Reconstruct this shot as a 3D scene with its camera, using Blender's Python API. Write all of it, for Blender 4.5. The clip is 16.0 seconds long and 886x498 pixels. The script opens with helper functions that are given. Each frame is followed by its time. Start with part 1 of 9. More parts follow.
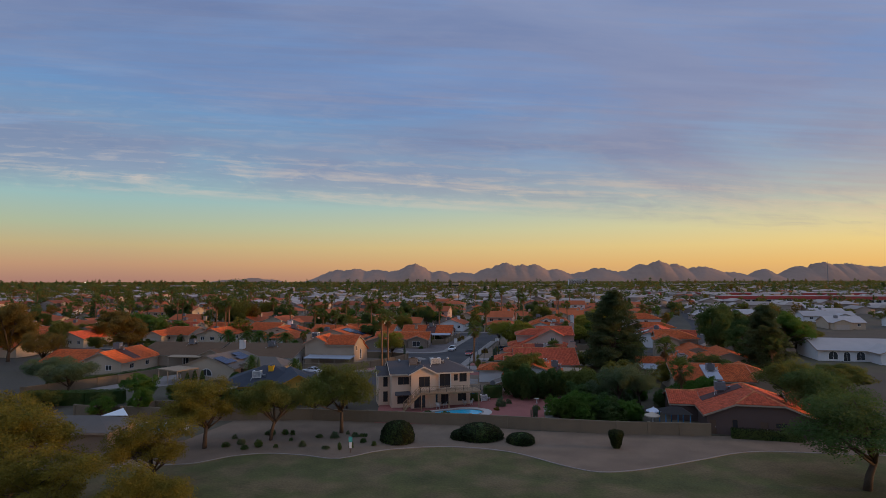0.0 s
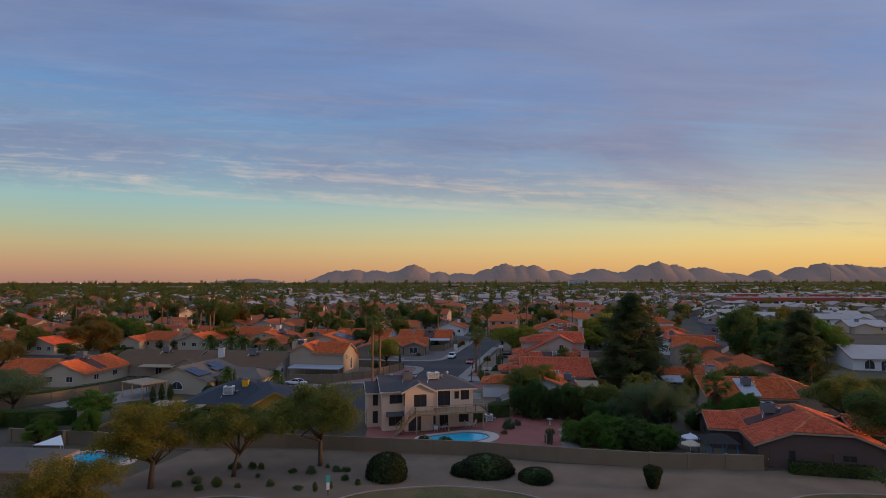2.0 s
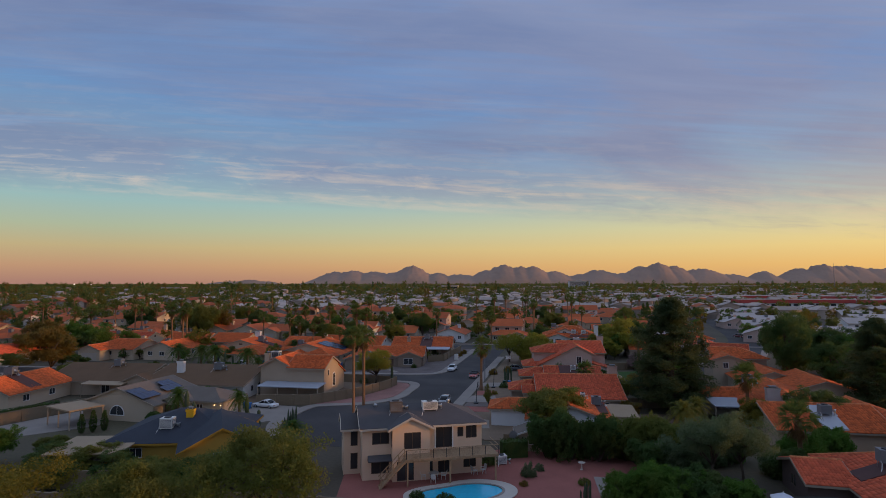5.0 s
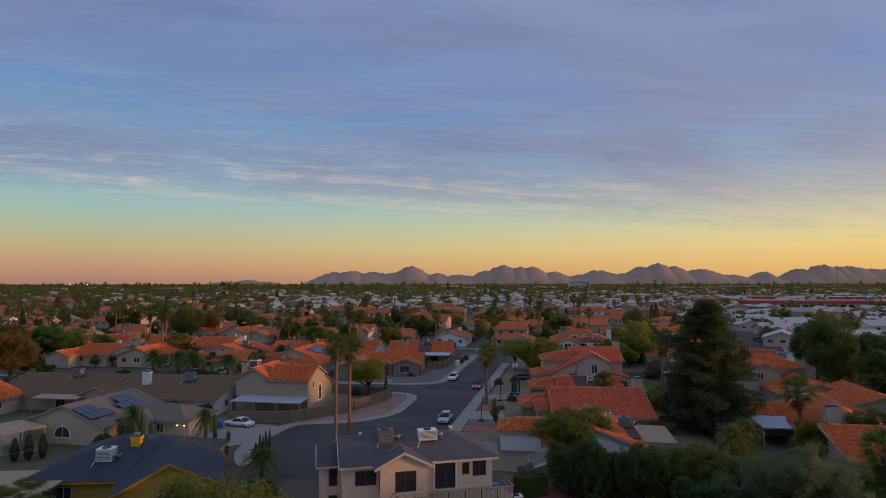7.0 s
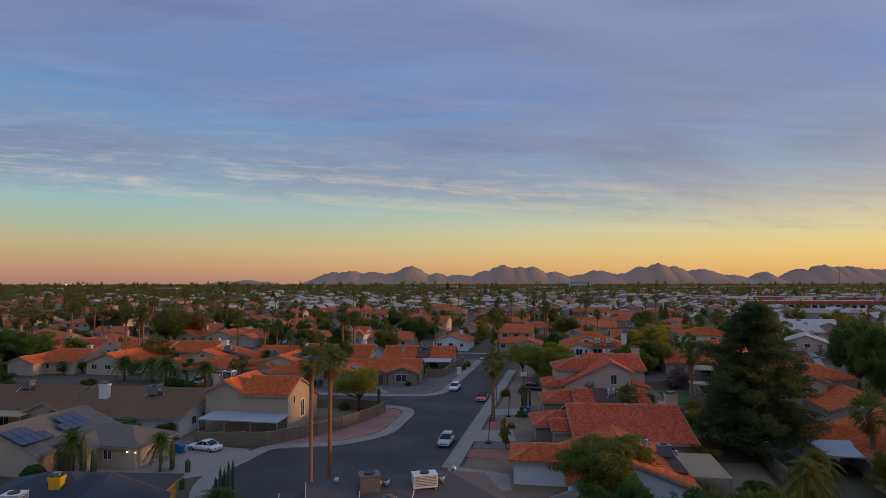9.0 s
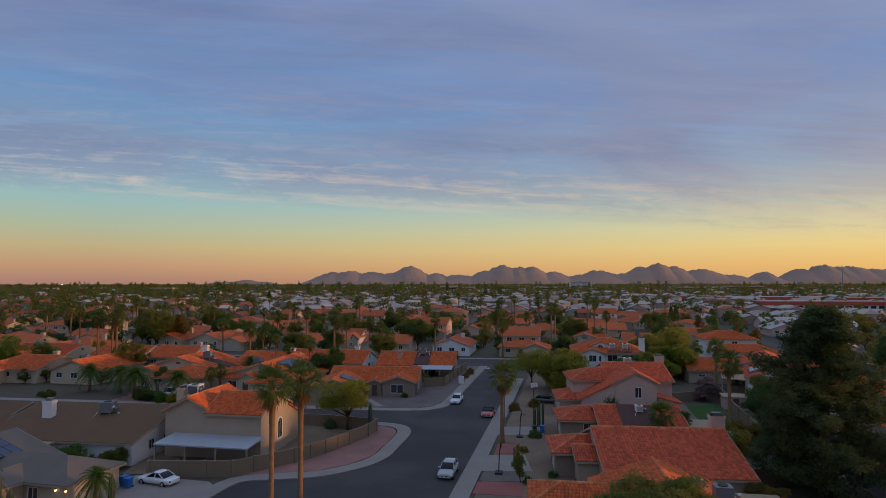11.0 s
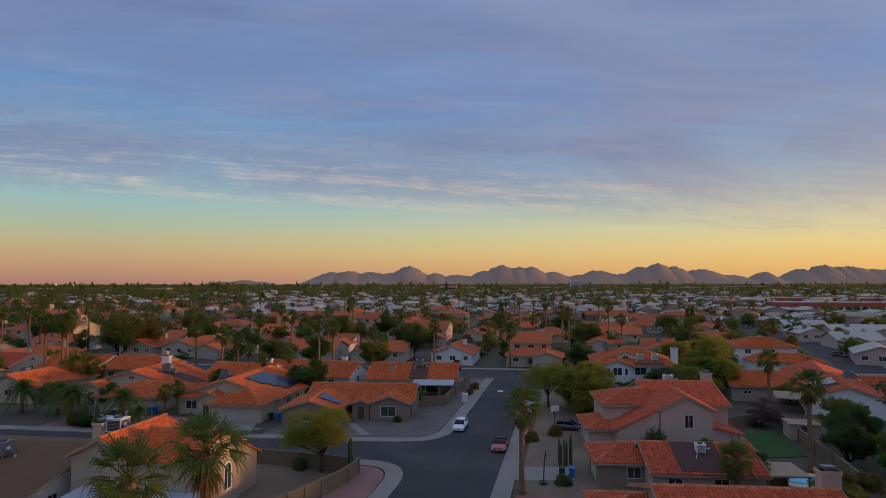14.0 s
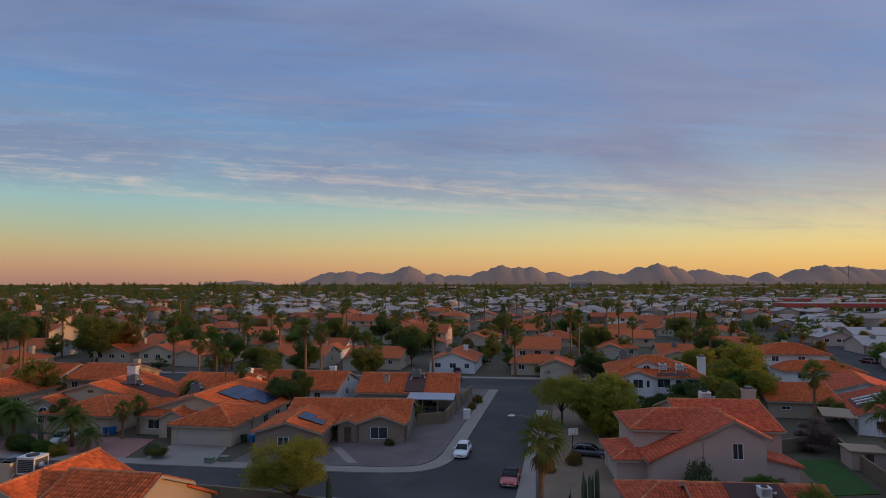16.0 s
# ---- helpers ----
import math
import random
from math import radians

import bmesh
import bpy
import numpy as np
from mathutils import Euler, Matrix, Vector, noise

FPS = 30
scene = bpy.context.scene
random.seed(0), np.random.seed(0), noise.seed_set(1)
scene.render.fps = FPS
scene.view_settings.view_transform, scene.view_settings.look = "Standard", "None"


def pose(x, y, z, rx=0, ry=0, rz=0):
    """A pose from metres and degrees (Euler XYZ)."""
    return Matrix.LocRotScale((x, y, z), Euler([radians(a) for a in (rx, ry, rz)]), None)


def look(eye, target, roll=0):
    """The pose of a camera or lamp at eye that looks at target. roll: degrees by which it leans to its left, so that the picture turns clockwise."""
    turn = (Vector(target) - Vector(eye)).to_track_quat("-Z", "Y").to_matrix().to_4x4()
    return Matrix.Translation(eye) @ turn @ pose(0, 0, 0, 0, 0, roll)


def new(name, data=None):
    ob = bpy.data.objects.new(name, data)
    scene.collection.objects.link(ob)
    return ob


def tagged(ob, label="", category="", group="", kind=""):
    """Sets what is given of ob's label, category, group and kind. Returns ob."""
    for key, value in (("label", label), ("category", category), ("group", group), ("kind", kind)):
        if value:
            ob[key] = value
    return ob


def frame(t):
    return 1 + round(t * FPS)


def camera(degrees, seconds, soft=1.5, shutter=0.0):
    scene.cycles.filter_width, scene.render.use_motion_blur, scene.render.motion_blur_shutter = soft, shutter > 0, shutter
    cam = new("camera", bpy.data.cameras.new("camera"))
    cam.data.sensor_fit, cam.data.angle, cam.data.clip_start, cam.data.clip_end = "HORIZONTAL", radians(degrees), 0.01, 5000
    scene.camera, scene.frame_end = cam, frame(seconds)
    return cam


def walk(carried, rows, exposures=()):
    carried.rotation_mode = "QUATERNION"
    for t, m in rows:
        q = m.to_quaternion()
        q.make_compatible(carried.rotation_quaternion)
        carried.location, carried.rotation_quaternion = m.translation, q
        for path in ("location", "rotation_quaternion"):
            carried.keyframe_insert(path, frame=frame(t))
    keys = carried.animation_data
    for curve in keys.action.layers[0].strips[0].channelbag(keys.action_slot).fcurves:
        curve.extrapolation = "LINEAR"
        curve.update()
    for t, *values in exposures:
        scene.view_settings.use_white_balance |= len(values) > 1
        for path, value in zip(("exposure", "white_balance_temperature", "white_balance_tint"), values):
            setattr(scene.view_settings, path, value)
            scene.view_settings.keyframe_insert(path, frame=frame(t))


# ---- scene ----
cam = camera(75.4, 16.0, soft=0.84)
# seconds, x, y, z, pitch, yaw, roll
PATH = [
    (0, 1.425, 1.132, 21.791, 3.037, -1.244, -0.131),
    (0.5, 1.375, 4.436, 21.871, 3.048, -1.227, -0.126),
    (1, 1.318, 7.774, 21.936, 3.065, -1.208, -0.122),
    (2, 1.189, 14.514, 22.026, 3.109, -1.169, -0.113),
    (3, 1.039, 21.284, 22.071, 3.156, -1.129, -0.105),
    (4, 0.871, 28.036, 22.079, 3.199, -1.09, -0.097),
    (5, 0.686, 34.734, 22.059, 3.234, -1.055, -0.09),
    (6, 0.489, 41.358, 22.021, 3.258, -1.022, -0.084),
    (7, 0.283, 47.896, 21.97, 3.273, -0.993, -0.079),
    (8, 0.072, 54.348, 21.916, 3.279, -0.966, -0.074),
    (9, -0.141, 60.718, 21.863, 3.28, -0.94, -0.07),
    (10, -0.35, 67.015, 21.819, 3.279, -0.915, -0.067),
    (11, -0.551, 73.249, 21.79, 3.279, -0.888, -0.064),
    (12, -0.739, 79.434, 21.78, 3.282, -0.859, -0.063),
    (13, -0.907, 85.577, 21.795, 3.289, -0.827, -0.061),
    (14, -1.051, 91.685, 21.839, 3.298, -0.792, -0.061),
    (15, -1.163, 97.755, 21.916, 3.307, -0.755, -0.061),
    (15.5, -1.205, 100.773, 21.968, 3.31, -0.736, -0.062),
    (16, -1.237, 103.777, 22.03, 3.309, -0.716, -0.062),
]


def gaze(x, y, z, pitch, yaw, roll):
    p, a = radians(pitch), radians(yaw)
    return look((x, y, z), (x + math.sin(a) * math.cos(p), y + math.cos(a) * math.cos(p), z + math.sin(p)), roll)


walk(cam, [(t, gaze(*v)) for t, *v in PATH])

# ---- world, sun ----
SUN_AZ, SUN_EL = 95.0, 3.8   # degrees clockwise from +y, and above the horizon
world = bpy.data.worlds.new("dusk")
scene.world = world
world.use_nodes = True
wn, wl = world.node_tree.nodes, world.node_tree.links
wn.clear()


def wnode(kind, **kw):
    n = wn.new(kind)
    for k, v in kw.items():
        n.inputs[k].default_value = v
    return n


def wmath(op, a, b=None, clamp=False):
    n = wn.new("ShaderNodeMath")
    n.operation, n.use_clamp = op, clamp
    for i, v in enumerate((a, b)):
        if v is None:
            continue
        if isinstance(v, (int, float)):
            n.inputs[i].default_value = v
        else:
            wl.new(v, n.inputs[i])
    return n.outputs[0]


def wramp(fac, stops, mode="EASE"):
    n = wn.new("ShaderNodeValToRGB")
    n.color_ramp.interpolation = mode
    el = n.color_ramp.elements
    while len(el) < len(stops):
        el.new(0.5)
    for e, (p, c) in zip(el, stops):
        e.position, e.color = p, (*c, 1)
    wl.new(fac, n.inputs[0])
    return n.outputs[0]


def wmix(fac, a, b):
    n = wn.new("ShaderNodeMix")
    n.data_type = "RGBA"
    for k, v in ((0, fac), (6, a), (7, b)):
        if isinstance(v, (int, float)):
            n.inputs[k].default_value = v
        elif isinstance(v, tuple):
            n.inputs[k].default_value = (*v, 1)
        else:
            wl.new(v, n.inputs[k])
    return n.outputs[2]


def lin(r, g, b):
    return tuple(((c / 255 + 0.055) / 1.055) ** 2.4 if c > 10 else c / 3294.6 for c in (r, g, b))


coord = wn.new("ShaderNodeTexCoord")
sep = wn.new("ShaderNodeSeparateXYZ")
wl.new(coord.outputs["Generated"], sep.inputs[0])
dx, dy, dz = sep.outputs
up = wmath("MAXIMUM", dz, 0.0)
left_sky = wramp(up, [(0.0, lin(164, 122, 110)), (0.025, lin(184, 143, 114)), (0.055, lin(184, 166, 126)), (0.085, lin(166, 176, 150)),
                      (0.125, lin(146, 178, 178)), (0.18, lin(124, 160, 184)), (0.3, lin(98, 138, 188)), (0.6, lin(130, 156, 200))], "LINEAR")
right_sky = wramp(up, [(0.0, lin(218, 166, 106)), (0.025, lin(232, 184, 108)), (0.055, lin(232, 202, 132)), (0.085, lin(220, 206, 154)),
                       (0.125, lin(186, 194, 176)), (0.18, lin(150, 168, 186)), (0.3, lin(106, 142, 194)), (0.6, lin(130, 156, 200))], "LINEAR")
side = wmath("ADD", wmath("MULTIPLY", dx, 0.8), 0.42, True)
clear = wmix(side, left_sky, right_sky)
# the cloud deck's edge sinks a little towards the right
ahead = wmath("MAXIMUM", dy, 0.3)
rise, across = wmath("DIVIDE", up, ahead), wmath("DIVIDE", dx, ahead)
level = wmath("ADD", rise, wmath("MULTIPLY", across, 0.06))


def clouds(sx, sz, ox, oz, detail, rough, dist=0.0):
    """Cloud noise stretched along the horizon."""
    v = wn.new("ShaderNodeCombineXYZ")
    wl.new(wmath("ADD", wmath("MULTIPLY", across, sx), ox), v.inputs[0])
    wl.new(wmath("ADD", wmath("MULTIPLY", level, sz), oz), v.inputs[1])
    n = wnode("ShaderNodeTexNoise", Scale=1.0, Detail=detail, Roughness=rough, Distortion=dist)
    wl.new(v.outputs[0], n.inputs["Vector"])
    return n.outputs[0]


deck = clouds(1.5, 6.5, 3.1, 1.7, 5, 0.5, 0.9)
streak = clouds(3.2, 34.0, 7.3, 2.2, 6, 0.6, 0.9)
fleck = clouds(13.0, 52.0, 1.3, 5.2, 5, 0.62, 1.2)
lines = clouds(1.1, 105.0, 4.4, 9.1, 4, 0.55, 0.35)
cover = wramp(level, [(0.0, (0, 0, 0)), (0.114, (0, 0, 0)), (0.136, (0.35, 0.35, 0.35)), (0.162, (0.8, 0.8, 0.8)), (0.2, (1, 1, 1)), (1.0, (1, 1, 1))], "LINEAR")
torn = wmath("MULTIPLY", wmath("SUBTRACT", lines, 0.5), 0.9)
thick = wmath("MULTIPLY", wmath("MULTIPLY", wmath("ADD", wmath("ADD", deck, wmath("MULTIPLY", torn, 0.35)), -0.2), 2.7, True), cover)
gray = wmix(side, wramp(up, [(0.1, lin(160, 156, 158)), (0.17, lin(124, 138, 166)), (0.3, lin(106, 124, 164)), (0.44, lin(112, 126, 164)), (0.7, lin(178, 197, 230))], "LINEAR"),
            wramp(up, [(0.1, lin(212, 180, 146)), (0.14, lin(182, 158, 154)), (0.2, lin(146, 140, 160)), (0.44, lin(124, 138, 176)), (0.7, lin(178, 197, 230))], "LINEAR"))
broad = wmath("MULTIPLY", wmath("SUBTRACT", wmath("ADD", wmath("MULTIPLY", clouds(0.9, 4.2, 8.1, 6.3, 4, 0.5, 1.0), 0.65), wmath("MULTIPLY", clouds(2.6, 13.0, 2.7, 1.1, 4, 0.55, 1.0), 0.35)), 0.36), 3.2, True)
gray = wmix(broad, wmix(0.34, gray, lin(86, 106, 152)), wmix(0.2, gray, lin(176, 178, 196)))
sky1 = wmix(wmath("MULTIPLY", thick, 0.9), clear, gray)
leftward = wmath("SUBTRACT", 1.0, wmath("MULTIPLY", side, 0.6))
band = wramp(level, [(0.112, (0, 0, 0)), (0.13, (0.7, 0.7, 0.7)), (0.155, (1, 1, 1)), (0.182, (0.75, 0.75, 0.75)), (0.215, (0.22, 0.22, 0.22)), (0.36, (0.05, 0.05, 0.05))], "EASE")
wisps = wmath("ADD", wmath("ADD", wmath("MULTIPLY", streak, 0.42), wmath("MULTIPLY", fleck, 0.3)), wmath("MULTIPLY", lines, 0.28))
light = wmath("MULTIPLY", wmath("MULTIPLY", wmath("MULTIPLY", wmath("ADD", wisps, -0.49), 8.0, True), band), leftward)
sky2 = wmix(wmath("MULTIPLY", light, 0.66), sky1, wmix(side, lin(204, 192, 182), lin(232, 202, 162)))
dark_streak = wmath("MULTIPLY", wmath("MULTIPLY", wmath("SUBTRACT", 0.49, wisps), 7.0, True), band)
sky2b = wmix(wmath("MULTIPLY", dark_streak, 0.5), sky2, wmix(side, lin(116, 138, 168), lin(152, 142, 154)))
# breaks of open blue high up, to the left
gap = wramp(level, [(0.19, (0, 0, 0)), (0.24, (0.9, 0.9, 0.9)), (0.3, (0.9, 0.9, 0.9)), (0.4, (0.1, 0.1, 0.1))], "EASE")
breaks = wmath("MULTIPLY", wmath("MULTIPLY", wmath("ADD", clouds(1.6, 17.0, 5.3, 3.4, 5, 0.55, 0.7), -0.52), 5.0, True), wmath("MULTIPLY", gap, leftward))
sky3 = wmix(wmath("MULTIPLY", breaks, 0.55), sky2b, lin(134, 168, 208))
sa, se = radians(SUN_AZ), radians(SUN_EL)
facing = wmath("ADD", wmath("MULTIPLY", dx, math.sin(sa)), wmath("MULTIPLY", dy, math.cos(sa)))
glow = wmath("MULTIPLY", wmath("POWER", wmath("MAXIMUM", facing, 0.0), 9.0), wmath("POWER", wmath("SUBTRACT", 1.0, wmath("ABSOLUTE", dz), True), 7.0))
sky4 = wn.new("ShaderNodeMix")
sky4.data_type, sky4.blend_type = "RGBA", "ADD"
wl.new(wmath("MULTIPLY", glow, 1.0), sky4.inputs[0]), wl.new(sky3, sky4.inputs[6])
sky4.inputs[7].default_value = (1.5, 0.72, 0.3, 1)
nish = wn.new("ShaderNodeTexSky")
nish.sky_type, nish.sun_disc = "NISHITA", False
nish.sun_elevation, nish.sun_rotation = radians(SUN_EL), radians(SUN_AZ)
bg1 = wnode("ShaderNodeBackground", Strength=0.012)
wl.new(nish.outputs[0], bg1.inputs[0])
bg2 = wnode("ShaderNodeBackground", Strength=1.03)
wl.new(sky4.outputs[2], bg2.inputs[0])
add = wn.new("ShaderNodeAddShader")
wl.new(bg1.outputs[0], add.inputs[0]), wl.new(bg2.outputs[0], add.inputs[1])
wo = wn.new("ShaderNodeOutputWorld")
wl.new(add.outputs[0], wo.inputs[0])

sun = new("sun", bpy.data.lights.new("sun", "SUN"))
sun.data.energy, sun.data.angle, sun.data.color = 2.2, radians(4), (1.0, 0.52, 0.2)
a, e = radians(SUN_AZ), radians(SUN_EL)
sun.matrix_basis = look((0, 0, 300), (-math.sin(a) * math.cos(e), -math.cos(a) * math.cos(e), 300 - math.sin(e)))


# ---- materials ----
def material(name, base, rough=0.85, vary=0.18, scale=2.0, fine=25.0, bump=0.15, metal=0.0, spec=0.3, island=0.0, obj=0.0,
             second=None, second_at=0.55, stretch=(1, 1, 1), bump_scale=None, depth=0.02, world_space=False):
    """Base colour with variation at two scales, and a fine relief."""
    m = bpy.data.materials.new(name)
    m.use_nodes = True
    nt = m.node_tree
    n, l = nt.nodes, nt.links
    b = n["Principled BSDF"]
    b.inputs["Roughness"].default_value, b.inputs["Metallic"].default_value = rough, metal
    b.inputs["Specular IOR Level"].default_value = spec
    if world_space:
        src = n.new("ShaderNodeNewGeometry").outputs["Position"]
    else:
        src = n.new("ShaderNodeTexCoord").outputs["Object"]
    mp = n.new("ShaderNodeMapping")
    mp.inputs["Scale"].default_value = stretch
    l.new(src, mp.inputs[0])

    def tex(s, d):
        t = n.new("ShaderNodeTexNoise")
        t.inputs["Scale"].default_value, t.inputs["Detail"].default_value = s, d
        l.new(mp.outputs[0], t.inputs["Vector"])
        return t.outputs[0]

    def mth(op, x, y):
        k = n.new("ShaderNodeMath")
        k.operation = op
        for i, v in enumerate((x, y)):
            if isinstance(v, (int, float)):
                k.inputs[i].default_value = v
            else:
                l.new(v, k.inputs[i])
        return k.outputs[0]

    coarse, grain = tex(scale, 3), tex(fine, 2)
    value = mth("ADD", mth("MULTIPLY", mth("SUBTRACT", coarse, 0.5), 2.2 * vary), mth("MULTIPLY", mth("SUBTRACT", grain, 0.5), 1.6 * vary))
    if island:
        g = n.new("ShaderNodeNewGeometry").outputs["Random Per Island"]
        value = mth("ADD", value, mth("MULTIPLY", mth("SUBTRACT", g, 0.5), 2 * island))
    if obj:
        o = n.new("ShaderNodeObjectInfo").outputs["Random"]
        value = mth("ADD", value, mth("MULTIPLY", mth("SUBTRACT", o, 0.5), 2 * obj))
    hs = n.new("ShaderNodeHueSaturation")
    l.new(mth("ADD", value, 1.0), hs.inputs["Value"])
    if second:
        mx = n.new("ShaderNodeMix")
        mx.data_type = "RGBA"
        mx.inputs[6].default_value, mx.inputs[7].default_value = (*base, 1), (*second, 1)
        rp = n.new("ShaderNodeMapRange")
        rp.inputs[1].default_value, rp.inputs[2].default_value = second_at - 0.08, second_at + 0.08
        l.new(tex(scale * 0.6, 5), rp.inputs[0])
        l.new(rp.outputs[0], mx.inputs[0])
        l.new(mx.outputs[2], hs.inputs["Color"])
    else:
        hs.inputs["Color"].default_value = (*base, 1)
    l.new(hs.outputs[0], b.inputs["Base Color"])
    if bump:
        bp = n.new("ShaderNodeBump")
        bp.inputs["Strength"].default_value, bp.inputs["Distance"].default_value = bump, depth
        l.new(tex(bump_scale or fine, 4), bp.inputs["Height"])
        l.new(bp.outputs[0], b.inputs["Normal"])
    return m


def leaf_material(name, base, second):
    m = material(name, base, rough=0.65, vary=0.22, scale=0.6, fine=6.0, bump=0, spec=0.15, island=0.05, second=second, second_at=0.5)
    b = m.node_tree.nodes["Principled BSDF"]
    n, l = m.node_tree.nodes, m.node_tree.links
    tr = n.new("ShaderNodeBsdfTranslucent")
    col = b.inputs["Base Color"].links[0].from_socket
    l.new(col, tr.inputs[0])
    mix = n.new("ShaderNodeMixShader")
    mix.inputs[0].default_value = 0.55
    l.new(b.outputs[0], mix.inputs[1]), l.new(tr.outputs[0], mix.inputs[2])
    l.new(mix.outputs[0], n["Material Output"].inputs[0])
    return m


STUCCO = material("stucco_tan", (0.4, 0.31, 0.225), vary=0.08, scale=0.5, fine=40, bump=0.3)
STUCCO_PINK = material("stucco_pink", (0.52, 0.38, 0.32), vary=0.07, scale=0.5, fine=40, bump=0.3)
STUCCO_WHITE = material("stucco_white", (0.68, 0.67, 0.66), vary=0.06, scale=0.5, fine=40, bump=0.3)
STUCCO_GREY = material("stucco_grey", (0.42, 0.38, 0.36), vary=0.07, scale=0.5, fine=40, bump=0.3)
STUCCO_BROWN = material("stucco_brown", (0.26, 0.2, 0.15), vary=0.08, scale=0.5, fine=40, bump=0.3)
STUCCO_MAUVE = material("stucco_mauve", (0.11, 0.075, 0.065), vary=0.08, scale=0.5, fine=40, bump=0.3)
STUCCO_YELLOW = material("stucco_yellow", (0.45, 0.27, 0.05), vary=0.1, scale=0.5, fine=40, bump=0.3)
STUCCO_CREAM = material("stucco_cream", (0.5, 0.4, 0.29), vary=0.07, scale=0.5, fine=40, bump=0.3)
STUCCO_PEACH = material("stucco_peach", (0.7, 0.51, 0.36), vary=0.07, scale=0.5, fine=40, bump=0.3)
TILE = material("clay_tile", (0.54, 0.118, 0.033), rough=0.8, vary=0.12, scale=0.35, fine=9, bump=0.2, island=0.26, obj=0.08)
TILE_RED = material("red_clay_tile", (0.52, 0.1, 0.044), rough=0.8, vary=0.12, scale=0.35, fine=9, bump=0.2, island=0.26, obj=0.08)
TILE_CAP = material("mortared_ridge_tile", (0.58, 0.19, 0.075), rough=0.8, vary=0.15, scale=0.6, fine=9, bump=0.2, island=0.25)
TILE_FAR = material("far_clay_tile", (0.42, 0.094, 0.026), rough=0.85, vary=0.2, scale=0.5, fine=4, bump=0.5, island=0.18, obj=0.2, depth=0.1)
SHINGLE_BROWN = material("brown_shingle", (0.135, 0.076, 0.039), rough=0.9, vary=0.16, scale=0.4, fine=14, bump=0.5, obj=0.1)
SHINGLE_GREY = material("grey_shingle", (0.155, 0.128, 0.107), rough=0.9, vary=0.16, scale=0.4, fine=14, bump=0.5)
SHINGLE_NAVY = material("slate_blue_shingle", (0.042, 0.047, 0.06), rough=0.9, vary=0.2, scale=0.4, fine=14, bump=0.5)
SHINGLE_DARK = material("charcoal_shingle", (0.085, 0.078, 0.08), rough=0.9, vary=0.2, scale=0.5, fine=14, bump=0.5)
ROOF_WHITE = material("white_roof", (0.43, 0.375, 0.345), rough=0.8, vary=0.1, scale=0.4, fine=10, bump=0.2, obj=0.1)
ROOF_FLAT = material("flat_roof_membrane", (0.09, 0.045, 0.04), rough=0.9, vary=0.15, scale=0.6, fine=12, bump=0.2)
TRIM = material("painted_trim", (0.34, 0.27, 0.2), rough=0.6, vary=0.06, scale=1, fine=20, bump=0.05)
TRIM_WHITE = material("white_trim", (0.75, 0.74, 0.72), rough=0.5, vary=0.05, scale=1, fine=20, bump=0.05)
TRIM_CREAM = material("cream_trim", (0.55, 0.47, 0.38), rough=0.6, vary=0.06, scale=1, fine=20, bump=0.05)
TRIM_BROWN = material("brown_trim", (0.12, 0.075, 0.05), rough=0.7, vary=0.12, scale=1, fine=20, bump=0.1)
GARAGE = material("garage_door_paint", (0.48, 0.42, 0.35), rough=0.6, vary=0.06, scale=1, fine=20, bump=0.05)
TAN_ROOF = material("tan_patio_roof", (0.33, 0.235, 0.145), rough=0.7, vary=0.1, scale=0.8, fine=16, bump=0.1)
WOOD = material("weathered_wood", (0.36, 0.24, 0.14), rough=0.8, vary=0.2, scale=1.5, fine=20, bump=0.3, stretch=(1, 6, 6))
ASPHALT = material("asphalt", (0.054, 0.048, 0.047), rough=0.9, vary=0.24, scale=0.16, fine=7, bump=0.3, world_space=True, second=(0.072, 0.064, 0.06))
CONCRETE = material("concrete", (0.265, 0.226, 0.195), rough=0.85, vary=0.17, scale=0.35, fine=12, bump=0.15, world_space=True)
BLOCK = material("block_wall_paint", (0.215, 0.162, 0.105), rough=0.9, vary=0.12, scale=0.5, fine=12, bump=0.35, obj=0.06)
GRAVEL = material("tan_gravel", (0.2, 0.14, 0.094), rough=0.95, vary=0.3, scale=0.25, fine=7, bump=0.7, world_space=True, second=(0.17, 0.12, 0.08), depth=0.04)
GRAVEL_RED = material("red_gravel", (0.3, 0.15, 0.125), rough=0.95, vary=0.3, scale=0.3, fine=7, bump=0.7, world_space=True, depth=0.04)
PAVERS_RED = material("red_yard_paving", (0.3, 0.105, 0.085), rough=0.95, vary=0.22, scale=0.4, fine=8, bump=0.5, world_space=True)
GRAVEL_GREY = material("grey_gravel", (0.15, 0.12, 0.11), rough=0.95, vary=0.35, scale=0.3, fine=6, bump=0.8, world_space=True, depth=0.05)
EARTH = material("dusty_earth", (0.09, 0.072, 0.05), rough=0.95, vary=0.3, scale=0.05, fine=2, bump=0.4, world_space=True, second=(0.1, 0.085, 0.05), depth=0.05)
LAWN = material("dry_lawn", (0.085, 0.084, 0.026), rough=0.95, vary=0.45, scale=0.3, fine=3.5, bump=0.8, world_space=True, second=(0.135, 0.1, 0.046), second_at=0.52, depth=0.05)
GREEN = material("green_lawn", (0.036, 0.088, 0.017), rough=0.95, vary=0.3, scale=0.6, fine=10, bump=0.8, world_space=True, depth=0.05)
GLASS = material("dark_window_glass", (0.04, 0.045, 0.05), rough=0.08, vary=0.1, scale=0.5, fine=3, bump=0.02, spec=0.6)
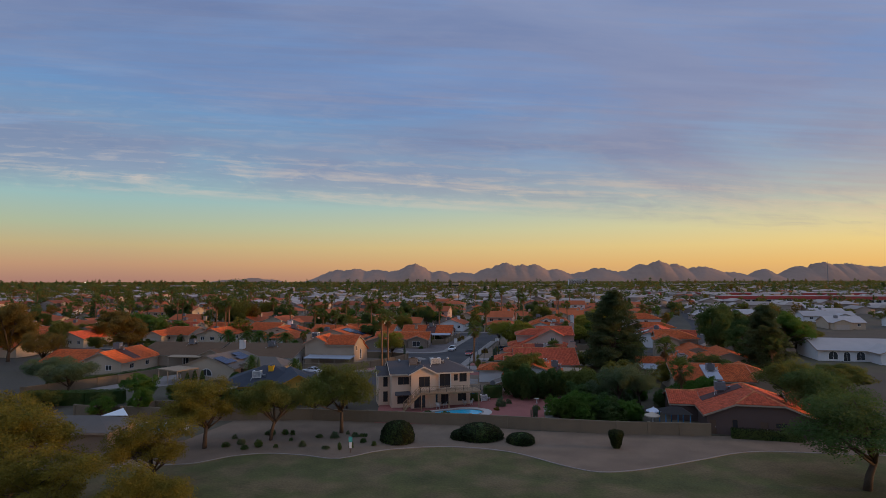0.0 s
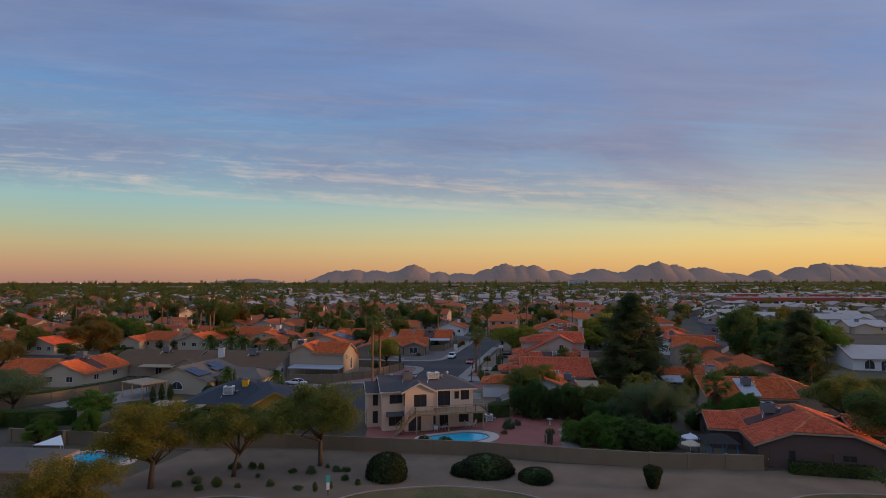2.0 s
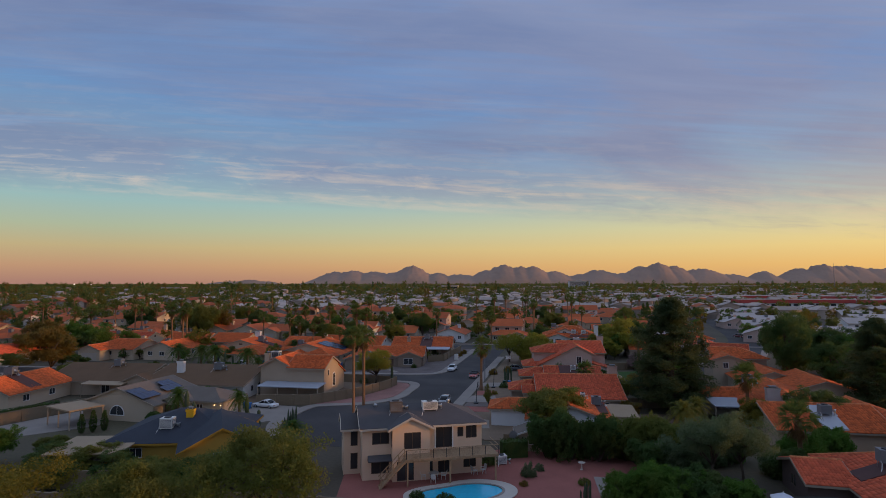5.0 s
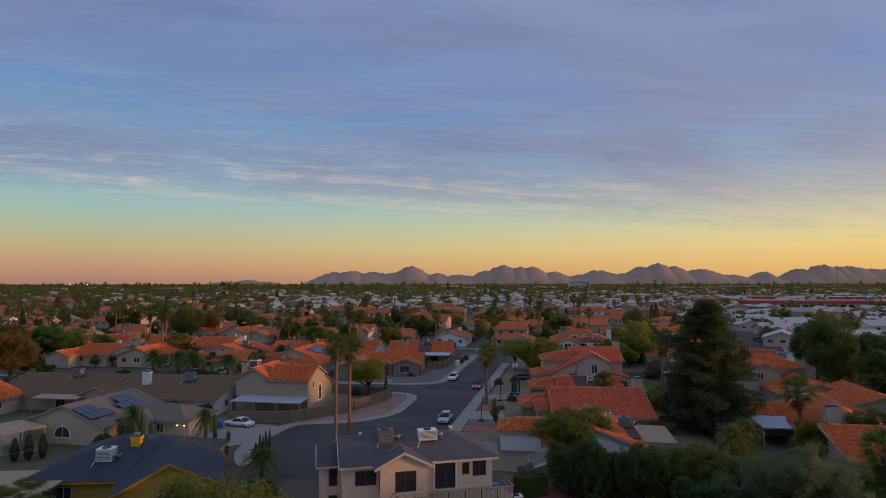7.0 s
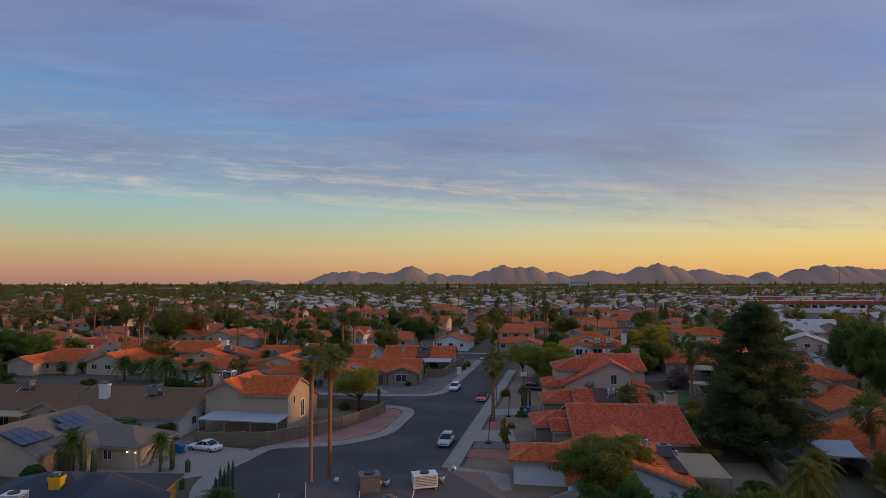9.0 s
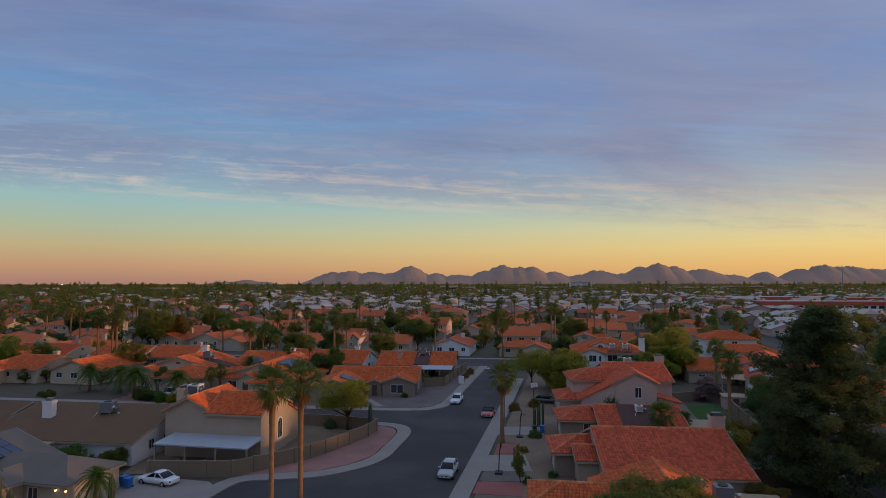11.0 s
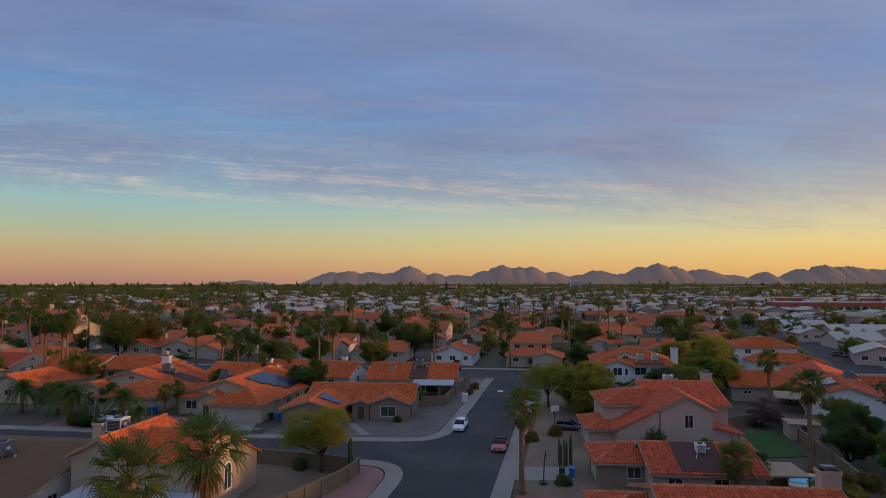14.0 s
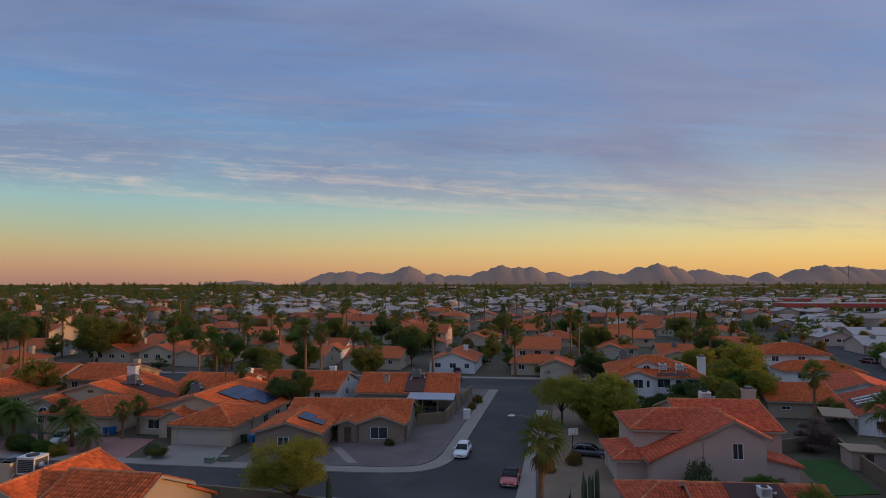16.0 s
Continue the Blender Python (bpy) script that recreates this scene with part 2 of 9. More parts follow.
SCREEN = material("dark_sun_screen", (0.03, 0.028, 0.03), rough=0.7, vary=0.1, scale=1, fine=60, bump=0.1)
METAL = material("galvanised_steel", (0.5, 0.5, 0.5), rough=0.42, vary=0.12, scale=2, fine=25, bump=0.05, metal=0.8)
METAL_GREY = material("grey_enamel", (0.17, 0.175, 0.185), rough=0.5, vary=0.12, scale=2, fine=20, bump=0.05)
METAL_WHITE = material("white_enamel", (0.68, 0.66, 0.62), rough=0.45, vary=0.1, scale=2, fine=20, bump=0.05)
COVER_METAL = material("painted_patio_sheet", (0.36, 0.38, 0.42), rough=0.5, vary=0.08, scale=1, fine=20, bump=0.05)
METAL_BLACK = material("black_metal", (0.02, 0.02, 0.022), rough=0.5, vary=0.15, scale=2, fine=20, bump=0.05)
PLASTIC_BLUE = material("blue_plastic", (0.02, 0.14, 0.42), rough=0.45, vary=0.08, scale=2, fine=20, bump=0.03)
PLASTIC_GREEN = material("dark_green_plastic", (0.015, 0.05, 0.035), rough=0.5, vary=0.08, scale=2, fine=20, bump=0.03)
SOLAR = material("solar_cells", (0.012, 0.022, 0.07), rough=0.22, vary=0.1, scale=1, fine=12, bump=0, spec=0.5)
BARK = material("bark", (0.09, 0.065, 0.045), rough=0.95, vary=0.3, scale=2, fine=14, bump=0.7, stretch=(1, 1, 0.3), depth=0.04)
PALM_BARK = material("palm_bark", (0.22, 0.125, 0.07), rough=0.95, vary=0.3, scale=3, fine=18, bump=0.6, stretch=(1, 1, 2), depth=0.04)
FAN_DRY = leaf_material("dry_frond", (0.24, 0.15, 0.07), (0.18, 0.11, 0.05))
LEAF_OLIVE = leaf_material("olive_leaf", (0.15, 0.175, 0.04), (0.185, 0.185, 0.045))
LEAF_LIME = leaf_material("yellow_green_leaf", (0.26, 0.265, 0.04), (0.33, 0.29, 0.05))
LEAF_GOLD = leaf_material("golden_leaf", (0.24, 0.19, 0.03), (0.16, 0.155, 0.03))
LEAF_GREEN = leaf_material("green_leaf", (0.095, 0.19, 0.03), (0.13, 0.21, 0.042))
LEAF_DARK = leaf_material("dark_leaf", (0.078, 0.136, 0.04), (0.118, 0.156, 0.046))
LEAF_BUSH = leaf_material("bush_leaf", (0.035, 0.05, 0.022), (0.05, 0.06, 0.028))
LEAF_PINE = leaf_material("pine_needle", (0.08, 0.115, 0.05), (0.12, 0.135, 0.05))
LEAF_PALM = leaf_material("palm_frond", (0.08, 0.15, 0.03), (0.135, 0.155, 0.04))
LEAF_QUEEN = leaf_material("yellow_green_frond", (0.17, 0.18, 0.04), (0.22, 0.19, 0.05))
LEAF_RUST = leaf_material("rusty_leaf", (0.24, 0.15, 0.035), (0.17, 0.14, 0.04))
LEAF_BLOSSOM = leaf_material("pale_blossom", (0.3, 0.2, 0.2), (0.2, 0.15, 0.12))
LEAF_SAGE = leaf_material("sage_leaf", (0.16, 0.2, 0.1), (0.12, 0.17, 0.08))
CACTUS = material("cactus_skin", (0.06, 0.085, 0.045), rough=0.7, vary=0.2, scale=2, fine=20, bump=0.3)
ROCK = material("mountain_rock", (0.33, 0.225, 0.17), rough=1.0, vary=0.1, scale=0.004, fine=0.03, bump=0.12, depth=8, world_space=True)


# ---- geometry helpers ----
STREET = radians(-11.4)


def st(v, u):
    """From the street's own frame (v across to the right, u along it) to the world."""
    c, s = math.cos(STREET), math.sin(STREET)
    return v * c - u * s - 1.2, 133.4 + v * s + u * c


class Geo:
    """Collects vertices and faces of one mesh."""

    def __init__(self):
        self.v, self.f = [], []

    def add(self, verts, faces, m=None):
        k = len(self.v)
        self.v += [tuple(m @ Vector(p)) for p in verts] if m else [tuple(p) for p in verts]
        self.f += [tuple(i + k for i in f) for f in faces]
        return self

    def box(self, x0, x1, y0, y1, z0, z1, m=None):
        vs = [(x, y, z) for z in (z0, z1) for y in (y0, y1) for x in (x0, x1)]
        return self.add(vs, [(0, 2, 3, 1), (4, 5, 7, 6), (0, 1, 5, 4), (2, 6, 7, 3), (0, 4, 6, 2), (1, 3, 7, 5)], m)

    def prism(self, pts, z0, z1, m=None):
        n = len(pts)
        vs = [(x, y, z0) for x, y in pts] + [(x, y, z1) for x, y in pts]
        return self.add(vs, [tuple(range(n))[::-1], tuple(range(n, 2 * n))] + [(i, (i + 1) % n, n + (i + 1) % n, n + i) for i in range(n)], m)

    def rings(self, rings, caps=True):
        """A tube through rings of points of one count."""
        n, k = len(rings[0]), len(self.v)
        for r in rings:
            self.v += [tuple(p) for p in r]
        for j in range(len(rings) - 1):
            for i in range(n):
                self.f.append((k + j * n + i, k + j * n + (i + 1) % n, k + (j + 1) * n + (i + 1) % n, k + (j + 1) * n + i))
        if caps:
            self.f.append(tuple(range(k, k + n))[::-1])
            self.f.append(tuple(range(k + (len(rings) - 1) * n, k + len(rings) * n)))
        return self

    def tube(self, pts, radii, n=8):
        pts = [Vector(p) for p in pts]
        rs = []
        for i, p in enumerate(pts):
            d = (pts[min(i + 1, len(pts) - 1)] - pts[max(i - 1, 0)]).normalized()
            a = d.orthogonal().normalized() if abs(d.z) < 0.9 else (d.cross(Vector((0, 1, 0)))).normalized()
            b = d.cross(a)
            r = radii[i] if isinstance(radii, (list, tuple)) else radii
            rs.append([p + a * (r * math.cos(2 * math.pi * k / n)) + b * (r * math.sin(2 * math.pi * k / n)) for k in range(n)])
        return self.rings(rs)

    def cyl(self, x, y, z0, z1, r, n=14, r2=None):
        return self.tube([(x, y, z0), (x, y, z1)], [r, r if r2 is None else r2], n)


def part(name, geo, mat, parent=None, label="", smooth=False, kind=""):
    me = bpy.data.meshes.new(name)
    me.from_pydata(geo.v, [], geo.f)
    me.materials.append(mat)
    if smooth:
        me.shade_smooth()
    ob = new(name, me)
    if parent:
        ob.parent = parent
    return tagged(ob, label, kind=kind)


def array_part(name, verts, quads, mat, parent=None, label="", kind=""):
    """One mesh from arrays: verts (n, 3), quads (m, 4)."""
    me = bpy.data.meshes.new(name)
    me.vertices.add(len(verts))
    me.vertices.foreach_set("co", np.asarray(verts, np.float32).ravel())
    me.loops.add(quads.size)
    me.loops.foreach_set("vertex_index", np.asarray(quads, np.int32).ravel())
    me.polygons.add(len(quads))
    me.polygons.foreach_set("loop_start", np.arange(0, quads.size, 4, dtype=np.int32))
    me.update(calc_edges=True)
    me.validate()
    me.materials.append(mat)
    ob = new(name, me)
    if parent:
        ob.parent = parent
    return tagged(ob, label, kind=kind)


def thing(name, label, category, x, y, z=0, rot=0, group="", kind=""):
    ob = new(name)
    ob.matrix_basis = pose(x, y, z, 0, 0, rot)
    ob.empty_display_size = 0.2
    return tagged(ob, label, category, group, kind)


def slab(name, pts, z0, z1, mat, label, category="", kind="structure", parent=None):
    ob = part(name, Geo().prism(pts, z0, z1), mat, parent)
    return tagged(ob, label, category, kind=kind)


# ---- houses ----
TW, TC = 0.32, 0.42   # one roof tile: width, course


def tile_rows(P0, ex, es, W, L, al, ar):
    """Barrel tiles over one slope: eave corner, eave and slope directions, eave width, slope length, how far the sides draw in."""
    P0, ex, es = np.array(P0), np.array(ex), np.array(es)
    nn = np.cross(ex, es)
    prof_u, prof_h = np.array([0.02, 0.27, 0.73, 0.98]) * TW, np.array([0.0, 0.075, 0.075, 0.0])
    starts = []
    for i in range(int(math.ceil(L / TC))):
        s = i * TC
        a, b = al * s, W - ar * s
        if b - a < TW:
            break
        n = int((b - a) / TW)
        off = a + (b - a - n * TW) / 2
        starts.append(np.stack([off + TW * np.arange(n), np.full(n, s)], 1))
    if not starts:
        return None
    S = np.concatenate(starts)
    n = len(S)
    jit = np.random.RandomState(n).uniform(-0.012, 0.012, (n, 1))
    v = np.zeros((n, 12, 3))
    for k in range(3):
        ds, dh = ((-0.03, -0.03), (-0.03, 0.05), (TC, 0.005))[k]
        h = (prof_h + dh if k else np.full(4, 0.0)) + jit
        s = np.minimum(S[:, 1:2] + ds, L)
        u = S[:, 0:1] + prof_u
        v[:, 4 * k:4 * k + 4] = P0 + u[..., None] * ex + (s[..., None]) * es + h[..., None] * nn
    q = np.array([(4 * k + i, 4 * k + i + 1, 4 * k + i + 5, 4 * k + i + 4) for k in range(2) for i in range(3)])
    quads = (np.arange(n)[:, None, None] * 12 + q).reshape(-1, 4)
    return v.reshape(-1, 3), quads


def cap_rows(p, q):
    """Ridge tiles from p to q."""
    p, q = np.array(p, float), np.array(q, float)
    L = np.linalg.norm(q - p)
    if L < 0.3:
        return None
    d = (q - p) / L
    a = np.cross(d, (0, 0, 1.0))
    a /= np.linalg.norm(a)
    b = np.cross(a, d)
    n = max(int(L / 0.42), 1)
    ang = np.radians([-15, 45, 90, 135, 195])
    v = np.zeros((n, 15, 3))
    for k, (f, r, dz) in enumerate(((0, 0.10, 0.0), (0, 0.17, 0.04), (1.06, 0.13, 0.02))):
        c = p + (np.arange(n) + f)[:, None] * (L / n) * d
        v[:, 5 * k:5 * k + 5] = c[:, None] + r * (np.cos(ang)[:, None] * a + np.sin(ang)[:, None] * b) + dz * b
    qd = np.array([(5 * k + i, 5 * k + i + 1, 5 * k + i + 6, 5 * k + i + 5) for k in range(2) for i in range(4)])
    return v.reshape(-1, 3), (np.arange(n)[:, None, None] * 15 + qd).reshape(-1, 4)


class Roof:
    def __init__(self):
        self.slopes, self.boards, self.caps_ = [], [], []

    def slope(self, P0, ex, es, W, L, al, ar, m, tiled):
        P0, ex, es = Vector(P0), Vector(ex), Vector(es)
        n = ex.cross(es)
        top = [P0, P0 + ex * W, P0 + ex * (W - ar * L) + es * L, P0 + ex * (al * L) + es * L]
        if W - (al + ar) * L < 0.02:
            top = [P0, P0 + ex * W, P0 + ex * (al * L) + es * L]
        k = len(top)
        vs = [m @ p for p in top] + [m @ (p - n * 0.14) for p in top]
        slab_ = Geo().add(vs, [tuple(range(k)), tuple(range(k, 2 * k))[::-1]] + [(k + i, k + (i + 1) % k, (i + 1) % k, i) for i in range(k)])
        # fascia along the eave
        e0, e1 = m @ P0, m @ (P0 + ex * W)
        o = m.to_3x3() @ Vector((es.x, es.y, 0)).normalized() * -0.03
        dz = Vector((0, 0, 1))
        self.boards.append(Geo().add([e0 + o - dz * 0.26, e1 + o - dz * 0.26, e1 + o - dz * 0.03, e0 + o - dz * 0.03,
                       e0 - o * 0.5 - dz * 0.26, e1 - o * 0.5 - dz * 0.26, e1 - o * 0.5 - dz * 0.15, e0 - o * 0.5 - dz * 0.15],
                      [(0, 1, 2, 3), (5, 4, 7, 6), (0, 4, 5, 1), (3, 2, 6, 7), (0, 3, 7, 4), (1, 5, 6, 2)]))
        t = None
        if tiled:
            r3 = m.to_3x3()
            t = tile_rows(m @ P0, r3 @ ex, r3 @ es, W, L, al, ar)
        self.slopes.append((slab_, t))

    def rake(self, p, q):
        """A board under the sloping edge of a gable."""
        p, q = Vector(p), Vector(q)
        d = (q - p)
        s = Vector((d.y, -d.x, 0)).normalized() * 0.04
        z = Vector((0, 0, 1))
        self.boards.append(Geo().add([p + s - z * 0.24, q + s - z * 0.24, q + s + z * 0.0, p + s + z * 0.0, p - s - z * 0.24, q - s - z * 0.24, q - s, p - s],
                      [(0, 1, 2, 3), (5, 4, 7, 6), (4, 5, 1, 0), (3, 2, 6, 7), (4, 0, 3, 7), (1, 5, 6, 2)]))

    def caps(self, p, q, tiled):
        if tiled:
            c = cap_rows(p, q)
            if c:
                self.caps_.append(c)


def roof_block(roof, x0, x1, y0, y1, top, kind, pitch, ov, m, tiled):
    """kind: gx, gy a gable with its ridge along x or y; hx, hy the same hipped; ex, wx: hipped at the east or west end alone."""
    if kind[0] == "s":
        # a single slope, falling towards kind[1]: w, e, s or n
        turn = {"s": 0, "e": 90, "n": 180, "w": 270}[kind[1]]
        hx, hy = ((x1 - x0) / 2, (y1 - y0) / 2) if turn % 180 == 0 else ((y1 - y0) / 2, (x1 - x0) / 2)
        m = m @ pose((x0 + x1) / 2, (y0 + y1) / 2, 0, 0, 0, turn)
        ang = math.atan(pitch)
        c, s = math.cos(ang), math.sin(ang)
        roof.slope((-hx - 0.3, -hy - ov, top - ov * pitch + 0.1), (1, 0, 0), (0, c, s), 2 * hx + 0.6, (2 * hy + ov) / c, 0, 0, m, tiled)
        return top
    if kind[1] == "y":
        m = m @ pose((x0 + x1) / 2, (y0 + y1) / 2, 0, 0, 0, 90)
        hx, hy = (y1 - y0) / 2, (x1 - x0) / 2
        x0, x1, y0, y1 = -hx, hx, -hy, hy
    if kind[0] == "j":
        # hipped at the far end, and a gable with its tip clipped to a small hip at the near one
        ang = math.atan(pitch)
        c, s = math.cos(ang), math.sin(ang)
        hs, ze, ym = (y1 - y0) / 2 + ov, top - ov * pitch + 0.1, (y0 + y1) / 2
        L, X0, X1 = hs / c, x0 - 0.35, x1 + ov
        hs2 = hs * 0.42
        L1 = (hs - hs2) / c
        z1, zr = ze + (hs - hs2) * pitch, ze + hs * pitch
        E1 = X1 - (hs - hs2)
        for sy in (-1, 1):
            lo, hi = (X0, ym + sy * hs, ze), (X0, ym + sy * hs2, z1)
            if sy < 0:
                roof.slope(lo, (1, 0, 0), (0, c, s), X1 - X0, L1, 0, c, m, tiled)
                roof.slope(hi, (1, 0, 0), (0, c, s), E1 - X0, L - L1, c, c, m, tiled)
            else:
                roof.slope((X1, *lo[1:]), (-1, 0, 0), (0, -c, s), X1 - X0, L1, c, 0, m, tiled)
                roof.slope((E1, *hi[1:]), (-1, 0, 0), (0, -c, s), E1 - X0, L - L1, c, c, m, tiled)
            roof.rake(m @ Vector(lo), m @ Vector(hi))
            roof.caps(m @ Vector(hi), m @ Vector((X0 + hs2, ym, zr)), tiled)
            roof.caps(m @ Vector((X1, ym + sy * hs, ze)), m @ Vector((X1 - hs, ym, zr)), tiled)
        roof.slope((X0, ym + hs2, z1), (0, -1, 0), (c, 0, s), 2 * hs2, L - L1, c, c, m, tiled)
        roof.slope((X1, ym - hs, ze), (0, 1, 0), (-c, 0, s), 2 * hs, L, c, c, m, tiled)
        roof.caps(m @ Vector((X0 + hs2, ym, zr)), m @ Vector((X1 - hs, ym, zr)), tiled)
        return zr
    hs = (y1 - y0) / 2 + ov
    ang = math.atan(pitch)
    c, s = math.cos(ang), math.sin(ang)
    L, ze, ym = hs / c, top - ov * pitch + 0.1, (y0 + y1) / 2
    zr = ze + hs * pitch
    west, east = kind[0] in "hw", kind[0] in "he"
    go = 0.35
    X0, X1 = x0 - (ov if west else go), x1 + (ov if east else go)
    al, ar = (c if west else 0), (c if east else 0)
    roof.slope((X0, y0 - ov, ze), (1, 0, 0), (0, c, s), X1 - X0, L, al, ar, m, tiled)
    roof.slope((X1, y1 + ov, ze), (-1, 0, 0), (0, -c, s), X1 - X0, L, ar, al, m, tiled)
    r0, r1 = X0 + (hs if west else 0), X1 - (hs if east else 0)
    if west:
        roof.slope((X0, y1 + ov, ze), (0, -1, 0), (c, 0, s), 2 * hs, L, c, c, m, tiled)
    if east:
        roof.slope((X1, y0 - ov, ze), (0, 1, 0), (-c, 0, s), 2 * hs, L, c, c, m, tiled)
    if r1 > r0:
        roof.caps(m @ Vector((r0, ym, zr)), m @ Vector((r1, ym, zr)), tiled)
    for flag, X, r in ((west, X0, r0), (east, X1, r1)):
        for Y in (y0 - ov, y1 + ov):
            if flag:
                roof.caps(m @ Vector((X, Y, ze)), m @ Vector((r, ym, zr)), tiled)
            else:
                roof.rake(m @ Vector((X, Y, ze)), m @ Vector((X, ym, zr)))
    return zr


def wall_ring(g, x0, x1, y0, y1, z0, z1, t, openings, m):
    """Four walls in one skin, with openings (start, z0, width, height) through them; gives each side's own frame."""
    cs = [(x0, y0), (x1, y0), (x1, y1), (x0, y1)]
    seen, frames = {}, {}

    def vert(p):
        key = tuple(round(c, 3) for c in p)
        if key not in seen:
            seen[key] = len(g.v)
            g.v.append(tuple(p))
        return seen[key]

    for k, sd in enumerate("SENW"):
        a, b = Vector((*cs[k], 0)), Vector((*cs[(k + 1) % 4], 0))
        L = (b - a).length
        d = (b - a) / L
        n = Vector((-d.y, d.x, 0))
        s0 = t if sd in "EW" else 0.0
        f = m @ Matrix(((d.x, n.x, 0, a.x + d.x * s0), (d.y, n.y, 0, a.y + d.y * s0), (0, 0, 1, 0), (0, 0, 0, 1)))
        frames[sd] = f
        holes = [(s + s0, zb, w, h) for s, zb, w, h, st_ in openings.get(sd, []) if st_ != "arch" and s + s0 + w < L - t and s + s0 > t]
        xs = sorted({0.0, L} | {c for s, _, w, _ in holes for c in (s, s + w)})
        zs = sorted({z0, z1} | {c for _, zb, _, h in holes for c in (max(zb, z0), min(zb + h, z1))})

        def solid(i, j):
            if not (0 <= i < len(xs) - 1 and 0 <= j < len(zs) - 1):
                return i in (-1, len(xs) - 1)
            cx, cz = (xs[i] + xs[i + 1]) / 2, (zs[j] + zs[j + 1]) / 2
            return not any(s < cx < s + w and zb < cz < zb + h for s, zb, w, h in holes)

        def P(i, j, inner):
            x = xs[i]
            if inner:
                x = min(max(x, t), L - t) if i in (0, len(xs) - 1) else x
            return vert(m @ (a + d * x + n * (t if inner else 0) + Vector((0, 0, zs[j]))))
        for i in range(len(xs) - 1):
            for j in range(len(zs) - 1):
                if not solid(i, j):
                    continue
                o, q = [[P(i, j, e), P(i + 1, j, e), P(i + 1, j + 1, e), P(i, j + 1, e)] for e in (0, 1)]
                g.f += [tuple(o), tuple(q[::-1])]
                for di, dj, e0, e1 in ((-1, 0, 3, 0), (1, 0, 1, 2), (0, -1, 0, 1), (0, 1, 2, 3)):
                    if not solid(i + di, j + dj):
                        g.f.append((o[e1], o[e0], q[e0], q[e1]))
    return frames, vert


def window_part(parent, f, s, zb, w, h, style, frame_mat):
    """A window or door in an opening of the panel with frame f."""
    if style == "garage":
        d = part("garage_door", Geo().box(s, s + w, 0.1, 0.16, zb, zb + h, f), GARAGE, parent)
        for i in range(4):
            part("door_section", Geo().box(s + 0.05, s + w - 0.05, 0.075, 0.1, zb + h * i / 4 + 0.025, zb + h * (i + 1) / 4 - 0.025, f), GARAGE, d)
        return
    if style == "door":
        d = part("door", Geo().box(s, s + w, 0.08, 0.14, zb, zb + h, f), TRIM_BROWN, parent)
        part("door_handle", Geo().box(s + w - 0.16, s + w - 0.1, 0.03, 0.08, zb + 0.95, zb + 1.1, f), METAL, d)
        return
    if style == "arch":
        n, r, hs = 14, w / 2, h - w / 2

        def outline(e):
            pts = [(s + e, zb + e), (s + w - e, zb + e)] + [(s + r + (r - e) * math.cos(math.pi * i / n), zb + hs + (r - e) * math.sin(math.pi * i / n)) for i in range(n + 1)]
            return pts
        o, q = outline(-0.08), outline(0.05)
        k = len(o)
        g = Geo()
        g.add([(x, -0.05, z) for x, z in o] + [(x, -0.05, z) for x, z in q] + [(x, 0.02, z) for x, z in o] + [(x, 0.02, z) for x, z in q],
              [(i, (i + 1) % k, k + (i + 1) % k, k + i) for i in range(k)] + [(2 * k + i, 2 * k + (i + 1) % k, (i + 1) % k, i) for i in range(k)] + [(k + i, k + (i + 1) % k, 3 * k + (i + 1) % k, 3 * k + i) for i in range(k)], f)
        fr_ = part("arched_window", g, frame_mat, parent)
        part("pane", Geo().add([(x, -0.012, z) for x, z in q] + [(x, 0.01, z) for x, z in q], [tuple(range(k)), tuple(range(k, 2 * k))[::-1]], f), GLASS, fr_)
        part("glazing_bar", Geo().box(s + r - 0.025, s + r + 0.025, -0.035, -0.014, zb + 0.05, zb + h - 0.05, f), frame_mat, fr_)
        return
    b = 0.07
    g = Geo().box(s, s + w, 0.02, 0.1, zb, zb + b, f).box(s, s + w, 0.02, 0.1, zb + h - b, zb + h, f)
    g.box(s, s + b, 0.02, 0.1, zb + b, zb + h - b, f).box(s + w - b, s + w, 0.02, 0.1, zb + b, zb + h - b, f)
    if w > 1.0:
        g.box(s + w / 2 - 0.03, s + w / 2 + 0.03, 0.03, 0.09, zb + b, zb + h - b, f)
    fr = part("window", g, frame_mat, parent)
    part("pane", Geo().box(s + b, s + w - b, 0.06, 0.075, zb + b, zb + h - b, f), SCREEN if style == "screen" else GLASS, fr)


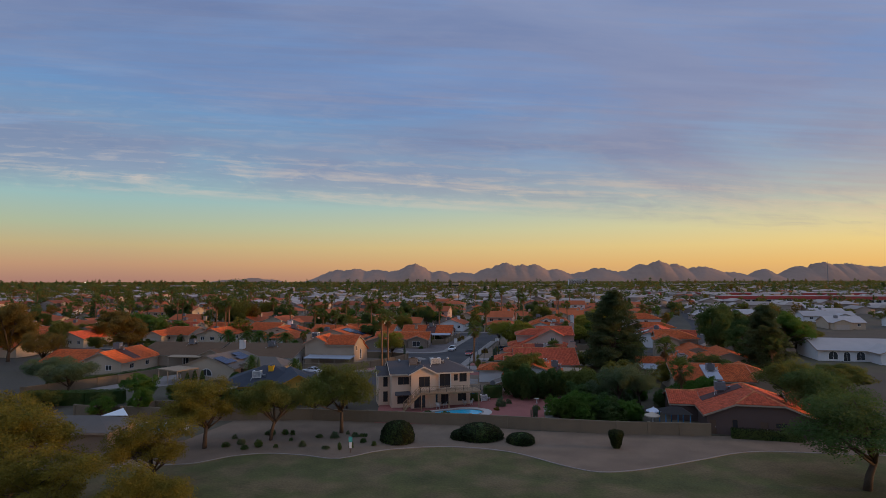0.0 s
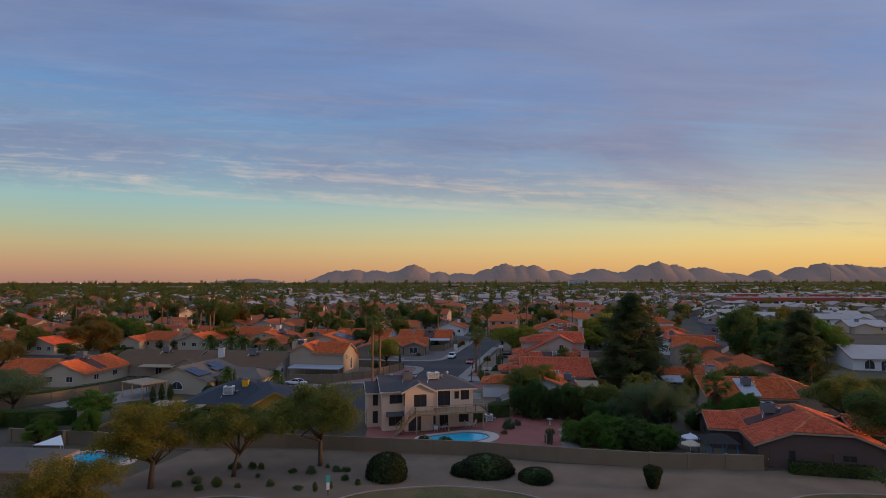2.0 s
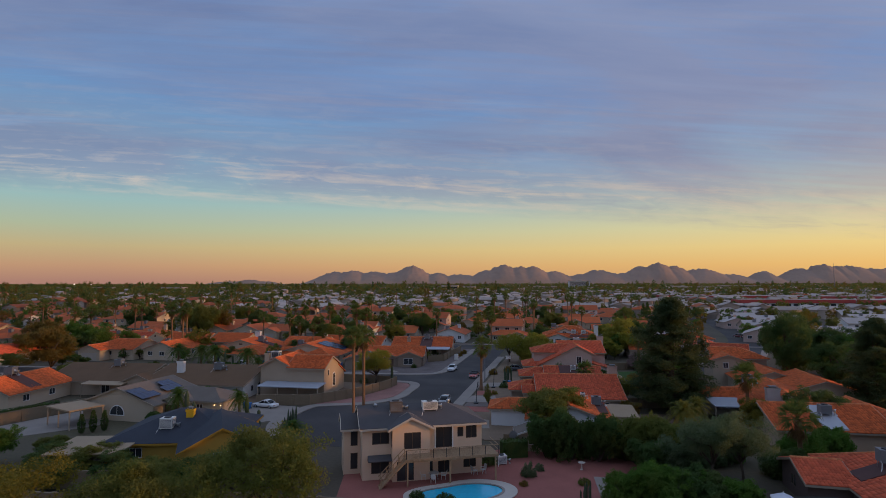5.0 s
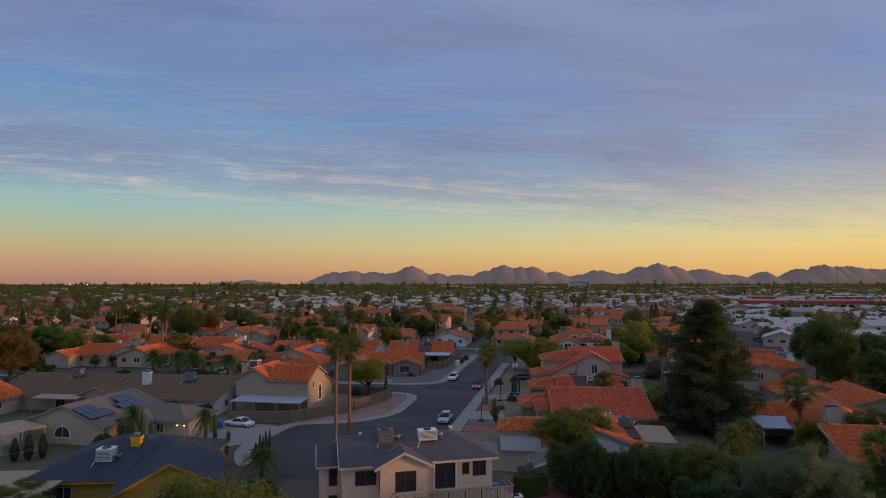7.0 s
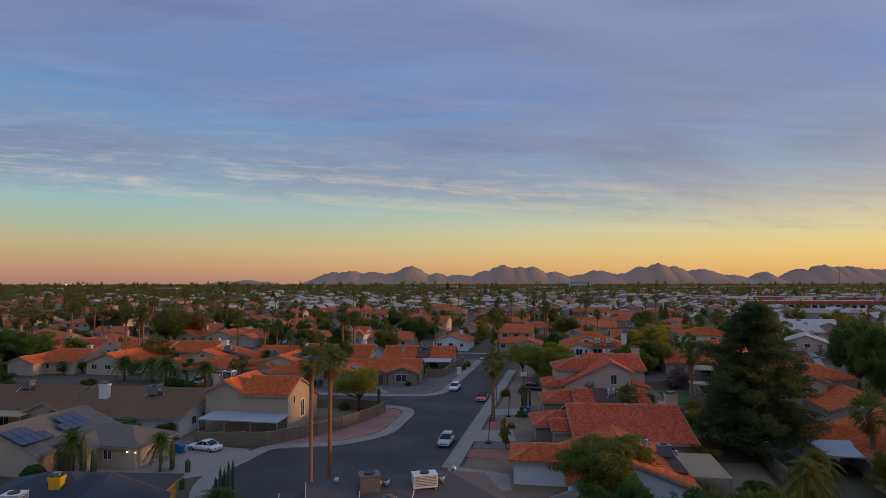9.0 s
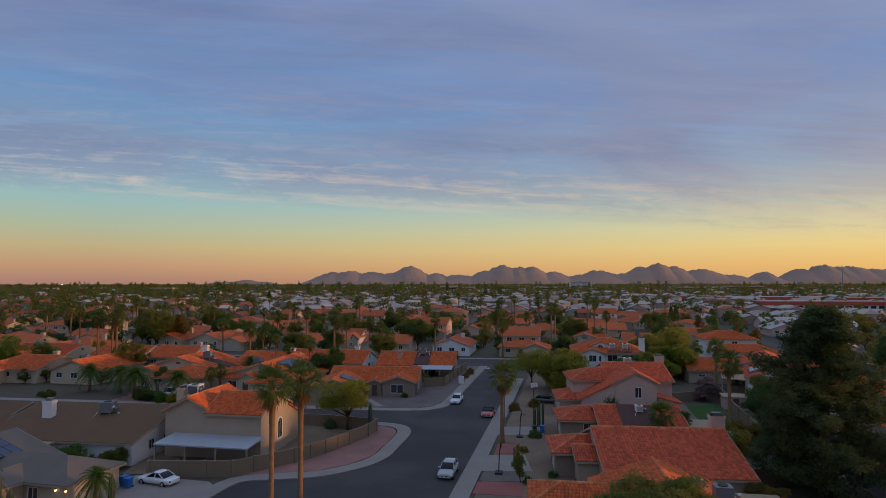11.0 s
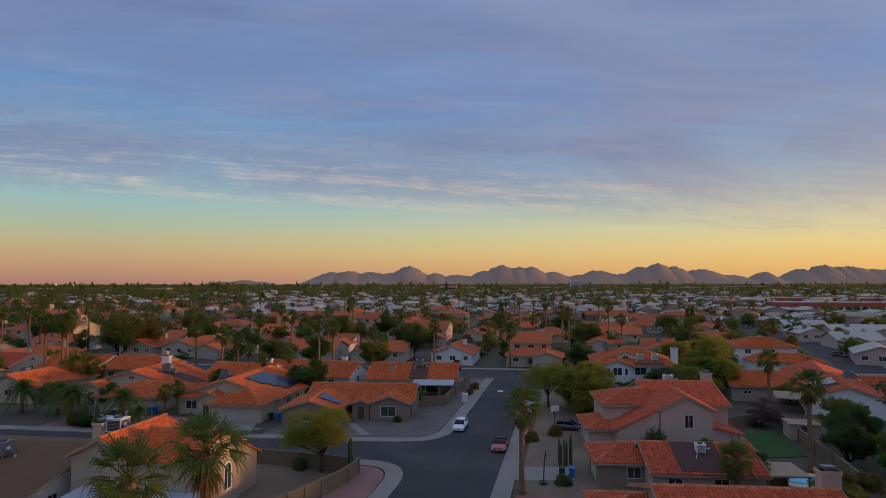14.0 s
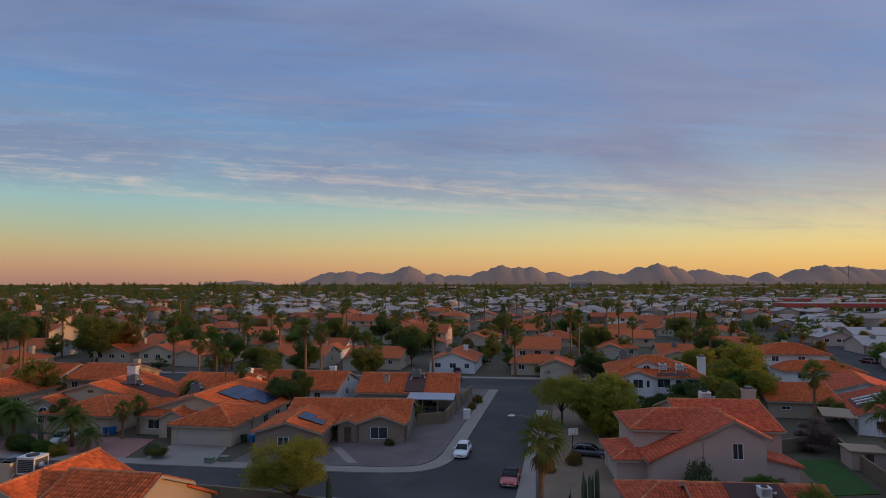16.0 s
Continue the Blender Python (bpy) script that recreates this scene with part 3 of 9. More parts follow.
def house(name, label, x, y, rot, blocks, wall, roofing, tiled=True, trim=None, frame_mat=None, group="", pitch=0.36, ov=0.5):
    """blocks: (x0, x1, y0, y1, wall top, roof kind, openings {side: [(start, z0, w, h, style)]}, options)."""
    root = thing(name, label, "house", x, y, 0, rot, group)
    trim, frame_mat = trim or TRIM, frame_mat or TRIM_WHITE
    for blk in blocks:
        roof = Roof()
        x0, x1, y0, y1, top, kind, openings = blk[:7]
        opt = blk[7] if len(blk) > 7 else {}
        m = Matrix.Identity(4)
        if "rot" in opt:
            cx_, cy_ = (x0 + x1) / 2, (y0 + y1) / 2
            m = pose(cx_, cy_, 0, 0, 0, opt["rot"]) @ pose(-cx_, -cy_, 0)
        zb = opt.get("z0", 0.0)
        p_ = opt.get("pitch", pitch)
        g, t = Geo(), 0.2
        frames, vert = wall_ring(g, x0, x1, y0, y1, zb, top, t, openings, m)
        if kind[0] == "s":
            lo, hi = top, top + ((x1 - x0) if kind[1] in "we" else (y1 - y0)) * p_
            hts = {"w": (lo, hi, hi, lo), "e": (hi, lo, lo, hi), "s": (lo, lo, hi, hi), "n": (hi, hi, lo, lo)}[kind[1]]
            cs = [(x0, y0), (x1, y0), (x1, y1), (x0, y1)]
            for i in range(4):
                (ax_, ay_), (bx_, by_) = cs[i], cs[(i + 1) % 4]
                ha, hb = hts[i], hts[(i + 1) % 4]
                if max(ha, hb) - top < 0.05:
                    continue
                n_ = Vector((-(by_ - ay_), bx_ - ax_, 0)).normalized() * t
                lowp = [Vector((ax_, ay_, top)), Vector((bx_, by_, top)), Vector((bx_, by_, hb)), Vector((ax_, ay_, ha))]
                ids = [vert(m @ q) for q in lowp] + [vert(m @ (q + n_)) for q in lowp]
                g.f += [tuple(dict.fromkeys(ids[i] for i in fc)) for fc in ((0, 1, 2, 3), (7, 6, 5, 4), (1, 5, 6, 2), (2, 6, 7, 3), (3, 7, 4, 0)) if len({ids[i] for i in fc}) > 2]
        elif kind[0] == "j":
            half, k_ = (x1 - x0) / 2, 0.52
            tri = [(x0, y0, top), (x1, y0, top), (x1 - half * k_, y0, top + half * k_ * p_), (x0 + half * k_, y0, top + half * k_ * p_)]
            ids = [vert(m @ Vector(v)) for v in tri] + [vert(m @ (Vector(v) + Vector((0, t, 0)))) for v in tri]
            g.f += [tuple(ids[i] for i in fc) for fc in ((0, 1, 2, 3), (7, 6, 5, 4), (1, 5, 6, 2), (2, 6, 7, 3), (3, 7, 4, 0))]
        elif kind[0] != "f":
            ax = kind[1]
            half = ((y1 - y0) if ax == "x" else (x1 - x0)) / 2
            ends = []
            if kind[0] in "ge":
                ends.append(0)
            if kind[0] in "gw":
                ends.append(1)
            for en in ends:
                if ax == "x":
                    X = (x0, x1 - t)[en]
                    tri = [(X, y0, top), (X, y1, top), (X, (y0 + y1) / 2, top + half * p_)]
                    off = Vector((t, 0, 0))
                else:
                    Y = (y0, y1 - t)[en]
                    tri = [(x0, Y, top), (x1, Y, top), ((x0 + x1) / 2, Y, top + half * p_)]
                    off = Vector((0, t, 0))
                vs = [m @ Vector(v) for v in tri] + [m @ (Vector(v) + off) for v in tri]
                ids = [vert(v) for v in vs]
                g.f += [tuple(ids[i] for i in fc) for fc in ((0, 1, 2), (5, 4, 3), (1, 4, 5, 2), (2, 5, 3, 0))]
        part("wall", g, opt.get("wall", wall), root)
        for sd, os_ in openings.items():
            wide = (x1 - x0 if sd in "SN" else y1 - y0 - 2 * t) - (t if sd in "SN" else 0)
            for o in os_:
                if (t if sd in "SN" else 0) < o[0] and o[0] + o[2] < wide:
                    window_part(root, frames[sd], *o, frame_mat)
        if kind[0] == "f":
            roof.slopes.append((Geo().box(x0 - 0.2, x1 + 0.2, y0 - 0.2, y1 + 0.2, top, top + 0.15, m), None))
        else:
            roof_block(roof, x0, x1, y0, y1, top, kind, p_, opt.get("ov", ov), m, tiled)
        for slab_, tiles in roof.slopes:
            sl = part("roof_slope", slab_, roofing, root)
            if tiles:
                array_part("roof_tiles", *tiles, roofing, sl, kind="stuff")
        for board in roof.boards:
            part("fascia_board", board, trim, root)
        for c in roof.caps_:
            array_part("ridge_cap", *c, TILE_CAP, root, "paler mortared ridge tiles", kind="stuff")
    return root


def win(s, z=1.0, w=1.5, h=1.2, style="glass"):
    return (s, z, w, h, style)


# ---- distance: ground, mountains ----
slab("ground", [(-6500, -900), (6500, -900), (6500, 4950), (-6500, 4950)], -0.6, -0.02, EARTH, "flat dusty desert ground reaching the horizon")


def mountain(name, label, peaks, dist, depth, seed, base=0.0):
    """A rocky range across the view: peaks (x, height, half width)."""
    rnd = np.random.RandomState(seed)
    x_lo, x_hi = min(p[0] - p[2] for p in peaks), max(p[0] + p[2] for p in peaks)
    nx, ny = int((x_hi - x_lo) / 9), 26
    vs, fs = [], []
    for j in range(ny):
        for i in range(nx):
            x = x_lo + (x_hi - x_lo) * i / (nx - 1)
            k = j / (ny - 1)
            ridge = max(ph * (0.5 + 0.5 * math.cos(math.pi * min(1.0, abs(x - px) / pw))) for px, ph, pw in peaks)
            n1 = noise.fractal(Vector((x * 0.006 + seed, k * 5.0, seed)), 0.9, 2.1, 5)
            n2 = noise.fractal(Vector((x * 0.03 + seed, k * 16.0, seed + 5)), 0.8, 2.1, 4)
            prof = max(0.0, 1 - abs(k - 0.5) * 2)
            near = 1.0 if abs(k - 0.5) < 0.03 else 0.5
            z = ridge * (prof ** 0.75) * (1 + near * (0.10 * n1 + 0.06 * n2)) + near * 3.0 * n2 * prof
            vs.append((x, dist + depth * (k - 0.5) + 8 * n1, base + max(z, -3)))
    for j in range(ny - 1):
        for i in range(nx - 1):
            a = j * nx + i
            fs.append((a, a + 1, a + 1 + nx, a + nx))
    g = Geo()
    g.v, g.f = vs, fs
    return tagged(part(name, g, ROCK, smooth=True), label, "mountain", kind="structure")


def fr(rot, a, b):
    """From a frame turned by rot degrees about the world's origin to the world."""
    c, s = math.cos(radians(rot)), math.sin(radians(rot))
    return a * c - b * s, a * s + b * c


def estate(name, label, rot, blocks, *mats, **kw):
    """A house given in a frame turned by rot; its root stands at the middle of the first block."""
    a, b = (blocks[0][0] + blocks[0][1]) / 2, (blocks[0][2] + blocks[0][3]) / 2
    moved = [(k[0] - a, k[1] - a, k[2] - b, k[3] - b, *k[4:]) for k in blocks]
    root = house(name, label, *fr(rot, a, b), rot, moved, *mats, **kw)
    root["a0"], root["b0"], root["turn"] = a, b, float(rot)
    return root


def chimney(root, a, b, z0, z1, w, d, mat, cap=True):
    """A chimney of a house, placed in the frame of its estate."""
    a, b = a - root["a0"], b - root["b0"]
    c = part("chimney", Geo().box(a - w / 2, a + w / 2, b - d / 2, b + d / 2, z0, z1).box(a - w / 2 - 0.07, a + w / 2 + 0.07, b - d / 2 - 0.07, b + d / 2 + 0.07, z1 - 0.28, z1), mat, root)
    if cap:
        g = Geo().box(a - w / 4, a + w / 4, b - d / 4, b + d / 4, z1, z1 + 0.16).box(a - w / 3, a + w / 3, b - d / 3, b + d / 3, z1 + 0.26, z1 + 0.3)
        for sx in (-1, 1):
            g.box(a + sx * w / 4 - 0.02, a + sx * w / 4 + 0.02, b - 0.02, b + 0.02, z1 + 0.16, z1 + 0.26)
        part("chimney_cap", g, METAL_GREY, c)
    return c


def cover(root, a0, a1, b0, b1, z0, z1, mat, posts=3, post_mat=None):
    """A flat patio roof on posts along its near edge, falling from z1 at the house to z0."""
    A, B = root["a0"], root["b0"]
    a0, a1, b0, b1 = a0 - A, a1 - A, b0 - B, b1 - B
    vs = [(a0, b0, z0), (a1, b0, z0), (a1, b1, z1), (a0, b1, z1)]
    g = Geo().add([(x, y, z - 0.16) for x, y, z in vs] + vs, [(3, 2, 1, 0), (4, 5, 6, 7), (0, 1, 5, 4), (1, 2, 6, 5), (2, 3, 7, 6), (3, 0, 4, 7)])
    c = part("patio_roof", g, mat, root)
    for i in range(posts):
        x = a0 + 0.15 + (a1 - a0 - 0.3) * i / max(posts - 1, 1)
        part("post", Geo().box(x - 0.08, x + 0.08, b0 + 0.1, b0 + 0.26, -0.05, z0 - 0.15), post_mat or TRIM, c)
    return c


def slope_well(root, a0, a1, b0, b1, za, zb):
    """A dark membrane strip lying on a slope that falls along the first axis."""
    A, B = root["a0"], root["b0"]
    vs = [(a0 - A, b0 - B, za), (a1 - A, b0 - B, zb), (a1 - A, b1 - B, zb), (a0 - A, b1 - B, za)]
    g = Geo().add([(x, y, z - 0.2) for x, y, z in vs] + vs, [(3, 2, 1, 0), (4, 5, 6, 7), (0, 1, 5, 4), (1, 2, 6, 5), (2, 3, 7, 6), (3, 0, 4, 7)])
    return part("roof_well", g, ROOF_FLAT, root, "dark membrane strip in the tiled roof")


def flat_well(root, a0, a1, b0, b1, z0, z1):
    """A low strip of dark roof membrane let into a tiled slope."""
    A, B = root["a0"], root["b0"]
    vs = [(a0 - A, b0 - B, z0), (a1 - A, b0 - B, z0), (a1 - A, b1 - B, z1), (a0 - A, b1 - B, z1)]
    g = Geo().add([(x, y, z - 0.2) for x, y, z in vs] + vs, [(3, 2, 1, 0), (4, 5, 6, 7), (0, 1, 5, 4), (1, 2, 6, 5), (2, 3, 7, 6), (3, 0, 4, 7)])
    return part("roof_well", g, ROOF_FLAT, root, "dark membrane strip in the tiled roof")


mountain("mountain_range", "purple grey rocky desert range on the horizon",
         [(-1119, 14, 220), (-937, 97, 333), (-808, 110, 311), (-630, 101, 355), (-474, 92, 311), (-333, 140, 311), (-128, 91, 222), (58, 78, 355), (279, 113, 289),
          (403, 148, 333), (522, 139, 289), (624, 139, 289), (787, 99, 311), (1029, 81, 355), (1161, 107, 400), (1381, 94, 311), (1492, 138, 333), (1611, 173, 267),
          (1733, 133, 333), (1952, 115, 444), (2170, 80, 355), (2433, 101, 222), (2739, 118, 355), (2902, 158, 333), (3023, 140, 355), (3132, 140, 400), (3305, 126, 489),
          (3900, 110, 600)], 4600, 420, 3)
mountain("far_mountain", "pale distant hills low on the horizon", [(-1722, 40, 240), (-1882, 24, 300), (-1590, 26, 200)], 4850, 120, 8)

# ---- streets ----
PAVE = 0.13


def arc(cx, cy, r, a0, a1, n=14):
    return [(cx + r * math.cos(radians(a0 + (a1 - a0) * i / n)), cy + r * math.sin(radians(a0 + (a1 - a0) * i / n))) for i in range(n + 1)]


main_road = [st(0.5, 0), st(0.5, 91.6), st(-9, 90.4), st(-9, 44), st(-9.4, 41), st(-10.6, 38.6), st(-12.6, 37.2), st(-14, 36.7), st(-14, 26.0), st(-12.4, 25.1), st(-11.2, 23.2), st(-10.7, 16), st(-10.6, 10.5),
             (-11.9, 142.1), (-15.8, 139.3), (-20, 138.4), (-24.4, 137.1)] + arc(-12.5, 126, 13.7, 155, 372, 30)
slab("road", main_road, -0.3, 0.0, ASPHALT, "dark grey asphalt residential street with a turning circle")
slab("cross_road", [st(-13.5, 26.4), st(-13.5, 35.6), st(-180.1, 20.9), st(-179.4, 12.7)], -0.3, 0.004, ASPHALT, "asphalt side street joining the main street")
slab("far_road", [st(-173.7, 74.1), st(90.8, 100.6), st(91.4, 113), st(-174.6, 85)], -0.3, 0.004, ASPHALT, "asphalt cross street at the far junction")


def strip(name, centre, width, z1, mat, label):
    """A band of ground along a line."""
    pts = [Vector((*p, 0)) for p in centre]
    if len(pts) > 3:
        fine = [pts[0]]
        for i in range(len(pts) - 1):
            p0, p1, p2, p3 = pts[max(i - 1, 0)], pts[i], pts[i + 1], pts[min(i + 2, len(pts) - 1)]
            m1, m2 = (p2 - p0) / 2, (p3 - p1) / 2
            reach = (p2 - p1).length
            for mm in (m1, m2):
                if mm.length > reach:
                    mm *= reach / mm.length
            for k in range(1, 5):
                t = k / 4
                fine.append((2 * t ** 3 - 3 * t * t + 1) * p1 + (t ** 3 - 2 * t * t + t) * m1 + (3 * t * t - 2 * t ** 3) * p2 + (t ** 3 - t * t) * m2)
        pts = fine
    l, r = [], []
    for i, p in enumerate(pts):
        d = (pts[min(i + 1, len(pts) - 1)] - pts[max(i - 1, 0)]).normalized()
        n = Vector((-d.y, d.x, 0)) * width / 2
        l.append((p + n).to_tuple()[:2]), r.append((p - n).to_tuple()[:2])
    g = Geo()
    k = len(l)
    g.v = [(*p, -0.2) for p in l + r] + [(*p, z1) for p in l + r]
    for i in range(k - 1):
        g.f += [(2 * k + i + 1, 2 * k + i, 3 * k + i, 3 * k + i + 1), (i, i + 1, 2 * k + i + 1, 2 * k + i)[::-1], (k + i, k + i + 1, 3 * k + i + 1, 3 * k + i)]
    g.f += [(0, k, 3 * k, 2 * k), (k - 1, 2 * k - 1, 4 * k - 1, 3 * k - 1)[::-1]]
    return tagged(part(name, g, mat), label, kind="structure")


strip("pavement_right", [st(1.5, u) for u in (-4, 10, 30, 50, 72)], 2.0, PAVE, CONCRETE, "pale concrete pavement with a rolled kerb")
strip("pavement_bulb", arc(-12.5, 126, 14.7, 215, 158, 10) + [(-24.4, 137.1), (-20, 138.4), (-15.8, 139.3), (-11.9, 142.1), st(-10.6, 10.5), st(-10.6, 16), st(-10.7, 20.6), st(-11.2, 23.2), st(-12.4, 25.1), st(-14.4, 26.0), st(-17.5, 26.1), st(-25, 25.4), st(-70.4, 20.6), st(-168.9, 12.2)],
      2.0, PAVE, CONCRETE, "pale concrete pavement curving round the turning circle")
strip("pavement_corner", [st(-169.7, 22.9), st(-35.9, 34.2), st(-16.8, 36.2), st(-12.6, 37.2), st(-10.6, 38.6), st(-9.4, 41), st(-9, 44), st(-9, 73.5), st(-9, 89)], 2.0, PAVE, CONCRETE,
      "pale concrete pavement along the side street corner")
strip("pavement_far", [st(-174.7, 86.2), st(-24.6, 102.1), st(91.4, 114.4)], 2.0, PAVE, CONCRETE, "pale concrete pavement of the far street")

strip("side_road", [(62, 172), (72, 188), (86, 209), (101, 236), (112.5, 262), (122.5, 290), (131.5, 318), (144, 354), (162, 400)], 10.0, 0.006, ASPHALT, "asphalt road curving past the pale houses")
strip("side_pavement", [(67.5, 169), (77.5, 185), (91.5, 206), (106.5, 233.6), (118.4, 260), (128.5, 288), (137.5, 316), (150, 352), (168, 398)], 1.8, PAVE, CONCRETE, "pale concrete pavement of the curving road")

# yards
slab("yard_corner", [st(-14, 37.9), st(-11.6, 39.3), st(-10.4, 41.6), st(-10.1, 45), st(-10.1, 89), st(-16, 89), st(-34, 66.4), st(-34.7, 35.3)], -0.3, 0.1, GRAVEL_GREY, "grey gravel front yard")
slab("yard_right", [st(3, -9.4), st(3.3, 90.6), st(11.5, 91.4), st(32.4, 51.9), st(31.2, -14.9), st(9.5, -16.1)], -0.3, 0.1, GRAVEL, "tan gravel and earth front yards")
slab("red_verge", [(-24.6, 138.9), (-20, 139.5), (-16.3, 140.3), (-12.7, 143.0), st(-11.7, 10.8), st(-11.7, 16), st(-11.8, 20.8), st(-12.3, 22.8), st(-13.2, 24.2), st(-14.7, 24.9), st(-17.5, 25.0), st(-25, 24.3), st(-33.4, 23.4), (-19.2, 160.9), (-11.9, 158.4), (-12.6, 155.2), (-14.5, 151.3), (-16.8, 147.2), (-19.7, 143.5)],
     -0.3, 0.09, GRAVEL_RED, "red gravel verge beside the pavement")
slab("park_gravel", [(-80, 66), (-30.5, 69.6), (-26.5, 72.6), (-22.5, 73.9), (-17.5, 73.2), (-12.9, 72.0), (-7.8, 75.5), (0.2, 77.1), (8.1, 75.0), (14.1, 69.6), (17.6, 67.5), (22.3, 68.3), (30.0, 71.7), (37.0, 75.0),
                     (42.2, 75.5), (80, 72), (80, 84), (36.5, 82.6), (24, 83.6), (12.9, 85.0), (3.6, 87.8), (-7.5, 89.4), (-21, 91), (-80, 92)], -0.3, 0.02, GRAVEL, "bare tan gravel strip below the wall")
strip("path_edge", [(-60, 66), (-30.5, 69.6), (-26.5, 72.6), (-22.5, 73.9), (-17.5, 73.2), (-12.9, 72.0), (-7.8, 75.5), (0.2, 77.1), (8.1, 75.0), (14.1, 69.6), (17.6, 67.5), (22.3, 68.3), (30.0, 71.7), (37.0, 75.0), (42.2, 75.5), (70, 72)],
      0.22, 0.06, CONCRETE, "narrow concrete edging between lawn and gravel")
slab("garden_yard", [(-75, 76), (-52, 77.5), (-35.5, 79.5), (-33, 90), (-60, 92.6), (-75, 93)], -0.3, 0.035, EARTH, "bare earth garden round the small pool")
slab("pool_yard", [(-11, 89.4), (3.6, 88), (20, 85), (24, 100), (22, 108), (8, 112), (-12, 103)], -0.3, 0.05, PAVERS_RED, "red gravel back yard round the pool")
slab("yard_path", [(15.2, 90.8), (17.4, 90.4), (18.4, 100.6), (16.4, 101.0)], -0.3, 0.07, CONCRETE, "pale concrete path across the yard")
slab("neighbour_yard", [(20, 85), (37, 83), (45, 83), (45, 112), (30, 118), (22, 108), (24, 100)], -0.3, 0.04, EARTH, "bare earth back yard")
slab("concrete_drive", [fr(-8, -64, 175.5), fr(-8, -56, 175.5), fr(-8, -54, 168), fr(-8, -63.5, 168)], -0.3, 0.11, CONCRETE, "concrete driveway before a double garage")
slab("red_drive", [fr(-8, -88, 177.3), fr(-8, -68, 177.3), fr(-8, -66, 168), fr(-8, -88, 168)], -0.3, 0.1, GRAVEL_RED, "reddish paved driveway")
slab("cul_drive", [(-36, 138.6), (-27, 136.6), (-25.0, 134), (-27, 127), (-38, 120), (-42, 128)], -0.3, 0.11, CONCRETE, "concrete driveway at the turning circle")
slab("side_drive", [(4.8, 160.5), (13, 160.8), (12.5, 156.2), (4.0, 156.0)], -0.3, 0.12, CONCRETE, "concrete driveway")
slab("side_drive_two", [(2.8, 146.5), (8.6, 146.5), (8.6, 140.5), (1.8, 140.5)], -0.3, 0.12, CONCRETE, "concrete driveway")
slab("red_patch", [(1.5, 133.4), (6.6, 132.6), (7.0, 136.6), (2.2, 136.9)], -0.3, 0.13, PAVERS_RED, "red gravel patch in a front yard")
slab("red_patch_two", [(5.0, 147.0), (8.6, 147.2), (9.0, 151.2), (5.4, 151.2)], -0.3, 0.13, PAVERS_RED, "red gravel patch in a front yard")
slab("stone_bed", [(2.4, 137.2), (7.0, 136.9), (7.8, 140.2), (3.0, 140.2)], -0.3, 0.125, GRAVEL_GREY, "bed of grey stones in a front yard")
slab("garden_path", [(-17.2, 181.4), (-15.8, 181.2), (-12.6, 174.8), (-13.8, 174.6)], -0.3, 0.125, CONCRETE, "narrow concrete garden path to a front door")
slab("side_drive_three", [(-0.6, 130), (6.2, 127.2), (6.0, 122), (-1.4, 121.5)], -0.3, 0.12, CONCRETE, "concrete driveway")
slab("back_lawn", [(37.0, 164.5), (39.4, 176.0), (46.2, 177.0), (43.4, 165.2)], -0.3, 0.06, GREEN, "bright green back lawn")
slab("corner_yard", [(-25, 139), (-19.5, 143.5), (-14.5, 151.4), (-12, 158.4), (-24, 162), (-40, 160), (-38, 139)], -0.3, 0.1, GRAVEL, "bare corner yard inside the block wall")
slab("left_drive", [(-72, 116), (-64.6, 131), (-58.5, 138), (-56, 136), (-54, 123), (-66, 113)], -0.3, 0.05, CONCRETE, "concrete driveway beside the long wall")
slab("park_lawn", [(-120, -80), (120, -80), (120, 79), (-120, 79)], -0.4, -0.0, LAWN, "worn winter lawn of the park", kind="structure")

# ---- houses along the street ----
# right-hand row
h = estate("house", "low white house with an orange clay tile roof and garage", -8, [
    (-10.9, -4.6, 123.6, 128.6, 2.8, "wx", {"W": [(0.8, 0, 3.2, 2.1, "garage")]}),
    (-5.2, 6.0, 117.0, 130.6, 2.8, "gy", {"S": [win(2), win(6)], "E": [win(3), win(8)]})], STUCCO_WHITE, TILE)
cover(h, 6.1, 10.6, 121.4, 128.6, 2.5, 2.8, TAN_ROOF, 2)
flat_well(h, 3.6, 6.0, 119.5, 126.5, 3.45, 3.5)
h = estate("house", "low tan house with a broad red clay tile roof", -4, [
    (1.3, 6.0, 139.4, 145.2, 2.8, "wx", {"W": [(0.9, 0, 3.4, 2.1, "garage")], "S": [win(3.2, 0.9, 1.2, 1.2)]}, {"wall": STUCCO_BROWN}),
    (5.6, 19.5, 132.0, 147.6, 2.8, "gx", {"S": [win(1.5), win(6), win(10)], "W": [(2, 0, 1, 2.1, "door")]}, {"pitch": 0.33}),
    (3.4, 6.6, 136.6, 141.5, 2.8, "gx", {}, {"pitch": 0.3})], STUCCO, TILE_RED)
chimney(h, 19.2, 140.4, 0.0, 6.9, 1.5, 1.0, STUCCO_PINK)
h = estate("house", "low pink house with clay tile roof and dark roof well", -4, [
    (3.8, 8.8, 154.9, 160.9, 2.8, "wx", {"W": [(0.9, 0, 3.4, 2.1, "garage")], "S": [win(3.0)]}, {"wall": STUCCO_BROWN}),
    (8.6, 19.6, 151.8, 160.2, 2.8, "gx", {"S": [win(1.5), win(6)]}, {"pitch": 0.4})], STUCCO_PINK, TILE_RED)
flat_well(h, 11.4, 16.0, 151.6, 155.8, 2.95, 4.75)
cover(h, 19.8, 24.0, 152.0, 156.0, 2.6, 2.8, TAN_ROOF, 2)
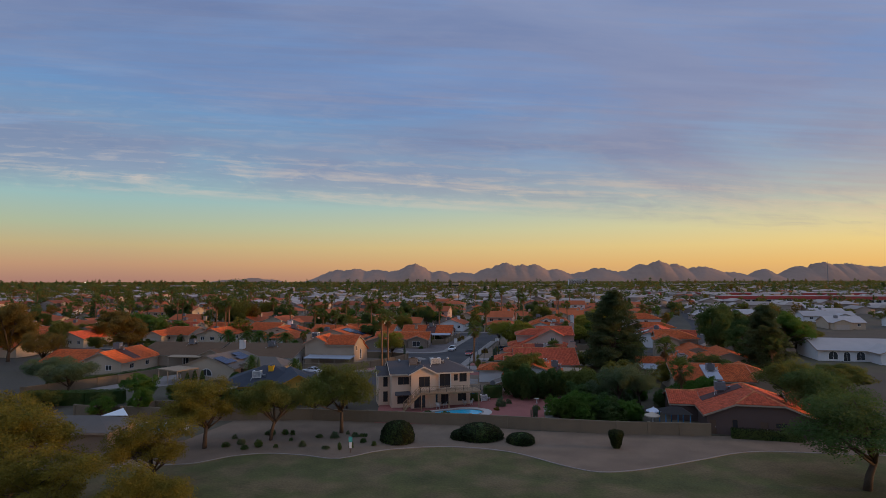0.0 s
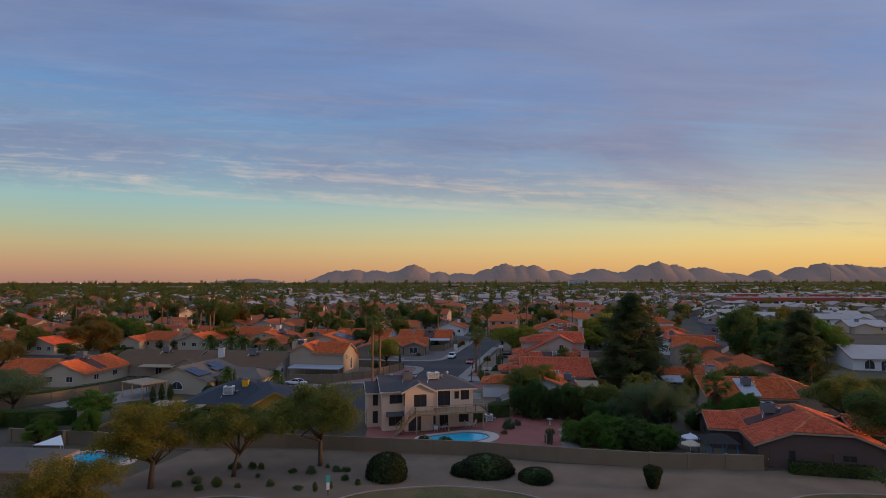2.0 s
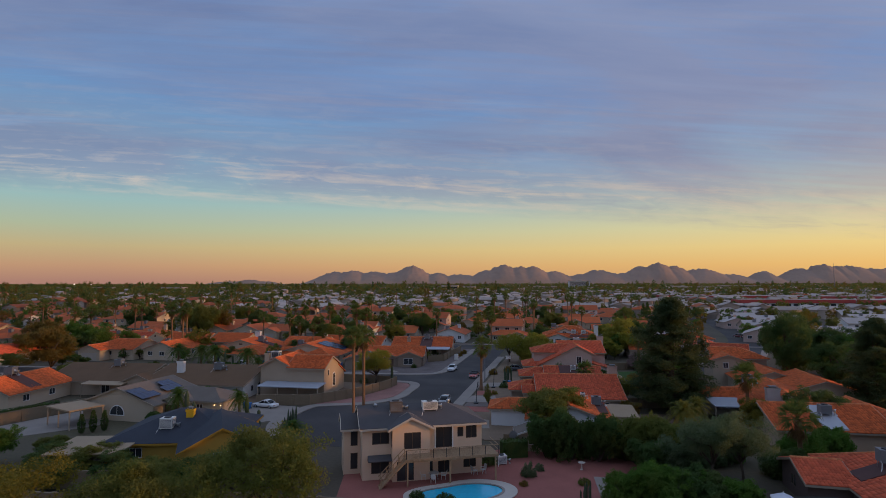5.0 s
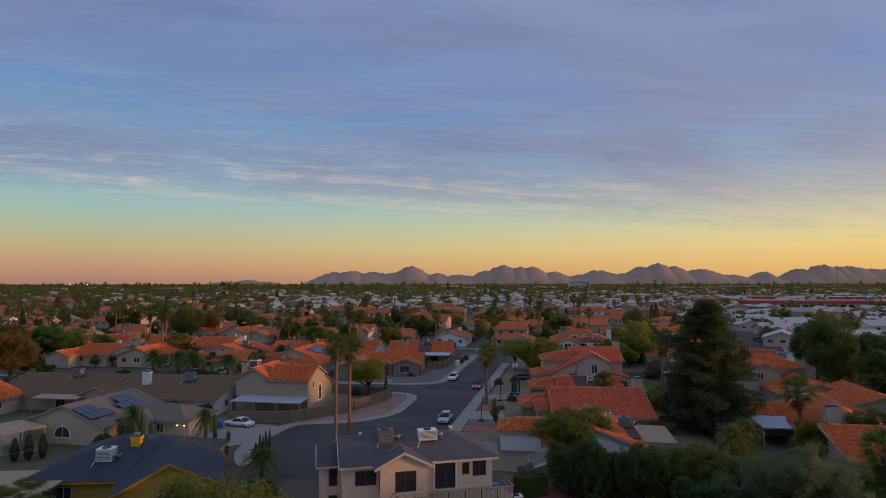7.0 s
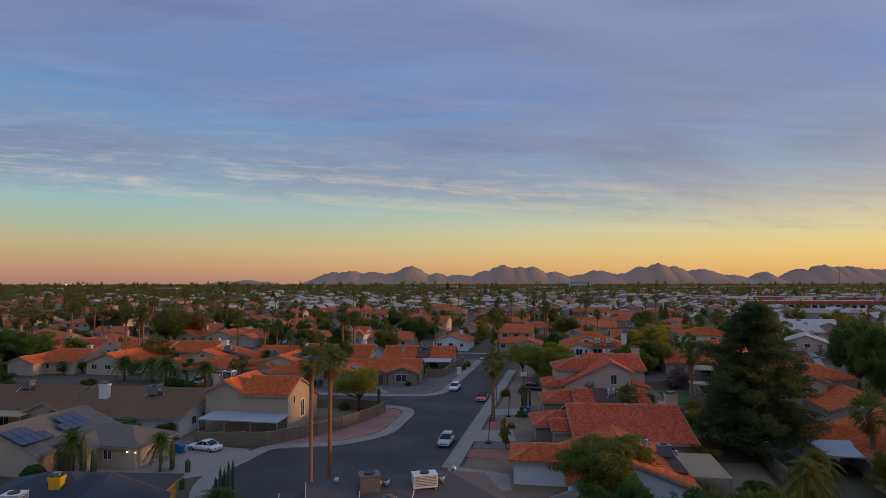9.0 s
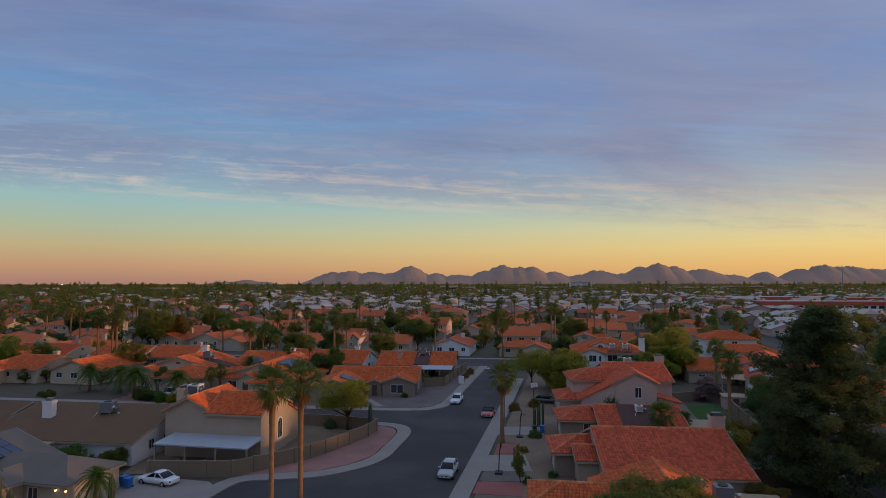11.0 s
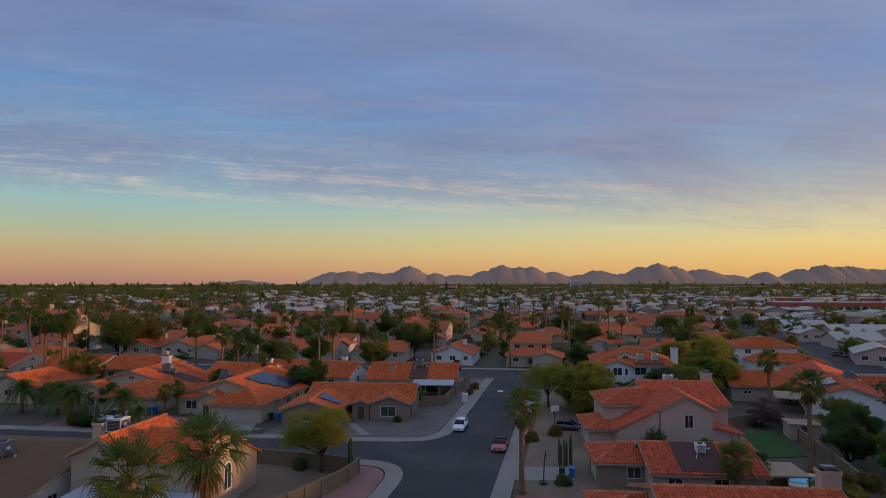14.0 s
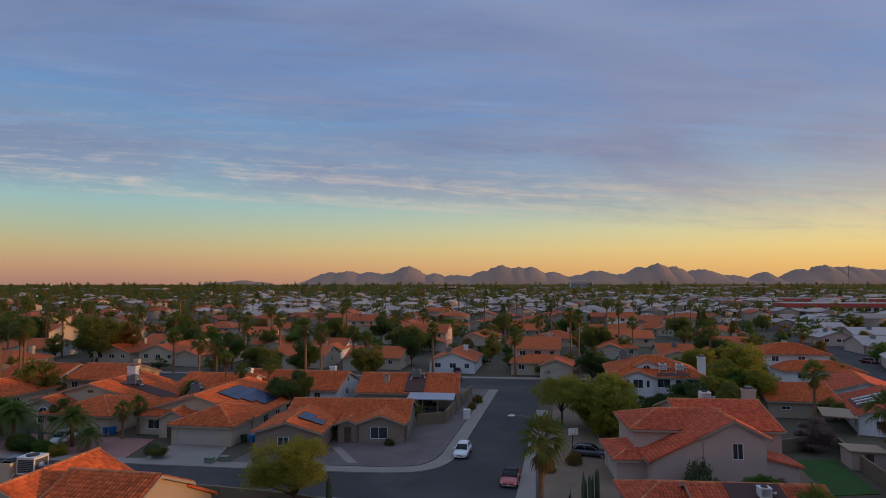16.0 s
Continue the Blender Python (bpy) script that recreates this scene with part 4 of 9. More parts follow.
h = estate("house", "two-storey pink stucco house with red clay tile roofs", -4, [
    (13.6, 20.0, 166.6, 173.0, 5.9, "gy", {"S": [win(3.0, 3.5, 1.1, 1.7)]}, {"pitch": 0.5}),
    (8.4, 13.7, 166.6, 170.4, 3.3, "sw", {"S": []}, {"pitch": 0.5}),
    (7.4, 18.0, 170.4, 177.6, 5.7, "wx", {"S": []}),
    (13.5, 23.6, 171.0, 183.0, 5.6, "gx", {"E": [win(3, 3.6)]}, {"pitch": 0.32}),
    (5.2, 8.8, 168.8, 175.6, 2.8, "wx", {"W": [(0.9, 0, 4.4, 2.1, "garage")]}),
    (20.0, 23.4, 167.0, 171.4, 2.8, "se", {}, {"pitch": 0.25})], STUCCO_PINK, TILE_RED)
chimney(h, 24.3, 180.6, 0.0, 8.4, 1.4, 1.0, STUCCO_PINK)
h = estate("house", "white two-storey house with an orange tile roof and red roof well", -10, [
    (-9.0, 6.6, 208.0, 221.0, 5.7, "hx", {"S": [win(3.0, 3.7, 1.6, 1.5), win(7.6, 3.7, 2.2, 1.5), win(10.6, 3.9, 1.0, 1.2), win(12.4, 3.7, 2.2, 1.5)]}, {"pitch": 0.4}),
    (-7.2, -2.2, 206.8, 210.5, 5.7, "gy", {"S": [win(0.5, 3.8, 0.6, 1.3), win(1.6, 3.7, 1.7, 1.5), win(3.8, 3.8, 0.6, 1.3)]}),
    (-4.6, -0.8, 209.9, 214.5, 7.15, "gy", {"S": [(1.1, 6.5, 1.3, 0.75, "arch")]}, {"z0": 6.0, "pitch": 0.42})], STUCCO_WHITE, TILE)
chimney(h, 6.2, 209.4, 0.0, 9.0, 1.2, 0.9, STUCCO_WHITE)
flat_well(h, -1.4, 4.0, 207.7, 211.0, 5.85, 6.95)
h = estate("house", "two-storey white house with broad orange tile roofs", -10, [
    (28.0, 42.0, 246.0, 256.0, 5.7, "hx", {"S": [win(2, 3.9), win(7.5, 3.9)]}), (30.0, 46.0, 240.0, 248.5, 2.8, "hx", {"S": [win(3), win(11)]})], STUCCO_WHITE, TILE)
h = estate("house", "low white house with an orange tile roof", -10, [
    (15.2, 26.0, 205.0, 217.0, 2.8, "gx", {"S": [win(2, 1.3, 1.4, 0.6), win(7)]}, {"pitch": 0.3})], STUCCO, TILE)
h = estate("house", "white house with orange tile roofs and rooftop solar heater", -25, [
    (-27.4, -15.4, 195.2, 211.0, 2.8, "gy", {"S": [win(2), win(7)], "W": [win(3), win(9)]}, {"pitch": 0.34}),
    (-21.0, -8.6, 209.0, 217.4, 2.9, "gx", {"S": [win(7)]}, {"pitch": 0.34}), (-28.0, -17.0, 215.0, 230.0, 2.8, "gy", {"S": [win(3)]}, {"pitch": 0.34})], STUCCO_WHITE, TILE_RED)
slope_well(h, -27.0, -22.2, 198.4, 206.0, 3.16, 4.8)
cover(h, -32.0, -27.6, 193.8, 199.0, 2.6, 2.9, TAN_ROOF, 2)
# left side, beyond the side street
h = estate("house", "dark tan corner house with an orange clay tile roof", -3, [
    (-34.4, -17.0, 184.8, 194.2, 2.8, "gx", {"E": [win(1.4, 1.0, 1.4, 1.3)], "S": [(9.6, 0.0, 1.0, 2.1, "door"), win(6.4, 0.9, 1.4, 1.3)]}),
    (-23.4, -17.4, 182.4, 189.0, 2.8, "gy", {"S": [win(1.6, 0.7, 2.4, 1.6)]}),
    (-26.4, -23.6, 182.8, 185.4, 2.6, "gy", {"S": [(0.9, 0.0, 1.0, 2.1, "door")]}),
    (-35.8, -27.4, 177.0, 187.0, 2.8, "gy", {"S": [win(3)]}, {"pitch": 0.3})], STUCCO_BROWN, TILE)
h = estate("house", "low tan house with an orange roof and a dark roof well", -4, [
    (-32.0, -14.4, 204.0, 217.0, 2.8, "gx", {"E": [win(4)], "S": [win(11, 0.6, 2.4, 1.6)]}, {"pitch": 0.34})], STUCCO, TILE)
flat_well(h, -23.6, -20.2, 203.8, 210.4, 3.05, 5.2)
cover(h, -22.5, -14.6, 199.0, 204.0, 2.7, 2.9, COVER_METAL, 4)
chimney(h, -27.3, 207.2, 2.5, 5.2, 1.0, 0.8, STUCCO)
h = estate("house", "cream house with double garage and roof solar panels", -8, [
    (-73.6, -55.2, 181.0, 197.5, 2.8, "gy", {"E": [win(3), win(7), win(11)]}, {"pitch": 0.29}), (-72.4, -64.0, 179.8, 184, 2.8, "ss", {"S": [win(1.4, 0.8, 2.0, 1.4)]}, {"pitch": 0.36}),
    (-64.4, -55.6, 175.6, 186.0, 2.8, "hy", {"S": [(0.9, 0, 6.2, 2.2, "garage")]}, {"pitch": 0.36}),
    (-68.2, -64.0, 178.4, 184.0, 2.8, "gy", {"S": [(1.2, 0, 1.6, 2.3, "door")]}, {"pitch": 0.5})], STUCCO_CREAM, TILE)
h = estate("house", "cream house with a large orange roof and roof cooler", -8, [
    (-97.0, -76.0, 187.0, 200.0, 2.8, "gy", {"E": [win(4), win(9)], "S": [win(1.2, 0.8, 1.6, 1.4)]}, {"pitch": 0.26}),
    (-87.0, -76.2, 178.6, 189.6, 2.8, "hy", {"S": [(1.6, 0, 5.4, 2.1, "garage")]}, {"pitch": 0.3}),
    (-93.8, -89.4, 183.4, 188.0, 2.9, "gy", {"S": [(1.2, 0, 1.9, 2.5, "arch")]}, {"pitch": 0.42})], STUCCO_CREAM, TILE)
chimney(h, -86.0, 196.4, 2.5, 7.2, 1.6, 1.0, STUCCO_WHITE)
slope_well(h, -84.0, -75.7, 190.6, 193.8, 5.16, 3.0)
part("gable_vent", Geo().box(-0.5, 0.5, -6.54, -6.47, 4.2, 4.6), TRIM_BROWN, h)
h = estate("house", "two-storey tan corner house with orange tile roof", -9, [
    (-59.0, -52.8, 138.4, 147.5, 5.8, "gy", {"S": []}, {"pitch": 0.5}),
    (-53.2, -46.0, 138.2, 145.8, 5.8, "gx", {"E": [win(1.8, 4.0, 0.7, 1.2), win(4.3, 1.6, 1.3, 2.6, "arch")]}, {"pitch": 0.45}),
    (-52.8, -46.2, 145.7, 149.6, 3.6, "sn", {}, {"pitch": 0.5})], STUCCO, TILE)
cover(h, -57.6, -45.6, 134.2, 138.3, 2.75, 3.05, COVER_METAL, 4)
chimney(h, -59.7, 143.0, 0.0, 7.7, 1.0, 1.5, STUCCO_CREAM)
h = estate("house", "low white house with a brown shingle roof", -6, [
    (-73.5, -53.2, 137.2, 156.5, 2.8, "gx", {"S": [win(3), win(12, 0.4, 1.8, 1.8, "screen")], "E": [win(3, 1, 1.2, 1.2, "screen"), win(6, 1, 1.2, 1.2, "screen"), win(11)]}, {"pitch": 0.24})], STUCCO_WHITE, SHINGLE_BROWN, tiled=False)
cover(h, -69.0, -63.0, 135.8, 138.2, 2.6, 2.85, TAN_ROOF, 3)
chimney(h, -68.8, 142.5, 2.5, 6.3, 1.3, 0.9, STUCCO_WHITE)
h = estate("house", "low tan house with a brown shingle roof and front gable", -6, [
    (-95.0, -75.0, 138.6, 154.0, 2.8, "gx", {"S": [win(3), win(12, 0.4, 1.8, 1.8, "screen")]}, {"pitch": 0.3}), (-78.4, -71.6, 138.0, 146.0, 2.8, "gy", {"S": [win(2.6, 1.4, 1.6, 1.0)]}, {"pitch": 0.42})],
    STUCCO, SHINGLE_BROWN, tiled=False)
cover(h, -85.5, -77.0, 136.0, 139.0, 2.6, 2.9, TAN_ROOF, 3)
h = estate("house", "cream house with a grey shingle roof and solar panels", -12, [
    (-76.0, -63.0, 117.7, 124.2, 2.8, "hx", {"S": [win(8.5, 0.9, 1.2, 1.2)], "E": [(0.9, 0, 4.2, 2.1, "garage")]}, {"pitch": 0.42}),
    (-84.6, -71.4, 112.6, 125.0, 2.8, "gy", {"S": [(5.2, 0.9, 2.6, 1.5, "arch")]}, {"pitch": 0.36}), (-72.6, -68.0, 115.2, 119.0, 2.8, "gy", {"S": [(0.8, 0, 2.9, 2.3, "door")]}, {"pitch": 0.34})], STUCCO_CREAM, SHINGLE_GREY, tiled=False)
h = estate("house", "yellow house with a slate blue shingle roof", 5, [
    (-32.0, -17.0, 106.8, 120.0, 2.9, "hx", {"S": [win(3)]}, {"pitch": 0.38}), (-23.2, -14.4, 103.4, 114.0, 2.9, "gy", {"S": [win(3.4, 0.9, 1.7, 1.5)]}, {"rot": 18, "pitch": 0.5})],
    STUCCO_YELLOW, SHINGLE_NAVY, tiled=False, trim=material("yellow_trim", (0.4, 0.22, 0.03), vary=0.1, bump=0.05))
cover(h, -36.6, -28.2, 102.6, 109.6, 2.8, 3.0, TAN_ROOF, 3)
chimney(h, -23.6, 111.6, 3.5, 5.7, 0.9, 0.8, material("yellow_chimney_paint", (0.6, 0.36, 0.02), vary=0.1))
h = estate("house", "tan house with an orange clay tile roof and roof well", -4, [
    (-95.0, -84.6, 127.0, 142.0, 2.8, "gy", {"S": [win(2), win(6.5)], "E": [win(3), win(9)]}, {"pitch": 0.42}), (-104.5, -94.0, 126.6, 138.4, 2.8, "gx", {"S": [win(2), win(6)]}, {"pitch": 0.36})], STUCCO_CREAM, TILE)
slope_well(h, -89.6, -84.8, 132.0, 134.8, 5.25, 3.1)
# two-storey house above the pool
H2 = estate("house", "two-storey cream house with a charcoal shingle roof", 14, [
    (14.8, 28.6, 98.6, 105.8, 5.9, "ex", {
        "S": [win(1.0, 0.7, 2.0, 1.3, "screen"), win(1.1, 3.9, 1.9, 1.3, "screen"), (6.2, 0.1, 1.8, 2.1, "glass"), win(8.3, 3.1, 2.0, 2.4, "screen"), win(8.6, 0.3, 1.5, 1.9, "screen"),
              win(10.9, 4.2, 0.7, 1.1, "screen"), win(11.9, 4.0, 1.3, 1.5, "screen"), win(11.6, 0.7, 1.5, 1.4, "screen")]}, {"pitch": 0.42}),
    (18.0, 22.2, 97.4, 99.4, 5.9, "gy", {"S": [win(1.3, 3.5, 1.9, 1.8, "screen"), (0.5, 0.1, 1.9, 2.1, "glass")], "E": [win(0.5, 3.6, 0.8, 1.8, "screen")], "W": [win(0.5, 3.6, 0.9, 1.8, "screen")]}, {"pitch": 0.5}),
    (12.9, 14.9, 101.2, 105.0, 5.4, "gx", {"W": [win(0.8, 3.2, 0.8, 1.8, "screen"), win(2.2, 0.7, 0.8, 1.8, "screen")], "S": [win(0.8, 3.2, 0.8, 1.8, "screen"), win(0.8, 0.6, 0.8, 1.8, "screen")]}, {"pitch": 0.55})],
    STUCCO_PEACH, SHINGLE_DARK, tiled=False, trim=TRIM_CREAM, frame_mat=TRIM_BROWN)
g_ = Geo()
g_.add([(-6.3, -4.5, 2.3), (-3.2, -4.5, 2.3), (-3.2, -3.62, 2.75), (-6.3, -3.62, 2.75), (-6.3, -4.5, 2.2), (-3.2, -4.5, 2.2), (-3.2, -3.62, 2.2), (-6.3, -3.62, 2.2)],
       [(0, 1, 2, 3), (7, 6, 5, 4), (0, 4, 5, 1), (1, 5, 6, 2), (3, 7, 4, 0)])
part("awning", g_, SHINGLE_DARK, H2, "small shingled awning over a window")
part("door_surround", Geo().box(1.3, 1.44, -3.66, -3.58, 3.05, 5.56).box(3.36, 3.5, -3.66, -3.58, 3.05, 5.56).box(1.44, 3.36, -3.66, -3.58, 5.46, 5.56), TRIM_WHITE, H2, "white surround of the sliding door")
# right of the pool
RR = estate("house", "dark mauve house with a red clay tile roof", -13, [
    (17.0, 30.6, 90.0, 106.4, 2.8, "jy", {"S": [(0.3, 0.0, 0.9, 2.0, "door"), win(3.2, 0.8, 0.8, 1.4, "screen"), (6.8, 0.0, 1.0, 2.0, "door"), win(8.7, 1.2, 1.5, 0.8, "screen")]}, {"pitch": 0.4}),
    (13.2, 17.2, 97.2, 104.8, 2.7, "gx", {"W": [win(2.5)]}, {"pitch": 0.3}), (30.4, 36.4, 98.6, 105.4, 2.8, "gx", {}, {"pitch": 0.36})], STUCCO_MAUVE, TILE_RED, frame_mat=TRIM_BROWN)
slope_well(RR, 17.6, 23.2, 96.8, 99.6, 3.32, 5.56)
h = estate("house", "tan house with orange roof and a pale roof well", -8, [
    (27.0, 41.0, 116.4, 128.8, 2.8, "gx", {"W": [win(3)], "S": [win(2), win(7)]}, {"pitch": 0.34}), (40.6, 47.0, 120.0, 134.0, 2.8, "gy", {}, {"pitch": 0.34})], STUCCO, TILE)
g_ = flat_well(h, 32.6, 35.4, 116.2, 121.8, 3.1, 4.95)
g_.data.materials.clear()
g_.data.materials.append(COVER_METAL)
h = estate("house", "grey tan house with orange tile roofs, broad chimney and patio roof", -8, [
    (28.8, 40.6, 129.6, 144.4, 2.8, "gy", {"S": [win(2, 0.9, 1.4, 1.2)], "W": [win(3), win(8)]}, {"pitch": 0.36, "rot": -9}),
    (23.4, 33.0, 136.6, 142.0, 2.8, "gx", {"S": [win(2)], "W": [win(1.5)]}, {"pitch": 0.42})], STUCCO_GREY, TILE)
cover(h, 23.4, 28.4, 130.4, 136.2, 2.65, 2.95, COVER_METAL, 2)
chimney(h, 31.2, 129.0, 0.0, 5.9, 1.8, 1.1, STUCCO_GREY)
h = estate("house", "two-storey tan house with long orange tile roofs", -12, [
    (24.0, 36.0, 156.4, 169.0, 2.8, "gy", {"S": [win(3)]}, {"pitch": 0.3}), (21.8, 32.4, 168.6, 177.4, 5.7, "ex", {"W": [win(5, 3.8)]}), (21.2, 27.2, 165.6, 171.0, 5.5, "gy", {"S": [win(2, 3.8, 1.1, 1.2)]}, {"pitch": 0.34}),
    (29.0, 41.0, 146.0, 160.0, 2.8, "gy", {"S": [win(3), win(7)]}, {"pitch": 0.32})], STUCCO, TILE)
h = estate("house", "white house with a pale roof and arched windows", -12, [
    (63.0, 83.0, 174.0, 190.0, 2.9, "gx", {"S": [win(2.5, 0.4, 2.2, 2.2, "arch"), (6, 0, 1.6, 2.5, "arch"), win(9, 0.4, 2.0, 2.2, "arch")]}, {"pitch": 0.3}), (75, 83, 168, 178, 2.9, "gy", {"S": [(1.2, 0, 5, 2.2, "garage")]})],
    STUCCO_WHITE, ROOF_WHITE, tiled=False)


slab("yard_earth", [(26.6, 119.6), (33.4, 119.8), (36.6, 131.6), (31.0, 131.4)], -0.3, 0.062, GRAVEL, "bare gravel yard beside a block wall")

# ---- plants ----
def leaves(rnd, centres, spread, per, size, flat=1.0):
    """Small leaf blades round clump centres: vertices and quads."""
    c = np.repeat(np.asarray(centres, float), per, 0)
    n = len(c)
    off = rnd.normal(0, 1, (n, 3))
    off *= (spread * rnd.uniform(0.35, 1.0, (n, 1)) / np.maximum(np.linalg.norm(off, axis=1, keepdims=True), 0.01))
    off[:, 2] *= flat
    p = c + off
    a = rnd.normal(0, 1, (n, 3))
    a /= np.linalg.norm(a, axis=1, keepdims=True)
    b = np.cross(a, rnd.normal(0, 1, (n, 3)))
    b /= np.maximum(np.linalg.norm(b, axis=1, keepdims=True), 0.01)
    s = size * rnd.uniform(0.6, 1.4, (n, 1))
    a, b = a * s, b * s * 0.55
    v = np.stack([p - a, p - b, p + a, p + b], 1).reshape(-1, 3)
    return v, np.arange(4 * n).reshape(-1, 4)


def limb_tree(rnd, h, r, trunk_r, bare, clumps, per, leaf, crown_flat, spread, droop=0.0, floor=-0.75, lobes=0.22):
    """Trunk and limbs, and the leaf clumps they carry."""
    g = Geo()
    fork = h * bare
    lean = rnd.uniform(-0.06, 0.06, 2) * h
    g.tube([(0, 0, -0.15), (lean[0] * 0.3, lean[1] * 0.3, fork * 0.5), (lean[0], lean[1], fork)], [trunk_r * 1.25, trunk_r, trunk_r * 0.85], 8)
    mid = (fork + h) / 2 + droop
    cs, heads = [], []
    while len(heads) < 15:
        p = rnd.uniform(-1, 1, 3)
        if 0.35 < np.linalg.norm(p) < 0.86 and p[2] > floor:
            heads.append((p, rnd.uniform(0.24, 0.24 + lobes)))
    while len(cs) < clumps:
        c, k = heads[rnd.randint(len(heads))]
        d = rnd.normal(0, 1, 3)
        d *= k * rnd.uniform(0.55, 1.0) / np.linalg.norm(d)
        p = c + d
        if p[2] > floor - 0.12 and (d[2] > -0.5 * k or rnd.rand() < 0.35):
            cs.append((p[0] * r, p[1] * r, mid + p[2] * (h - mid) * crown_flat))
    for k in range(min(11, clumps)):
        e = Vector(cs[k * (clumps // min(11, clumps))])
        s = Vector((lean[0], lean[1], fork * rnd.uniform(0.8, 1.0)))
        m = s.lerp(e, 0.5) + Vector((rnd.uniform(-0.3, 0.3), rnd.uniform(-0.3, 0.3), 0.12 * h * rnd.uniform(0, 1)))
        g.tube([s, m, e], [trunk_r * 0.6, trunk_r * 0.38, trunk_r * 0.1], 6)
        for _ in range(3):
            e2 = Vector(cs[rnd.randint(clumps)])
            if (e2 - m).length < r * 1.1:
                g.tube([m, m.lerp(e2, 0.55) + Vector((0, 0, 0.2)), e2], [trunk_r * 0.25, trunk_r * 0.15, trunk_r * 0.05], 5)
    v, q = leaves(rnd, cs, spread, per, leaf, 0.8)
    return g, v, q


def make_mesquite(rnd, root, leaf):
    g, v, q = limb_tree(rnd, 7.0, 3.6, 0.17, 0.32, 420, 74, 0.07, 1.0, 0.62, floor=-0.45, lobes=0.3)
    part("trunk", g, BARK, root, smooth=True)
    array_part("crown", v, q, leaf, root)


def make_round(rnd, root, leaf):
    g, v, q = limb_tree(rnd, 7.0, 3.5, 0.22, 0.16, 520, 66, 0.09, 1.0, 0.5, lobes=0.27)
    part("trunk", g, BARK, root, smooth=True)
    array_part("crown", v, q, leaf, root)


def make_small(rnd, root, leaf):
    g, v, q = limb_tree(rnd, 7.0, 3.3, 0.2, 0.15, 150, 26, 0.17, 1.0, 0.65, lobes=0.26)
    part("trunk", g, BARK, root, smooth=True)
    array_part("crown", v, q, leaf, root)


def make_bush(rnd, root, leaf):
    """A dense garden bush, leafy to the ground, of several mounds."""
    g, cs = Geo(), []
    heads = [(rnd.uniform(-0.52, 0.52), rnd.uniform(-0.52, 0.52), rnd.uniform(0.22, 0.72), rnd.uniform(0.26, 0.42)) for _ in range(13)]
    while len(cs) < 620:
        x, y, z, k = heads[rnd.randint(13)]
        p = rnd.normal(0, 1, 3)
        p *= k * rnd.uniform(0.6, 1.0) / np.linalg.norm(p)
        if z + p[2] > 0.03:
            cs.append(((x + p[0]) * 3.0, (y + p[1]) * 3.0, (z + p[2]) * 4.0))
    for x, y, z, k in heads:
        g.tube([(0, 0, -0.1), (x * 1.4, y * 1.4, z * 2), (x * 3, y * 3, z * 4)], [0.1, 0.06, 0.02], 5)
    v, q = leaves(rnd, cs, 0.34, 58, 0.08)
    part("stem", g, BARK, root)
    array_part("foliage", v, q, leaf, root)


def make_shrub(rnd, root, leaf):
    cs = []
    while len(cs) < 70:
        p = rnd.uniform(-1, 1, 3)
        if 0.45 < np.linalg.norm(p) < 1 and p[2] > -0.2:
            cs.append((p[0] * 0.85, p[1] * 0.85, 0.12 + abs(p[2]) * 0.72))
    v, q = leaves(rnd, cs, 0.2, 34, 0.055)
    part("stem", Geo().tube([(0, 0, -0.05), (0.03, 0, 0.3), (0.05, 0.02, 0.6)], [0.06, 0.05, 0.02], 6).tube([(0, 0, 0.1), (-0.2, 0.1, 0.5)], [0.04, 0.015], 5), BARK, root)
    array_part("foliage", v, q, leaf, root)


def make_clipped(rnd, root, leaf):
    """A sheared bush with a smooth outline."""
    n = 3600
    a, zz = rnd.uniform(0, 2 * math.pi, n), rnd.uniform(0.02, 1, n)
    rr = np.sqrt(np.clip(1 - (zz * 0.98) ** 3.0, 0, 1)) * (0.95 + 0.05 * np.sin(3 * a)) * rnd.uniform(0.9, 1.0, n)
    c = np.stack([rr * np.cos(a), rr * np.sin(a), zz], 1)
    v, q = leaves(rnd, c, 0.05, 1, 0.06)
    part("stem", Geo().tube([(0, 0, -0.05), (0, 0, 0.5)], [0.07, 0.04], 6), BARK, root)
    g = Geo()
    g.rings([[(0.88 * math.sqrt(max(0, 1 - (k * 0.94) ** 3)) * math.cos(t), 0.88 * math.sqrt(max(0, 1 - (k * 0.94) ** 3)) * math.sin(t), k * 0.94 + 0.02)
              for t in [2 * math.pi * i / 16 for i in range(16)]] for k in (0, 0.2, 0.4, 0.6, 0.8, 0.92, 0.99)])
    part("inner_foliage", g, LEAF_DARK, root)
    array_part("foliage", v, q, leaf, root)


